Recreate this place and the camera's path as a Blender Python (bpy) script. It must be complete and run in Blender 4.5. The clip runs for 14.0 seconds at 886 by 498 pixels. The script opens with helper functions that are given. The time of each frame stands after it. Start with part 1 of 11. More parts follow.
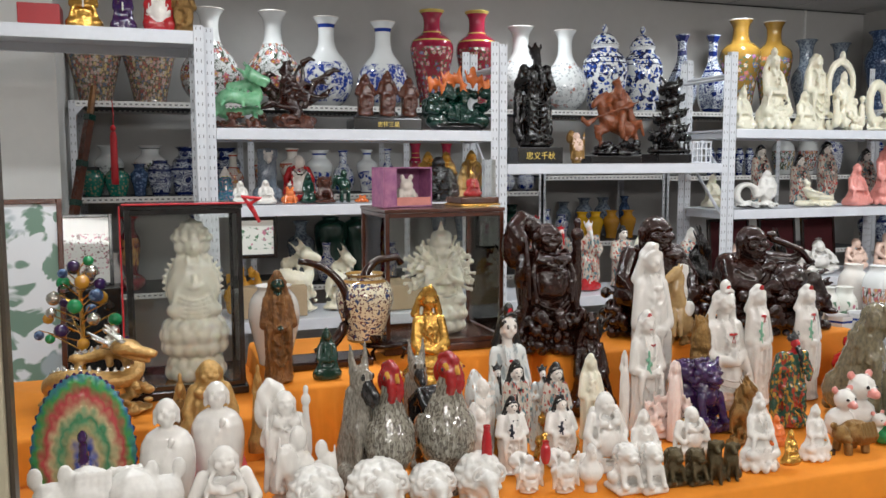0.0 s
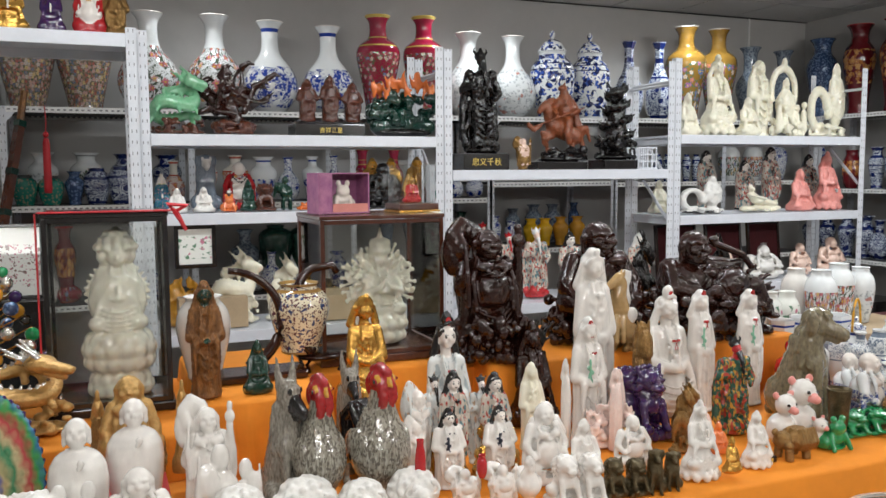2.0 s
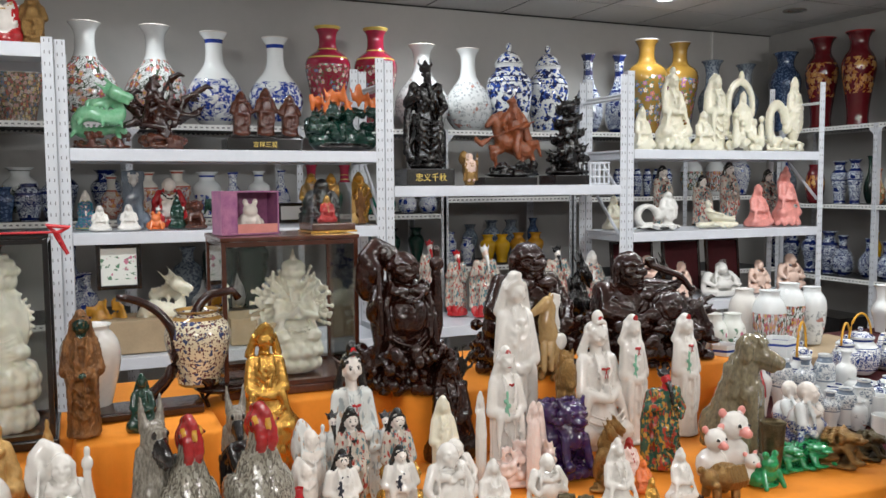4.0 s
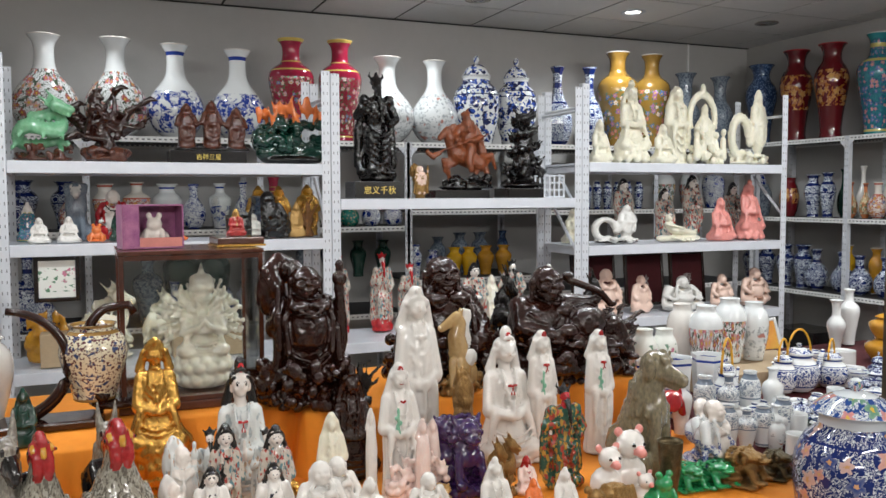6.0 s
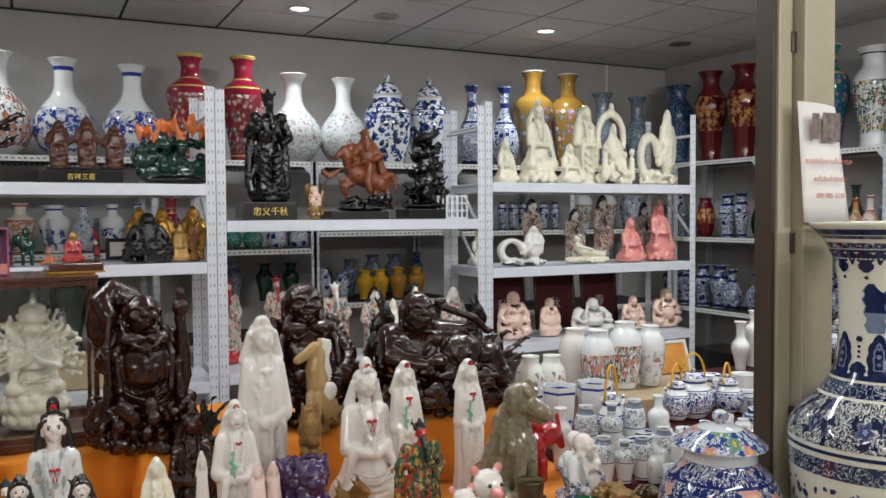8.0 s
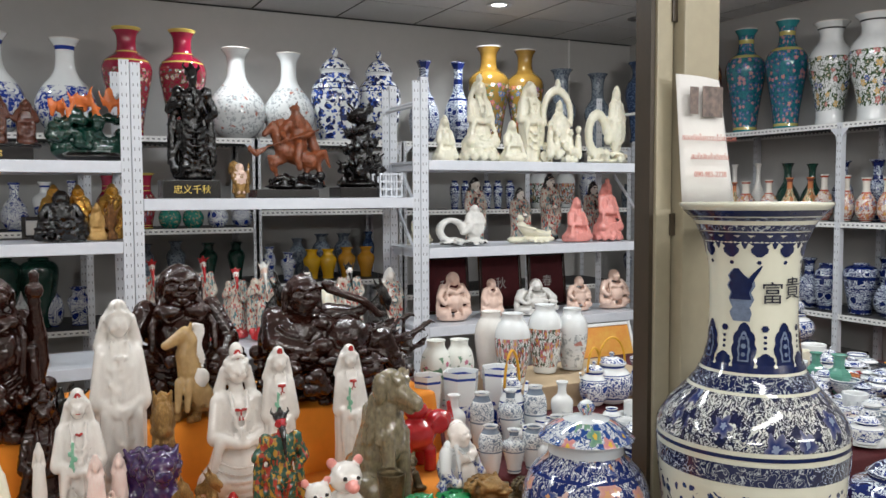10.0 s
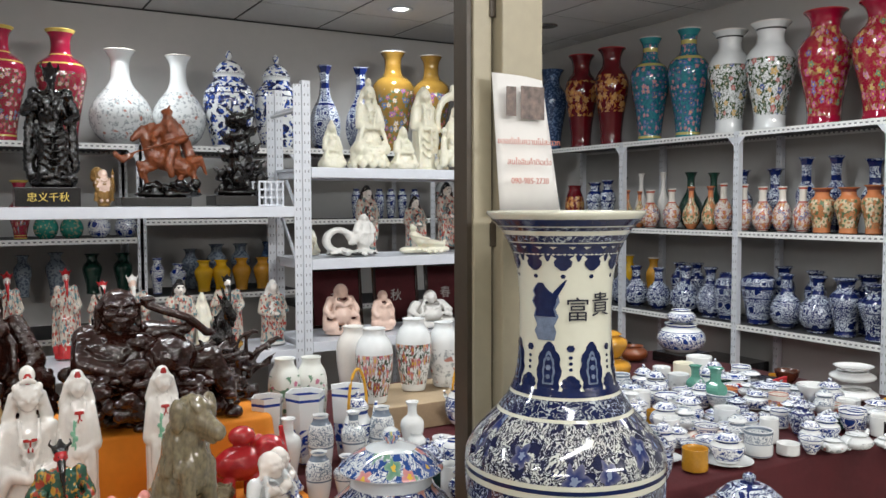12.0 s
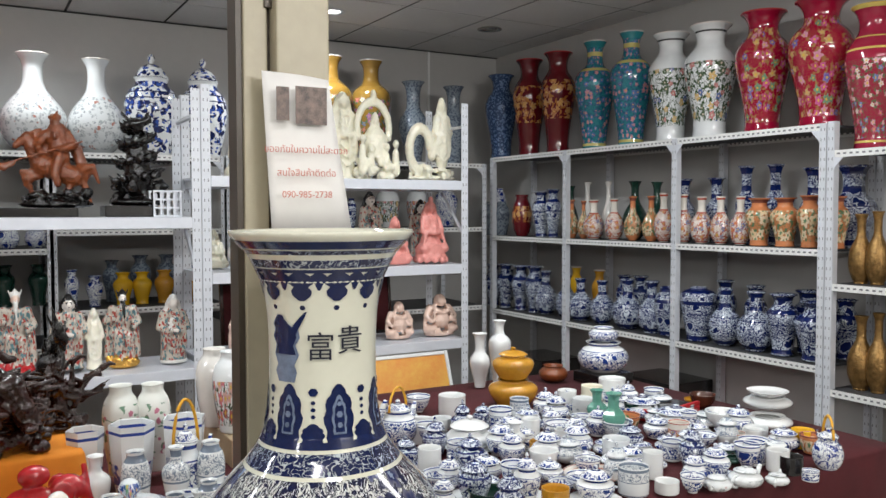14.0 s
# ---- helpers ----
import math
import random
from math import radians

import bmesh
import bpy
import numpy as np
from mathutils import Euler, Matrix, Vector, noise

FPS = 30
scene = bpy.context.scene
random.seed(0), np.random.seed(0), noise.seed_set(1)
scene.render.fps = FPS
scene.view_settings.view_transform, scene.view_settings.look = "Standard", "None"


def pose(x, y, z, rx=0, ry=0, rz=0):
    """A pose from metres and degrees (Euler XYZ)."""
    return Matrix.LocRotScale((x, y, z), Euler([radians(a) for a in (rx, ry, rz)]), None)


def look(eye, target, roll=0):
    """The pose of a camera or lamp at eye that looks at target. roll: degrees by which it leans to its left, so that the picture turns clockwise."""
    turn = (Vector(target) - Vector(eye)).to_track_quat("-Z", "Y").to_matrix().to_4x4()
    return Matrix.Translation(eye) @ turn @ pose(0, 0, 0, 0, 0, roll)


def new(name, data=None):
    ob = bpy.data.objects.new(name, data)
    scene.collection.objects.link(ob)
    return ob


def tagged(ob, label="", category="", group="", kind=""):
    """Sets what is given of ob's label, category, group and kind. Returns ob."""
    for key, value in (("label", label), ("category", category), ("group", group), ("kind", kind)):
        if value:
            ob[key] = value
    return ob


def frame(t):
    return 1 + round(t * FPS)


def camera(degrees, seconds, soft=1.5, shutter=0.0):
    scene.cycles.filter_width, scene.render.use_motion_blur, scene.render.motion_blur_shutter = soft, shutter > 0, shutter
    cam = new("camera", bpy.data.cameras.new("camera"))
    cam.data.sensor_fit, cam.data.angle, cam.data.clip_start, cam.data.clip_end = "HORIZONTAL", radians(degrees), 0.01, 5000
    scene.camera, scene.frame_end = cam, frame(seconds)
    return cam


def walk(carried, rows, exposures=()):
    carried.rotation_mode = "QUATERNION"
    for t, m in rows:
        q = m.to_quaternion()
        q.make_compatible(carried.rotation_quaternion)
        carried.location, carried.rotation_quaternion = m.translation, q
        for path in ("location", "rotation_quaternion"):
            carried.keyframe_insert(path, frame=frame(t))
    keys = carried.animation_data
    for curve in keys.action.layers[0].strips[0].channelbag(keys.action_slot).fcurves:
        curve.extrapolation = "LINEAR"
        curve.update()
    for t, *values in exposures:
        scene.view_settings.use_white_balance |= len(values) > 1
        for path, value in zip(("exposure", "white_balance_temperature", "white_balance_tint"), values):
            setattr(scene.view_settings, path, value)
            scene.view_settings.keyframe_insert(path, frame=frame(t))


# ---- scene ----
cam = camera(56.0, 14.0)
PATH = [
    (0, (0.422, 0.331, 1.498), (1.082, 2.209, 1.299), -0.2),
    (0.5, (0.431, 0.335, 1.497), (1.116, 2.203, 1.296), -0.2),
    (1, (0.440, 0.336, 1.497), (1.164, 2.190, 1.305), -0.2),
    (1.5, (0.457, 0.347, 1.496), (1.208, 2.192, 1.315), -0.3),
    (2, (0.497, 0.374, 1.489), (1.254, 2.216, 1.309), -0.4),
    (2.5, (0.555, 0.405, 1.484), (1.296, 2.251, 1.285), -0.6),
    (3, (0.638, 0.433, 1.492), (1.359, 2.288, 1.294), -0.5),
    (3.5, (0.692, 0.449, 1.499), (1.424, 2.302, 1.327), -0.3),
    (4, (0.735, 0.443, 1.503), (1.531, 2.272, 1.353), -0.4),
    (4.2, (0.766, 0.445, 1.503), (1.591, 2.262, 1.362), -0.5),
    (6.5, (1.059, 0.332, 1.511), (1.827, 2.174, 1.390), -0.2),
    (7, (1.103, 0.339, 1.507), (1.915, 2.164, 1.397), -0.1),
    (7.5, (1.190, 0.363, 1.504), (2.054, 2.164, 1.412), -0.4),
    (8, (1.300, 0.385, 1.512), (2.189, 2.175, 1.437), -0.4),
    (10.3, (1.665, 0.319, 1.512), (2.563, 2.101, 1.379), -0.3),
    (10.5, (1.692, 0.298, 1.510), (2.602, 2.074, 1.376), -0.2),
    (11, (1.766, 0.276, 1.507), (2.725, 2.026, 1.379), -0.1),
    (11.5, (1.845, 0.297, 1.504), (2.850, 2.022, 1.389), -0.0),
    (12, (1.966, 0.335, 1.508), (2.971, 2.061, 1.403), -0.2),
    (12.5, (2.091, 0.368, 1.515), (3.081, 2.104, 1.419), -0.4),
    (13, (2.195, 0.374, 1.514), (3.192, 2.106, 1.423), -0.4),
    (13.5, (2.331, 0.338, 1.525), (3.325, 2.071, 1.435), -0.5),
    (14, (2.449, 0.307, 1.525), (3.449, 2.037, 1.437), -0.1),
]
walk(cam, [(t, look(eye, target, roll)) for t, eye, target, roll in PATH], exposures=((0, -0.09), (6.5, -0.09), (7.5, -0.05), (8.0, -0.33), (8.3, -0.3), (10.3, -0.15), (11, -0.14), (14, -0.12)))

# ---- world and light ----
world = bpy.data.worlds.new("shop_world")
scene.world = world
world.use_nodes = True
world.node_tree.nodes["Background"].inputs[0].default_value = (0.9, 0.95, 1.0, 1)
world.node_tree.nodes["Background"].inputs[1].default_value = 0.004
scene.view_settings.exposure = 0.15


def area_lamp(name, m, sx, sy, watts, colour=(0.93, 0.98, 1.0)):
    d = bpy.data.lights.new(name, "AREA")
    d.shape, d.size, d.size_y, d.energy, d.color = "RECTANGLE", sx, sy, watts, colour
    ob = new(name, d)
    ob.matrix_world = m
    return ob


# Assumed tubes outside the view; places and watts chosen to brighten racks and table.
ADDED_TUBES = ((0.6, 2.9, 24), (2.6, 2.9, 25), (4.5, 2.9, 29), (0.2, 0.7, 15), (2.6, 0.6, 16), (4.9, 1.2, 13))
for tx, ty, watts in ADDED_TUBES:
    area_lamp("added_tube_lamp", pose(tx, ty, 2.66, 0, 0, 0), 1.2, 0.12, watts, (0.9, 0.965, 1.0) if ty > 2 else (0.99, 0.985, 0.97))
# Unseen lamp added out front, so the vases' shadows fall rightwards on the wall.
area_lamp("added_front_lamp", look((0.0, -1.6, 2.5), (2.2, 4.0, 1.2)), 1.4, 0.3, 40, (1.0, 0.98, 0.95))
# Unseen fill lamp added to brighten the right wall's vases and the white partition.
area_lamp("added_front_lamp", look((4.2, -1.6, 2.5), (5.0, 5.0, 2.1)), 1.4, 0.3, 62, (1.0, 0.98, 0.95))
DOWNLIGHTS = ((2.79, 5.3, 42), (4.48, 5.19, 85), (3.33, 5.25, 0), (5.6, 5.12, 0), (1.1, 5.36, 24))
for dx, dy, lit in DOWNLIGHTS:
    if lit:
        d = bpy.data.lights.new("downlight_bulb", "SPOT")
        d.energy, d.spot_size, d.spot_blend, d.shadow_soft_size, d.color = lit, radians(150), 0.7, 0.05, (0.92, 0.97, 1.0)
        new("downlight_bulb", d).matrix_world = pose(dx, dy, 2.765)


# ---- materials ----
def nodes_of(name):
    m = bpy.data.materials.new(name)
    m.use_nodes = True
    return m, m.node_tree.nodes, m.node_tree.links, m.node_tree.nodes["Principled BSDF"]


def rgb(c):
    return (*c, 1)


def surface(name, colour, rough=0.5, metal=0.0, coat=0.0, vary=0.12, scale=14.0, bump=0.0, bscale=90.0, second=None, emit=0.0, sub=0.0):
    """A painted, cast or wooden surface: colour drifts at two scales, with fine relief."""
    m, n, l, b = nodes_of(name)
    co = n.new("ShaderNodeTexCoord")
    big, small = n.new("ShaderNodeTexNoise"), n.new("ShaderNodeTexNoise")
    big.inputs["Scale"].default_value, small.inputs["Scale"].default_value = scale, scale * 9
    small.inputs["Detail"].default_value = 5
    for t in (big, small):
        l.new(co.outputs["Object"], t.inputs["Vector"])
    add = n.new("ShaderNodeMath")
    add.operation = "MULTIPLY_ADD"
    add.inputs[1].default_value = 0.6
    l.new(big.outputs["Fac"], add.inputs[0])
    half = n.new("ShaderNodeMath")
    half.operation = "MULTIPLY"
    half.inputs[1].default_value = 0.4
    l.new(small.outputs["Fac"], half.inputs[0])
    l.new(half.outputs[0], add.inputs[2])
    ramp = n.new("ShaderNodeValToRGB")
    ramp.color_ramp.elements[0].position, ramp.color_ramp.elements[1].position = 0.3, 0.7
    other = second or tuple(c * (1 - 2 * vary) for c in colour)
    ramp.color_ramp.elements[0].color, ramp.color_ramp.elements[1].color = rgb(other), rgb(colour)
    l.new(add.outputs[0], ramp.inputs[0])
    l.new(ramp.outputs[0], b.inputs["Base Color"])
    b.inputs["Roughness"].default_value, b.inputs["Metallic"].default_value = rough, metal
    b.inputs["Coat Weight"].default_value, b.inputs["Coat Roughness"].default_value = coat, 0.06
    if sub:
        b.inputs["Subsurface Weight"].default_value = sub
        b.inputs["Subsurface Radius"].default_value = (0.02, 0.015, 0.01)
    if bump:
        bn, bt = n.new("ShaderNodeBump"), n.new("ShaderNodeTexNoise")
        bt.inputs["Scale"].default_value, bt.inputs["Detail"].default_value = bscale, 4
        l.new(co.outputs["Object"], bt.inputs["Vector"])
        l.new(bt.outputs["Fac"], bn.inputs["Height"])
        bn.inputs["Strength"].default_value, bn.inputs["Distance"].default_value = bump, 0.01
        l.new(bn.outputs[0], b.inputs["Normal"])
    if emit:
        b.inputs["Emission Color"].default_value, b.inputs["Emission Strength"].default_value = rgb(colour), emit
    return m


def glaze(name, ground, ink, scale=38.0, cover=0.5, bands=(), ink2=None, cover2=0.35, scale2=24.0, bandcolour=None, rough=0.1, metal=0.0, span=None, line=0.0, curl=0.0, bloom=0.0):
    """Painted porcelain: brushed motifs in one or two inks on a glazed ground, ringed by bands at parts of the height.
    span: the part of the height that carries motifs. line: contour lines round the motifs. curl: draws curling scroll lines that thick. bloom: scale of ringed flower heads among the scrolls."""
    m, n, l, b = nodes_of(name)
    co = n.new("ShaderNodeTexCoord")
    sep = n.new("ShaderNodeSeparateXYZ")
    l.new(co.outputs["Generated"], sep.inputs[0])

    def math(op, a, c=None):
        t = n.new("ShaderNodeMath")
        t.operation = op
        for i, v in enumerate((a, c)):
            if v is None:
                continue
            if isinstance(v, (int, float)):
                t.inputs[i].default_value = v
            else:
                l.new(v, t.inputs[i])
        return t.outputs[0]

    def motif(s, c, seed):
        mp = n.new("ShaderNodeMapping")
        mp.inputs["Location"].default_value = (seed, seed * 1.7, seed * 0.3)
        l.new(co.outputs["Object"], mp.inputs["Vector"])
        a, v = n.new("ShaderNodeTexNoise"), n.new("ShaderNodeTexVoronoi")
        a.inputs["Scale"].default_value, a.inputs["Detail"].default_value, a.inputs["Distortion"].default_value = s, 2.5, 1.6
        v.inputs["Scale"].default_value = s * 1.5
        l.new(mp.outputs[0], a.inputs["Vector"])
        l.new(mp.outputs[0], v.inputs["Vector"])
        mixed = math("ADD", a.outputs["Fac"], math("MULTIPLY", math("SUBTRACT", 0.45, v.outputs["Distance"]), 0.5))
        r = n.new("ShaderNodeMapRange")
        r.inputs["From Min"].default_value, r.inputs["From Max"].default_value = 0.75 - c * 0.5 - 0.025, 0.75 - c * 0.5 + 0.025
        l.new(mixed, r.inputs["Value"])
        return r.outputs[0]

    def scrolls(s, width):
        a = n.new("ShaderNodeTexNoise")
        a.inputs["Scale"].default_value, a.inputs["Detail"].default_value, a.inputs["Distortion"].default_value = s, 1.2, 2.2
        l.new(co.outputs["Object"], a.inputs["Vector"])
        r = n.new("ShaderNodeMapRange")
        r.inputs["From Min"].default_value, r.inputs["From Max"].default_value = width + 0.012, width - 0.012
        l.new(math("ABSOLUTE", math("SUBTRACT", a.outputs["Fac"], 0.5)), r.inputs["Value"])
        return r.outputs[0]

    mask = scrolls(scale, curl) if curl else motif(scale, cover, 3.1)
    if curl and cover:
        mask = math("MAXIMUM", mask, motif(scale * 0.45, cover, 5.3))
    if bloom:
        v, w = n.new("ShaderNodeTexVoronoi"), n.new("ShaderNodeTexNoise")
        v.inputs["Scale"].default_value, w.inputs["Scale"].default_value = bloom, bloom * 4
        l.new(co.outputs["Object"], v.inputs["Vector"])
        l.new(co.outputs["Object"], w.inputs["Vector"])
        d = math("ADD", v.outputs["Distance"], math("MULTIPLY", math("SUBTRACT", w.outputs["Fac"], 0.5), 0.45))
        ring = math("MULTIPLY", math("GREATER_THAN", d, 0.37), math("LESS_THAN", d, 0.45))
        mask = math("MAXIMUM", math("MULTIPLY", mask, math("GREATER_THAN", d, 0.52)), math("MAXIMUM", ring, math("LESS_THAN", d, 0.29)))
    if line:
        mask = math("MULTIPLY", mask, math("ADD", 0.35, math("MULTIPLY", motif(scale * 2.3, 0.6, 7.7), 0.65)))
    if span:
        inside = math("MULTIPLY", math("GREATER_THAN", sep.outputs[2], span[0]), math("LESS_THAN", sep.outputs[2], span[1]))
        mask = math("MULTIPLY", mask, inside)
    mix = n.new("ShaderNodeMix")
    mix.data_type = "RGBA"
    mix.inputs[6].default_value, mix.inputs[7].default_value = rgb(ground), rgb(ink)
    l.new(mask, mix.inputs[0])
    out = mix.outputs[2]
    if ink2:
        m2 = motif(scale2, cover2, 11.3)
        if span:
            m2 = math("MULTIPLY", m2, inside)
        mx = n.new("ShaderNodeMix")
        mx.data_type = "RGBA"
        l.new(out, mx.inputs[6])
        mx.inputs[7].default_value = rgb(ink2)
        l.new(m2, mx.inputs[0])
        out = mx.outputs[2]
    for lo, hi in bands:
        mx = n.new("ShaderNodeMix")
        mx.data_type = "RGBA"
        l.new(out, mx.inputs[6])
        mx.inputs[7].default_value = rgb(bandcolour or ink)
        l.new(math("MULTIPLY", math("GREATER_THAN", sep.outputs[2], lo), math("LESS_THAN", sep.outputs[2], hi)), mx.inputs[0])
        out = mx.outputs[2]
    l.new(out, b.inputs["Base Color"])
    b.inputs["Roughness"].default_value, b.inputs["Metallic"].default_value = rough, metal
    b.inputs["Coat Weight"].default_value, b.inputs["Coat Roughness"].default_value = 0.5, 0.04
    return m


def floral(name, ground, petals, leaf, scale, radius, cover=0.7, span=(0.04, 0.96), bands=(), bandcolour=None, vine=0.0, vines=3.0, heart=(0.6, 0.4, 0.06), size=0.36, metal=0.0, rough=0.1):
    """Painted flowers set out round a turned ware: five-petalled heads with hearts and leaf sprays on a glazed ground.
    scale: flowers a metre; radius: of the ware; vine: thickness of scrolling stems between the flowers."""
    m, n, l, b = nodes_of(name)
    co = n.new("ShaderNodeTexCoord")
    sep, gen = n.new("ShaderNodeSeparateXYZ"), n.new("ShaderNodeSeparateXYZ")
    l.new(co.outputs["Object"], sep.inputs[0])
    l.new(co.outputs["Generated"], gen.inputs[0])

    def math(op, a, c=None):
        t = n.new("ShaderNodeMath")
        t.operation = op
        for i, v in enumerate((a, c)):
            if v is None:
                continue
            if isinstance(v, (int, float)):
                t.inputs[i].default_value = v
            else:
                l.new(v, t.inputs[i])
        return t.outputs[0]

    def blend(fac, under, over):
        mx = n.new("ShaderNodeMix")
        mx.data_type = "RGBA"
        l.new(fac, mx.inputs[0])
        for i, v in ((6, under), (7, over)):
            if isinstance(v, tuple):
                mx.inputs[i].default_value = rgb(v)
            else:
                l.new(v, mx.inputs[i])
        return mx.outputs[2]

    wob = n.new("ShaderNodeTexNoise")
    wob.inputs["Scale"].default_value = scale * 2.5
    l.new(co.outputs["Object"], wob.inputs["Vector"])
    w = math("MULTIPLY", math("SUBTRACT", wob.outputs["Fac"], 0.5), 0.35)
    uv = n.new("ShaderNodeCombineXYZ")
    l.new(math("ADD", math("MULTIPLY", math("ARCTAN2", sep.outputs[1], sep.outputs[0]), radius * scale), w), uv.inputs[0])
    l.new(math("ADD", math("MULTIPLY", sep.outputs[2], scale), w), uv.inputs[1])
    v = n.new("ShaderNodeTexVoronoi")
    v.voronoi_dimensions = "2D"
    v.inputs["Scale"].default_value, v.inputs["Randomness"].default_value = 1.0, 0.75
    l.new(uv.outputs[0], v.inputs["Vector"])
    loc, pick = n.new("ShaderNodeVectorMath"), n.new("ShaderNodeSeparateColor")
    loc.operation = "SUBTRACT"
    l.new(uv.outputs[0], loc.inputs[0])
    l.new(v.outputs["Position"], loc.inputs[1])
    ls = n.new("ShaderNodeSeparateXYZ")
    l.new(loc.outputs[0], ls.inputs[0])
    l.new(v.outputs["Color"], pick.inputs[0])
    ang = math("ADD", math("ARCTAN2", ls.outputs[1], ls.outputs[0]), math("MULTIPLY", pick.outputs[2], 6.0))
    dist = v.outputs["Distance"]
    edge = math("MULTIPLY", math("ADD", 1.0, math("MULTIPLY", math("COSINE", math("MULTIPLY", ang, 5.0)), 0.24)), math("MULTIPLY", math("ADD", 0.65, math("MULTIPLY", pick.outputs[0], 0.45)), size))
    inside = math("MULTIPLY", math("GREATER_THAN", gen.outputs[2], span[0]), math("LESS_THAN", gen.outputs[2], span[1]))
    blooms = math("MULTIPLY", inside, math("LESS_THAN", pick.outputs[1], cover))
    head_mask = math("MULTIPLY", blooms, math("LESS_THAN", dist, edge))
    leaf_mask = math("MULTIPLY", blooms, math("MULTIPLY", math("LESS_THAN", dist, size * 1.75), math("GREATER_THAN", math("COSINE", math("ADD", math("MULTIPLY", ang, 3.0), math("MULTIPLY", dist, 5.0))), 0.5)))
    tone = n.new("ShaderNodeTexNoise")
    tone.inputs["Scale"].default_value = 30
    l.new(co.outputs["Object"], tone.inputs["Vector"])
    out = blend(math("MULTIPLY", tone.outputs["Fac"], 0.5), ground, tuple(c * 0.8 for c in ground))
    if vine:
        a = n.new("ShaderNodeTexNoise")
        a.inputs["Scale"].default_value, a.inputs["Detail"].default_value, a.inputs["Distortion"].default_value = vines, 1.0, 2.0
        l.new(uv.outputs[0], a.inputs["Vector"])
        thin = math("LESS_THAN", math("ABSOLUTE", math("SUBTRACT", a.outputs["Fac"], 0.5)), vine)
        out = blend(math("MULTIPLY", inside, thin), out, leaf)
    out = blend(leaf_mask, out, leaf)
    ramp = n.new("ShaderNodeValToRGB")
    ramp.color_ramp.interpolation = "CONSTANT"
    ramp.color_ramp.elements[0].color = rgb(petals[0])
    for i, c in enumerate(petals[1:]):
        ramp.color_ramp.elements.new((i + 1) / len(petals)).color = rgb(c)
    l.new(math("FRACT", math("MULTIPLY", pick.outputs[0], 7.3)), ramp.inputs[0])
    rimmed = blend(math("MULTIPLY", math("POWER", math("DIVIDE", dist, edge), 3.0), 0.2), ramp.outputs[0], (0.7, 0.66, 0.6))
    out = blend(head_mask, out, rimmed)
    out = blend(math("MULTIPLY", head_mask, math("LESS_THAN", dist, math("MULTIPLY", edge, 0.33))), out, heart)
    for lo, hi in bands:
        out = blend(math("MULTIPLY", math("GREATER_THAN", gen.outputs[2], lo), math("LESS_THAN", gen.outputs[2], hi)), out, bandcolour or leaf)
    l.new(out, b.inputs["Base Color"])
    b.inputs["Roughness"].default_value, b.inputs["Metallic"].default_value = rough, metal
    b.inputs["Coat Weight"].default_value, b.inputs["Coat Roughness"].default_value = 0.5, 0.04
    return m


def slotted(name, colour, pitch, axis_z=True):
    """White enamelled angle steel with punched slots, in two rows along its length."""
    m, n, l, b = nodes_of(name)
    co, sep = n.new("ShaderNodeTexCoord"), n.new("ShaderNodeSeparateXYZ")
    l.new(co.outputs["Object"], sep.inputs[0])

    def math(op, a, c=None):
        t = n.new("ShaderNodeMath")
        t.operation = op
        for i, v in enumerate((a, c)):
            if v is None:
                continue
            if isinstance(v, (int, float)):
                t.inputs[i].default_value = v
            else:
                l.new(v, t.inputs[i])
        return t.outputs[0]

    if axis_z:
        along = math("LESS_THAN", math("FRACT", math("MULTIPLY", sep.outputs[2], 1 / pitch)), 0.3)
        rows = math("MAXIMUM", math("COMPARE", sep.outputs[0], 0.009), math("COMPARE", sep.outputs[0], -0.009))
        for node in n:
            if node.type == "MATH" and node.operation == "COMPARE":
                node.inputs[2].default_value = 0.0018
    else:
        along = math("LESS_THAN", math("FRACT", math("MULTIPLY", sep.outputs[0], 1 / pitch)), 0.5)
        rows = math("COMPARE", sep.outputs[2], 0.0)
        for node in n:
            if node.type == "MATH" and node.operation == "COMPARE":
                node.inputs[2].default_value = 0.004
    mask = math("MULTIPLY", along, rows)
    noise_t = n.new("ShaderNodeTexNoise")
    noise_t.inputs["Scale"].default_value = 30
    l.new(co.outputs["Object"], noise_t.inputs["Vector"])
    tone = n.new("ShaderNodeValToRGB")
    tone.color_ramp.elements[0].color, tone.color_ramp.elements[1].color = rgb([c * 0.86 for c in colour]), rgb(colour)
    l.new(noise_t.outputs["Fac"], tone.inputs[0])
    mix = n.new("ShaderNodeMix")
    mix.data_type = "RGBA"
    l.new(tone.outputs[0], mix.inputs[6])
    mix.inputs[7].default_value = (0.16, 0.16, 0.17, 1)
    l.new(mask, mix.inputs[0])
    l.new(mix.outputs[2], b.inputs["Base Color"])
    b.inputs["Roughness"].default_value = 0.35
    return m


def clear(name, colour=(1, 1, 1), rough=0.02):
    """Thin window glass: mostly see-through, with a mirror gloss on top."""
    m, n, l, b = nodes_of(name)
    tr, gl, mx, fr = n.new("ShaderNodeBsdfTransparent"), n.new("ShaderNodeBsdfGlossy"), n.new("ShaderNodeMixShader"), n.new("ShaderNodeFresnel")
    tr.inputs[0].default_value = rgb(colour)
    gl.inputs["Roughness"].default_value = rough
    fr.inputs["IOR"].default_value = 1.5
    l.new(fr.outputs[0], mx.inputs[0])
    l.new(tr.outputs[0], mx.inputs[1])
    l.new(gl.outputs[0], mx.inputs[2])
    l.new(mx.outputs[0], n["Material Output"].inputs[0])
    return m


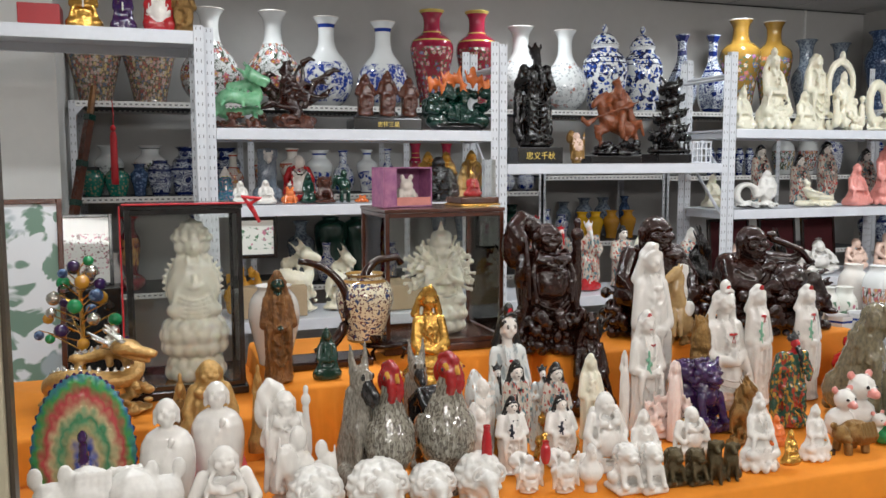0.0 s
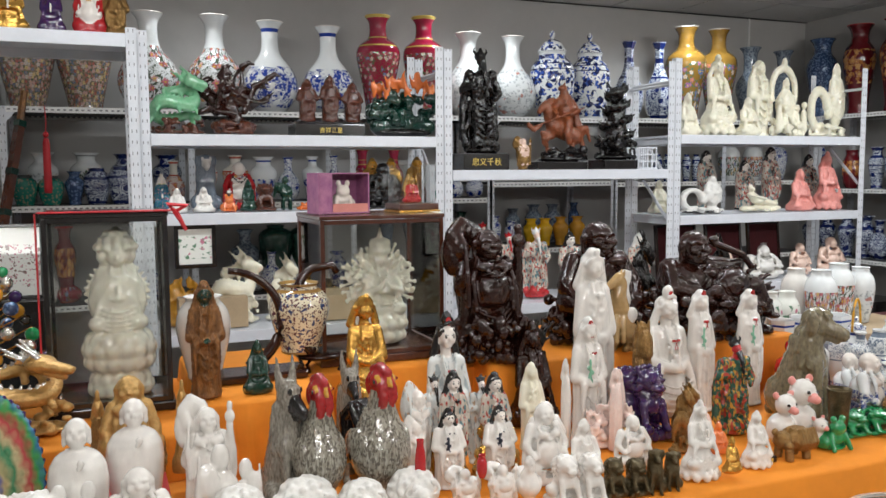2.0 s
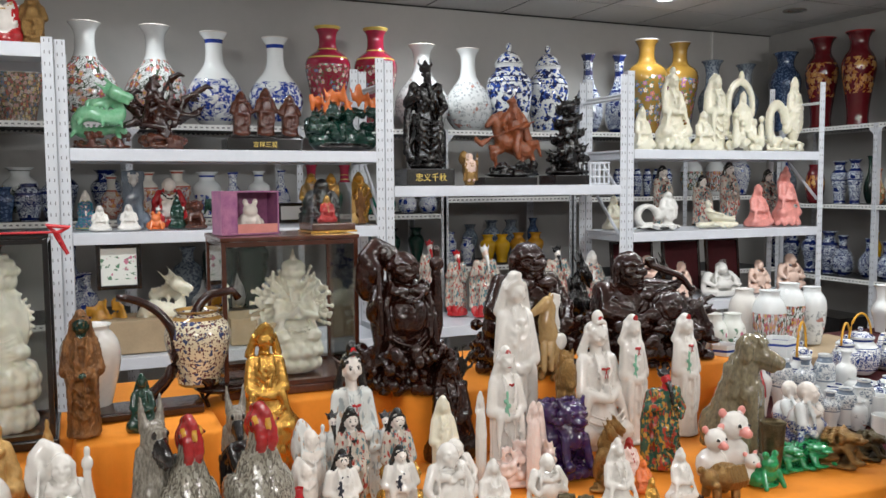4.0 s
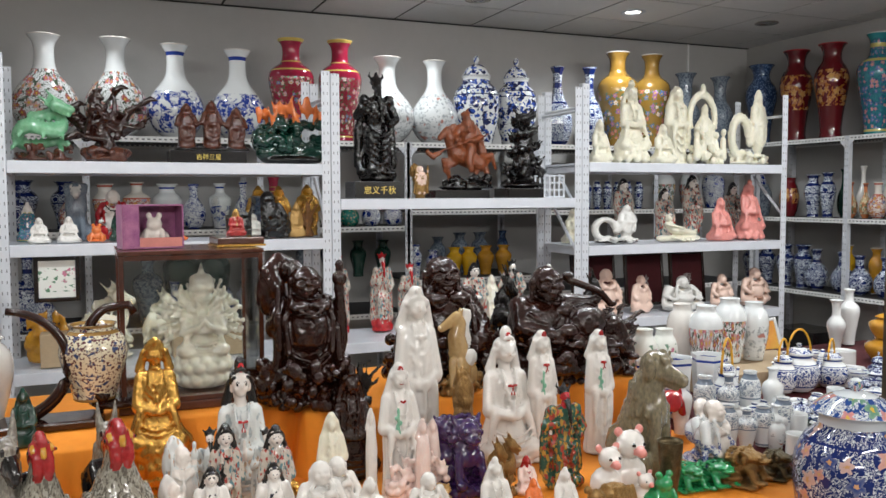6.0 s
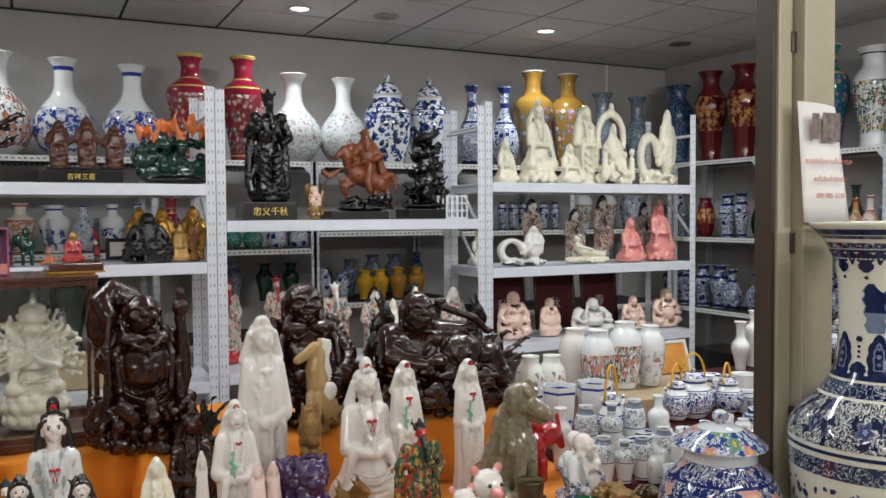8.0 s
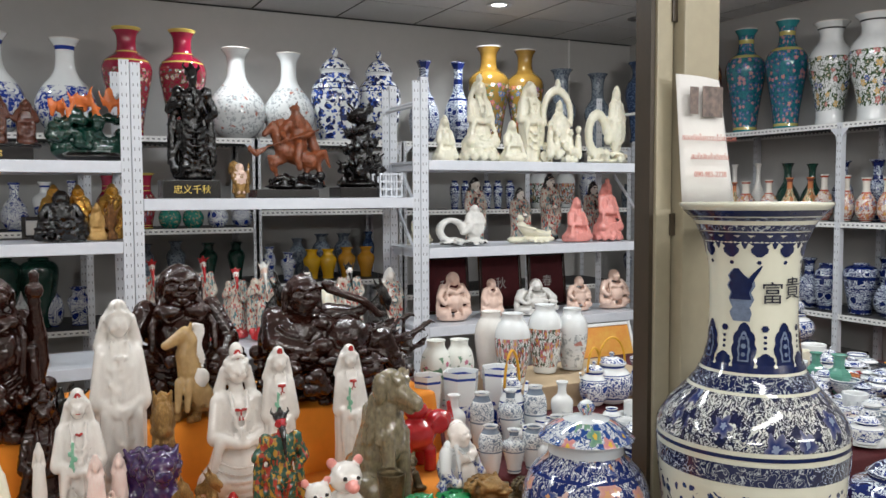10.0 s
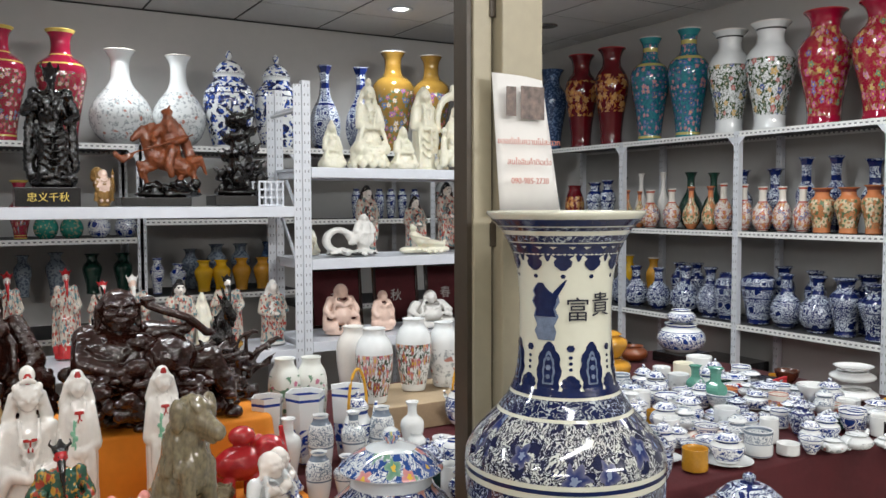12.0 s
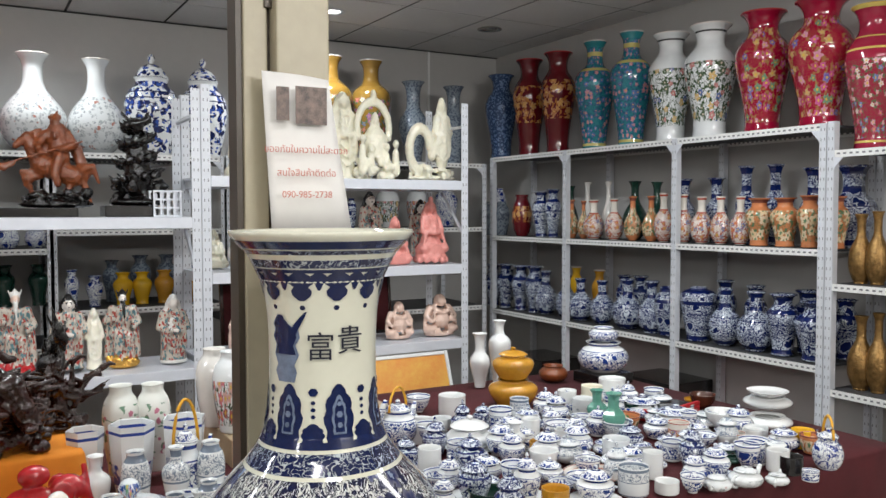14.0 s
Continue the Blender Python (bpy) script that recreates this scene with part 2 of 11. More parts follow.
NAVY, COBALT = (0.006, 0.012, 0.075), (0.01, 0.028, 0.2)
WHITE_P, CREAM_P = (0.74, 0.76, 0.76), (0.7, 0.68, 0.56)
M = {
    "wall": surface("wall_paint", (0.46, 0.45, 0.435), 0.85, vary=0.04, scale=2.0, bump=0.06, bscale=160),
    "wallwhite": surface("white_wall_paint", (0.78, 0.78, 0.76), 0.8, vary=0.03, scale=2.0, bump=0.05),
    "tile": surface("ceiling_board", (0.74, 0.73, 0.72), 0.9, vary=0.05, scale=3.0, bump=0.1, bscale=220),
    "joint": surface("ceiling_joint", (0.03, 0.03, 0.03), 0.8),
    "floor": surface("floor_tile", (0.52, 0.49, 0.45), 0.25, vary=0.1, scale=3.0),
    "steel": surface("white_steel", (0.66, 0.68, 0.73), 0.32, vary=0.05, scale=5.0, bump=0.03),
    "post": slotted("slotted_post", (0.64, 0.66, 0.7), 0.045),
    "beam": slotted("slotted_beam", (0.8, 0.8, 0.78), 0.03, False),
    "board": surface("shelf_mat", (0.06, 0.06, 0.065), 0.6, vary=0.15, scale=20),
    "porcelain": surface("white_porcelain", (0.76, 0.73, 0.685), 0.13, coat=0.5, vary=0.06, scale=9),
    "bisque": surface("white_bisque", (0.76, 0.74, 0.7), 0.3, coat=0.2, vary=0.07, scale=20, bump=0.15, bscale=140),
    "jadewhite": surface("milky_resin", (0.88, 0.84, 0.71), 0.2, coat=0.4, vary=0.06, scale=14, sub=0.2),
    "ivory": surface("ivory_resin", (0.8, 0.76, 0.61), 0.3, coat=0.2, vary=0.06, scale=20, sub=0.15),
    "pink": surface("pink_resin", (0.78, 0.3, 0.26), 0.28, coat=0.3, vary=0.1, scale=20),
    "blush": surface("blush_porcelain", (0.8, 0.7, 0.64), 0.12, coat=0.6, vary=0.08, scale=16, second=(0.78, 0.55, 0.5)),
    "skin": surface("painted_skin", (0.78, 0.56, 0.46), 0.2, coat=0.4, vary=0.05),
    "face": surface("porcelain_face", (0.8, 0.74, 0.68), 0.14, coat=0.5, vary=0.03),
    "black": surface("black_lacquer", (0.015, 0.013, 0.013), 0.2, coat=0.4, vary=0.2),
    "ebony": surface("ebony_resin", (0.006, 0.0045, 0.0045), 0.2, coat=0.3, vary=0.3, scale=20, bump=0.1, bscale=60),
    "darkwood": surface("polished_dark_wood", (0.034, 0.0085, 0.005), 0.2, coat=0.25, vary=0.4, scale=9, bump=0.08, bscale=40),
    "redwood": surface("red_brown_wood", (0.11, 0.03, 0.014), 0.25, coat=0.5, vary=0.3, scale=18, bump=0.2),
    "orangewood": surface("orange_wood_resin", (0.27, 0.07, 0.02), 0.3, coat=0.3, vary=0.3, scale=20, bump=0.3, bscale=120),
    "bronzewood": surface("gilt_brown_wood", (0.34, 0.15, 0.04), 0.35, metal=0.35, vary=0.35, scale=9, bump=0.5, bscale=30, second=(0.07, 0.03, 0.016)),
    "gold": surface("gold_leaf", (0.78, 0.44, 0.1), 0.26, metal=0.85, vary=0.15, scale=22, bump=0.12),
    "goldpaint": surface("gold_paint", (0.6, 0.36, 0.12), 0.35, metal=0.4, vary=0.2, scale=22, bump=0.2),
    "oldgold": surface("aged_gold", (0.42, 0.24, 0.08), 0.32, metal=0.7, vary=0.35, scale=40, bump=0.4),
    "silver": surface("silver_plate", (0.7, 0.68, 0.62), 0.25, metal=0.9, vary=0.2, scale=40),
    "bronze": surface("dark_bronze", (0.16, 0.12, 0.06), 0.35, metal=0.7, vary=0.4, scale=40, bump=0.3),
    "jade": surface("green_jade", (0.11, 0.4, 0.19), 0.2, coat=0.5, vary=0.2, scale=14, sub=0.1, second=(0.3, 0.55, 0.35)),
    "deepjade": surface("deep_green_jade", (0.006, 0.045, 0.03), 0.15, coat=0.5, vary=0.3, scale=16),
    "frog": surface("bright_green_glass", (0.02, 0.3, 0.1), 0.15, coat=0.5, vary=0.2),
    "stoneware": surface("grey_drip_glaze", (0.36, 0.33, 0.27), 0.15, coat=0.6, vary=0.3, scale=26, second=(0.07, 0.06, 0.05), bump=0.15),
    "tanglaze": surface("tan_glaze", (0.46, 0.3, 0.13), 0.2, coat=0.4, vary=0.15, scale=14),
    "oliveglaze": surface("olive_drip_glaze", (0.26, 0.22, 0.13), 0.15, coat=0.6, vary=0.3, scale=24, second=(0.1, 0.085, 0.06)),
    "red": surface("red_glaze", (0.5, 0.02, 0.025), 0.15, coat=0.5, vary=0.15),
    "comb": surface("comb_red", (0.42, 0.02, 0.02), 0.25, coat=0.4, vary=0.2, scale=40),
    "orangeglaze": surface("orange_glaze", (0.8, 0.2, 0.05), 0.2, coat=0.5),
    "yellow": surface("yellow_glaze", (0.78, 0.45, 0.02), 0.14, coat=0.5, vary=0.05),
    "amber": surface("amber_glaze", (0.62, 0.3, 0.03), 0.18, coat=0.4, vary=0.15),
    "violet": surface("violet_blue_glaze", (0.016, 0.012, 0.09), 0.12, coat=0.6, vary=0.3, scale=9, second=(0.06, 0.012, 0.05)),
    "crystal": glaze("bagged_painted_figure", (0.5, 0.44, 0.37), (0.36, 0.05, 0.04), 9, 0.4, ink2=(0.1, 0.2, 0.22), cover2=0.36, scale2=8, rough=0.05),
    "robe": glaze("painted_robe", (0.66, 0.68, 0.66), (0.36, 0.41, 0.42), 4.5, 0.34, ink2=(0.5, 0.36, 0.26), cover2=0.24, scale2=6),
    "multi": glaze("painted_armour", (0.03, 0.09, 0.06), (0.45, 0.25, 0.04), 8, 0.42, ink2=(0.35, 0.05, 0.03), cover2=0.38, scale2=6),
    "orange": surface("orange_cloth", (0.83, 0.27, 0.015), 0.8, vary=0.08, scale=5, bump=0.25, bscale=400),
    "maroon": surface("maroon_cloth", (0.09, 0.008, 0.012), 0.85, vary=0.2, scale=6, bump=0.3, bscale=400),
    "frame": surface("cream_aluminium", (0.43, 0.385, 0.275), 0.4, vary=0.08, scale=4, bump=0.04),
    "framedark": surface("bronze_gasket", (0.06, 0.045, 0.03), 0.4),
    "paper": surface("white_paper", (0.8, 0.79, 0.77), 0.75, vary=0.03, scale=6),
    "print": surface("red_print", (0.62, 0.22, 0.17), 0.8),
    "photo": surface("photo_print", (0.3, 0.22, 0.19), 0.6, vary=0.4, scale=70, second=(0.05, 0.05, 0.05)),
    "ink": surface("black_ink", (0.012, 0.014, 0.03), 0.3),
    "gilt": surface("gilt_letters", (0.75, 0.55, 0.12), 0.4, metal=0.3),
    "glass": clear("case_glass", (0.975, 0.985, 0.975)),
    "ribbon": surface("red_ribbon", (0.62, 0.02, 0.03), 0.5),
    "cardboard": surface("cardboard", (0.42, 0.31, 0.19), 0.8, vary=0.1),
    "redbox": surface("red_box", (0.42, 0.015, 0.02), 0.45, vary=0.1),
    "purplebox": surface("printed_gift_box", (0.24, 0.06, 0.2), 0.35, vary=0.3, scale=40, second=(0.5, 0.2, 0.34)),
    "picture": glaze("plum_blossom_picture", (0.72, 0.71, 0.66), (0.2, 0.12, 0.1), 34, 0.28, ink2=(0.5, 0.2, 0.24), cover2=0.26, scale2=50, rough=0.5, span=(0.12, 0.75)),
    "lotuspic": glaze("lotus_picture", (0.74, 0.75, 0.7), (0.1, 0.22, 0.13), 26, 0.3, ink2=(0.5, 0.16, 0.24), cover2=0.2, scale2=24, rough=0.4, span=(0.15, 0.8)),
    "landscape": glaze("ink_landscape", (0.74, 0.77, 0.8), (0.16, 0.26, 0.2), 7, 0.45, ink2=(0.35, 0.42, 0.45), cover2=0.4, scale2=4, rough=0.6),
    "sunset": surface("sunset_print", (0.75, 0.42, 0.08), 0.5, vary=0.2, scale=8, second=(0.7, 0.25, 0.05)),
    "lamp": surface("lamp_diffuser", (1, 0.98, 0.95), 0.5, emit=14),
    "handle": surface("yellow_cane", (0.75, 0.38, 0.02), 0.4),
    "celadon": surface("celadon_glaze", (0.12, 0.34, 0.26), 0.12, coat=0.5, vary=0.1),
    "bluewhite": glaze("blue_and_white", WHITE_P, COBALT, 55, 0.0, ((0.0, 0.03), (0.955, 0.985)), curl=0.05, bloom=17),
    "bluedense": glaze("dense_blue_and_white", (0.6, 0.65, 0.7), (0.008, 0.018, 0.11), 62, 0.0, ((0.02, 0.08), (0.54, 0.565), (0.74, 0.8), (0.92, 0.99)), curl=0.075, bloom=15),
    "bluelotus": glaze("lotus_scroll_blue", (0.52, 0.57, 0.64), (0.005, 0.013, 0.085), 62, 0.0, ((0.03, 0.1), (0.5, 0.515), (0.68, 0.75), (0.9, 0.98)), curl=0.09, bloom=15),
    "bluemount": glaze("blue_landscape_vase", WHITE_P, (0.012, 0.04, 0.27), 14, 0.7, ((0.885, 0.925), (0.0, 0.012)), span=(0.06, 0.5), line=1.0),
    "dragonjar": glaze("blue_dragon_jar", WHITE_P, NAVY, 15, 0.46, ((0.0, 0.02), (0.72, 0.735), (0.80, 0.815)), ink2=(0.03, 0.08, 0.35), cover2=0.36, span=(0.05, 0.95)),
    "redfloral": floral("red_floral_vase", (0.32, 0.014, 0.045), ((0.6, 0.3, 0.36), (0.66, 0.52, 0.48), (0.5, 0.08, 0.16), (0.1, 0.16, 0.36)), (0.1, 0.14, 0.07), 26, 0.14, 0.75, (0.08, 0.62), ((0.685, 0.7), (0.775, 0.785), (0.975, 1.0), (0.05, 0.065)), (0.6, 0.46, 0.12), 0.02, 4.0, size=0.33),
    "crimson": floral("crimson_floral_vase", (0.3, 0.004, 0.03), ((0.5, 0.3, 0.1), (0.5, 0.05, 0.22), (0.12, 0.08, 0.32), (0.55, 0.2, 0.3), (0.1, 0.22, 0.12), (0.4, 0.02, 0.1)), (0.3, 0.14, 0.05), 19, 0.15, 0.72, (0.08, 0.86), vine=0.012, vines=3.0, size=0.38),
    "maroongold": floral("maroon_gold_vase", (0.12, 0.006, 0.01), ((0.5, 0.2, 0.04), (0.42, 0.14, 0.03), (0.55, 0.26, 0.06)), (0.4, 0.14, 0.025), 15, 0.13, 0.9, (0.34, 0.72), heart=(0.6, 0.34, 0.1), size=0.4),
    "tealfloral": floral("teal_scroll_vase", (0.025, 0.23, 0.26), ((0.02, 0.06, 0.24), (0.5, 0.2, 0.3), (0.05, 0.12, 0.4)), (0.015, 0.09, 0.16), 26, 0.13, 0.9, (0.06, 0.94), ((0.715, 0.745), (0.03, 0.055), (0.86, 0.9)), (0.5, 0.44, 0.14), 0.045, 4.0),
    "yellowfloral": floral("yellow_floral_vase", (0.24, 0.135, 0.025), ((0.26, 0.07, 0.26), (0.6, 0.5, 0.45), (0.45, 0.1, 0.12), (0.06, 0.12, 0.3)), (0.08, 0.14, 0.08), 20, 0.14, 0.8, (0.1, 0.62), ((0.74, 0.94), (0.0, 0.05)), (0.2, 0.11, 0.02)),
    "scenic": floral("scenic_white_vase", WHITE_P, ((0.04, 0.08, 0.03), (0.5, 0.16, 0.16), (0.05, 0.1, 0.3), (0.6, 0.4, 0.14), (0.05, 0.09, 0.04)), (0.04, 0.075, 0.03), 19, 0.14, 0.85, (0.14, 0.66), ((0.93, 0.945),), (0.04, 0.04, 0.04), 0.03, 1.6, (0.6, 0.5, 0.4), 0.36),
    "peony": floral("peony_white_vase", WHITE_P, ((0.5, 0.12, 0.16), (0.32, 0.07, 0.06), (0.55, 0.3, 0.26)), (0.07, 0.09, 0.06), 20, 0.17, 0.75, (0.1, 0.66), vine=0.03, vines=1.3, size=0.42),
    "snow": glaze("snow_scene_vase", (0.7, 0.72, 0.72), (0.34, 0.37, 0.38), 30, 0.46, (), ink2=(0.45, 0.2, 0.16), cover2=0.14, scale2=14, span=(0.05, 0.6), line=1.0),
    "mosaic": floral("mille_fleurs_vase", (0.3, 0.2, 0.14), ((0.5, 0.3, 0.3), (0.3, 0.05, 0.06), (0.06, 0.12, 0.24), (0.55, 0.42, 0.2), (0.5, 0.46, 0.42)), (0.05, 0.1, 0.06), 46, 0.15, 1.0, (0.0, 1.0), heart=(0.5, 0.3, 0.1), size=0.46),
    "darkblue": glaze("midnight_blue_vase", (0.03, 0.06, 0.14), (0.12, 0.2, 0.36), 40, 0.45),
    "greyblue": glaze("grey_blue_vase", (0.2, 0.24, 0.28), (0.08, 0.1, 0.14), 40, 0.5),
    "coral": floral("coral_floral_vase", (0.56, 0.2, 0.08), ((0.66, 0.52, 0.34), (0.62, 0.46, 0.26)), (0.1, 0.16, 0.08), 18, 0.07, 0.95, (0.12, 0.74), ((0.9, 0.97),), (0.2, 0.06, 0.04), 0.03, 5.0, (0.12, 0.22, 0.12), 0.42),
    "ironred": floral("iron_red_white_vase", (0.7, 0.65, 0.58), ((0.45, 0.08, 0.05), (0.5, 0.2, 0.08), (0.12, 0.14, 0.3)), (0.36, 0.1, 0.07), 30, 0.06, 0.8, (0.06, 0.66), ((0.02, 0.05), (0.64, 0.67), (0.93, 0.97)), (0.4, 0.08, 0.05), 0.03, 4.0),
    "darkgreen": surface("dark_green_glaze", (0.012, 0.05, 0.035), 0.12, coat=0.5, vary=0.2),
    "greenjar": glaze("green_enamel_jar", (0.02, 0.2, 0.15), (0.3, 0.3, 0.2), 40, 0.36, ((0.9, 1.0),), bandcolour=(0.04, 0.05, 0.05)),
    "lantern": glaze("pierced_lantern_vase", (0.72, 0.66, 0.48), (0.13, 0.05, 0.06), 90, 0.42, ((0.0, 0.04), (0.88, 0.92), (0.96, 1.0)), ink2=(0.05, 0.07, 0.16), cover2=0.3, scale2=40, bandcolour=(0.35, 0.2, 0.06)),
    "lidjar": floral("blue_peony_jar", (0.6, 0.64, 0.68), ((0.5, 0.24, 0.2), (0.55, 0.36, 0.32), (0.02, 0.05, 0.2)), (0.008, 0.02, 0.12), 17, 0.139, 0.75, (0.05, 0.93), ((0.83, 0.845), (0.03, 0.05)), None, 0.1, 5.0, (0.55, 0.3, 0.14), 0.34),
    "tableware": glaze("blue_white_tableware", (0.78, 0.8, 0.8), (0.014, 0.04, 0.2), 50, 0.0, ((0.9, 0.96), (0.14, 0.17), (0.72, 0.745)), curl=0.075, bloom=22, span=(0.16, 0.7)),
    "leaf": surface("painted_leaf", (0.22, 0.5, 0.34), 0.2, coat=0.5),
    "rimware": glaze("grey_rimmed_ware", (0.7, 0.72, 0.72), (0.16, 0.2, 0.26), 60, 0.0, ((0.86, 0.96), (0.5, 0.53), (0.04, 0.08)), curl=0.05, span=(0.55, 0.84)),
    "plainware": surface("plain_tableware", (0.78, 0.79, 0.78), 0.12, coat=0.5, vary=0.03),
    "jarlid": floral("pale_flower_lid", (0.64, 0.68, 0.7), ((0.5, 0.2, 0.2), (0.1, 0.24, 0.16), (0.03, 0.08, 0.3)), (0.02, 0.06, 0.22), 26, 0.08, 0.85, (0.04, 0.8), vine=0.06, vines=4.0),
    "speckle": glaze("speckled_drip_glaze", (0.27, 0.25, 0.2), (0.12, 0.105, 0.085), 17, 0.5, ink2=(0.36, 0.345, 0.29), cover2=0.34, scale2=13),
    "peacock": surface("peacock_enamel", (0.1, 0.25, 0.1), 0.3, vary=0.3, scale=40),
}


def peacock_rings(m):
    """Feather rings of the peacock's fan: red, green and blue eyes by distance from the breast."""
    n, l = m.node_tree.nodes, m.node_tree.links
    b = n["Principled BSDF"]
    co, gr, mp = n.new("ShaderNodeTexCoord"), n.new("ShaderNodeVectorMath"), n.new("ShaderNodeMapping")
    gr.operation = "LENGTH"
    mp.inputs["Location"].default_value, mp.inputs["Scale"].default_value = (0, 0, -0.8), (1.9, 0, 1.72)
    l.new(co.outputs["Object"], mp.inputs["Vector"])
    l.new(mp.outputs[0], gr.inputs[0])
    v, add = n.new("ShaderNodeTexVoronoi"), n.new("ShaderNodeMath")
    v.inputs["Scale"].default_value = 16
    l.new(co.outputs["Object"], v.inputs["Vector"])
    add.operation = "MULTIPLY_ADD"
    add.inputs[1].default_value = 0.14
    l.new(v.outputs["Distance"], add.inputs[0])
    l.new(gr.outputs["Value"], add.inputs[2])
    ramp = n.new("ShaderNodeValToRGB")
    ramp.color_ramp.elements[0].position, ramp.color_ramp.elements[0].color = 0.0, (0.6, 0.4, 0.1, 1)
    ramp.color_ramp.elements[1].position, ramp.color_ramp.elements[1].color = 1.0, (0.03, 0.12, 0.3, 1)
    for p, c in ((0.2, (0.02, 0.06, 0.35)), (0.33, (0.5, 0.4, 0.2)), (0.5, (0.05, 0.25, 0.12)), (0.62, (0.5, 0.4, 0.22)), (0.75, (0.45, 0.05, 0.06)), (0.9, (0.05, 0.3, 0.08))):
        ramp.color_ramp.elements.new(p).color = rgb(c)
    l.new(add.outputs[0], ramp.inputs[0])
    l.new(ramp.outputs[0], b.inputs["Base Color"])


peacock_rings(M["peacock"])


# ---- mesh helpers ----
def add_box(bm, x0, y0, z0, x1, y1, z1):
    v = [bm.verts.new((x, y, z)) for z in (z0, z1) for y in (y0, y1) for x in (x0, x1)]
    for f in ((0, 2, 3, 1), (4, 5, 7, 6), (0, 1, 5, 4), (2, 6, 7, 3), (0, 4, 6, 2), (1, 3, 7, 5)):
        bm.faces.new([v[i] for i in f])


def box(x0, y0, z0, x1, y1, z1, bevel=0.0):
    bm = bmesh.new()
    add_box(bm, x0, y0, z0, x1, y1, z1)
    if bevel:
        bmesh.ops.bevel(bm, geom=bm.edges[:], offset=bevel, segments=2, affect="EDGES", profile=0.6)
    return bm


def lathe(profile, seg=32, close=False):
    """A turned body from (radius, height) pairs."""
    bm = bmesh.new()
    rings = []
    for r, z in profile:
        if r < 1e-4:
            rings.append([bm.verts.new((0, 0, z))])
        else:
            rings.append([bm.verts.new((r * math.cos(6.28318 * i / seg), r * math.sin(6.28318 * i / seg), z)) for i in range(seg)])
    for a, c in zip(rings, rings[1:]):
        for i in range(seg):
            j = (i + 1) % seg
            if len(a) == 1 and len(c) > 1:
                bm.faces.new((a[0], c[i], c[j]))
            elif len(c) == 1 and len(a) > 1:
                bm.faces.new((a[i], a[j], c[0]))
            elif len(a) > 1:
                bm.faces.new((a[i], a[j], c[j], c[i]))
    bmesh.ops.recalc_face_normals(bm, faces=bm.faces[:])
    return bm


def tube(points, radius, seg=8, taper=1.0):
    bm = bmesh.new()
    pts = [Vector(p) for p in points]
    rings = []
    for k, p in enumerate(pts):
        d = (pts[min(k + 1, len(pts) - 1)] - pts[max(k - 1, 0)]).normalized()
        side = d.cross(Vector((0, 0, 1)) if abs(d.z) < 0.95 else Vector((1, 0, 0))).normalized()
        up = side.cross(d)
        r = radius * (1 + (taper - 1) * k / max(1, len(pts) - 1))
        rings.append([bm.verts.new(p + r * (math.cos(6.28318 * i / seg) * side + math.sin(6.28318 * i / seg) * up)) for i in range(seg)])
    for a, c in zip(rings, rings[1:]):
        for i in range(seg):
            bm.faces.new((a[i], a[(i + 1) % seg], c[(i + 1) % seg], c[i]))
    bm.faces.new(rings[0][::-1])
    bm.faces.new(rings[-1])
    bmesh.ops.recalc_face_normals(bm, faces=bm.faces[:])
    return bm


def to_mesh(name, bm, material, smooth=False):
    me = bpy.data.meshes.new(name)
    bm.to_mesh(me)
    bm.free()
    for mt in (material if isinstance(material, (list, tuple)) else [material]):
        me.materials.append(mt)
    if smooth:
        me.polygons.foreach_set("use_smooth", [True] * len(me.polygons))
    return me


def part(name, bm, material, parent, label="", smooth=False, at=None):
    ob = new(name, to_mesh(name, bm, material, smooth))
    if parent is not None:
        ob.parent = parent
    if at is not None:
        ob.matrix_basis = at
    if label:
        ob["label"] = label
    return ob


def thing(name, m, label, category, group="", kind=""):
    ob = new(name)
    ob.empty_display_size = 0.05
    ob.matrix_basis = m
    return tagged(ob, label, category, group, kind)


def solid(name, bm, material, m, label, category, group="", kind="", smooth=False):
    ob = part(name, bm, material, None, "", smooth, m)
    return tagged(ob, label, category, group, kind)


def writing(text, size, material, m, parent, name="lettering"):
    cu = bpy.data.curves.new(name, "FONT")
    cu.body, cu.size, cu.align_x, cu.extrude = text, size, "CENTER", 0.0004
    cu.materials.append(material)
    ob = new(name, cu)
    ob.parent = parent
    ob.matrix_basis = m
    return ob

# ---- the room ----
FRONT, BACK, LEFT, RIGHT, CEIL = -2.4, 6.03, -1.3, 6.26, 2.78


def wall(name, bm, material, label="plain painted shop wall"):
    return solid(name, bm, material, Matrix(), label, "wall", "", "structure")


solid("floor", box(-2.2, FRONT, -0.1, RIGHT + 1.4, BACK, 0.0), M["floor"], Matrix(), "glossy beige tiled shop floor", "floor", "", "structure")
wall("wall_north", box(-2.2, BACK, 0, RIGHT + 1.4, BACK + 0.12, CEIL + 0.2), M["wall"], "grey-white painted back wall of the shop")
wall("wall_east", box(RIGHT, 1.0, 0, RIGHT + 0.12, BACK, CEIL + 0.2), M["wall"], "grey-white painted side wall behind shelves")
wall("wall_west", box(LEFT - 0.12, 3.3, 0, LEFT, BACK, CEIL + 0.2), M["wallwhite"], "white painted side wall of the shop")
wall("wall_partition", box(LEFT, 4.97, 0, 0.002, BACK, CEIL + 0.2), M["wallwhite"], "white painted partition beside the wall shelving")
wall("wall_west_front", box(-2.2, FRONT, 0, -2.08, BACK, CEIL + 0.2), M["wall"])
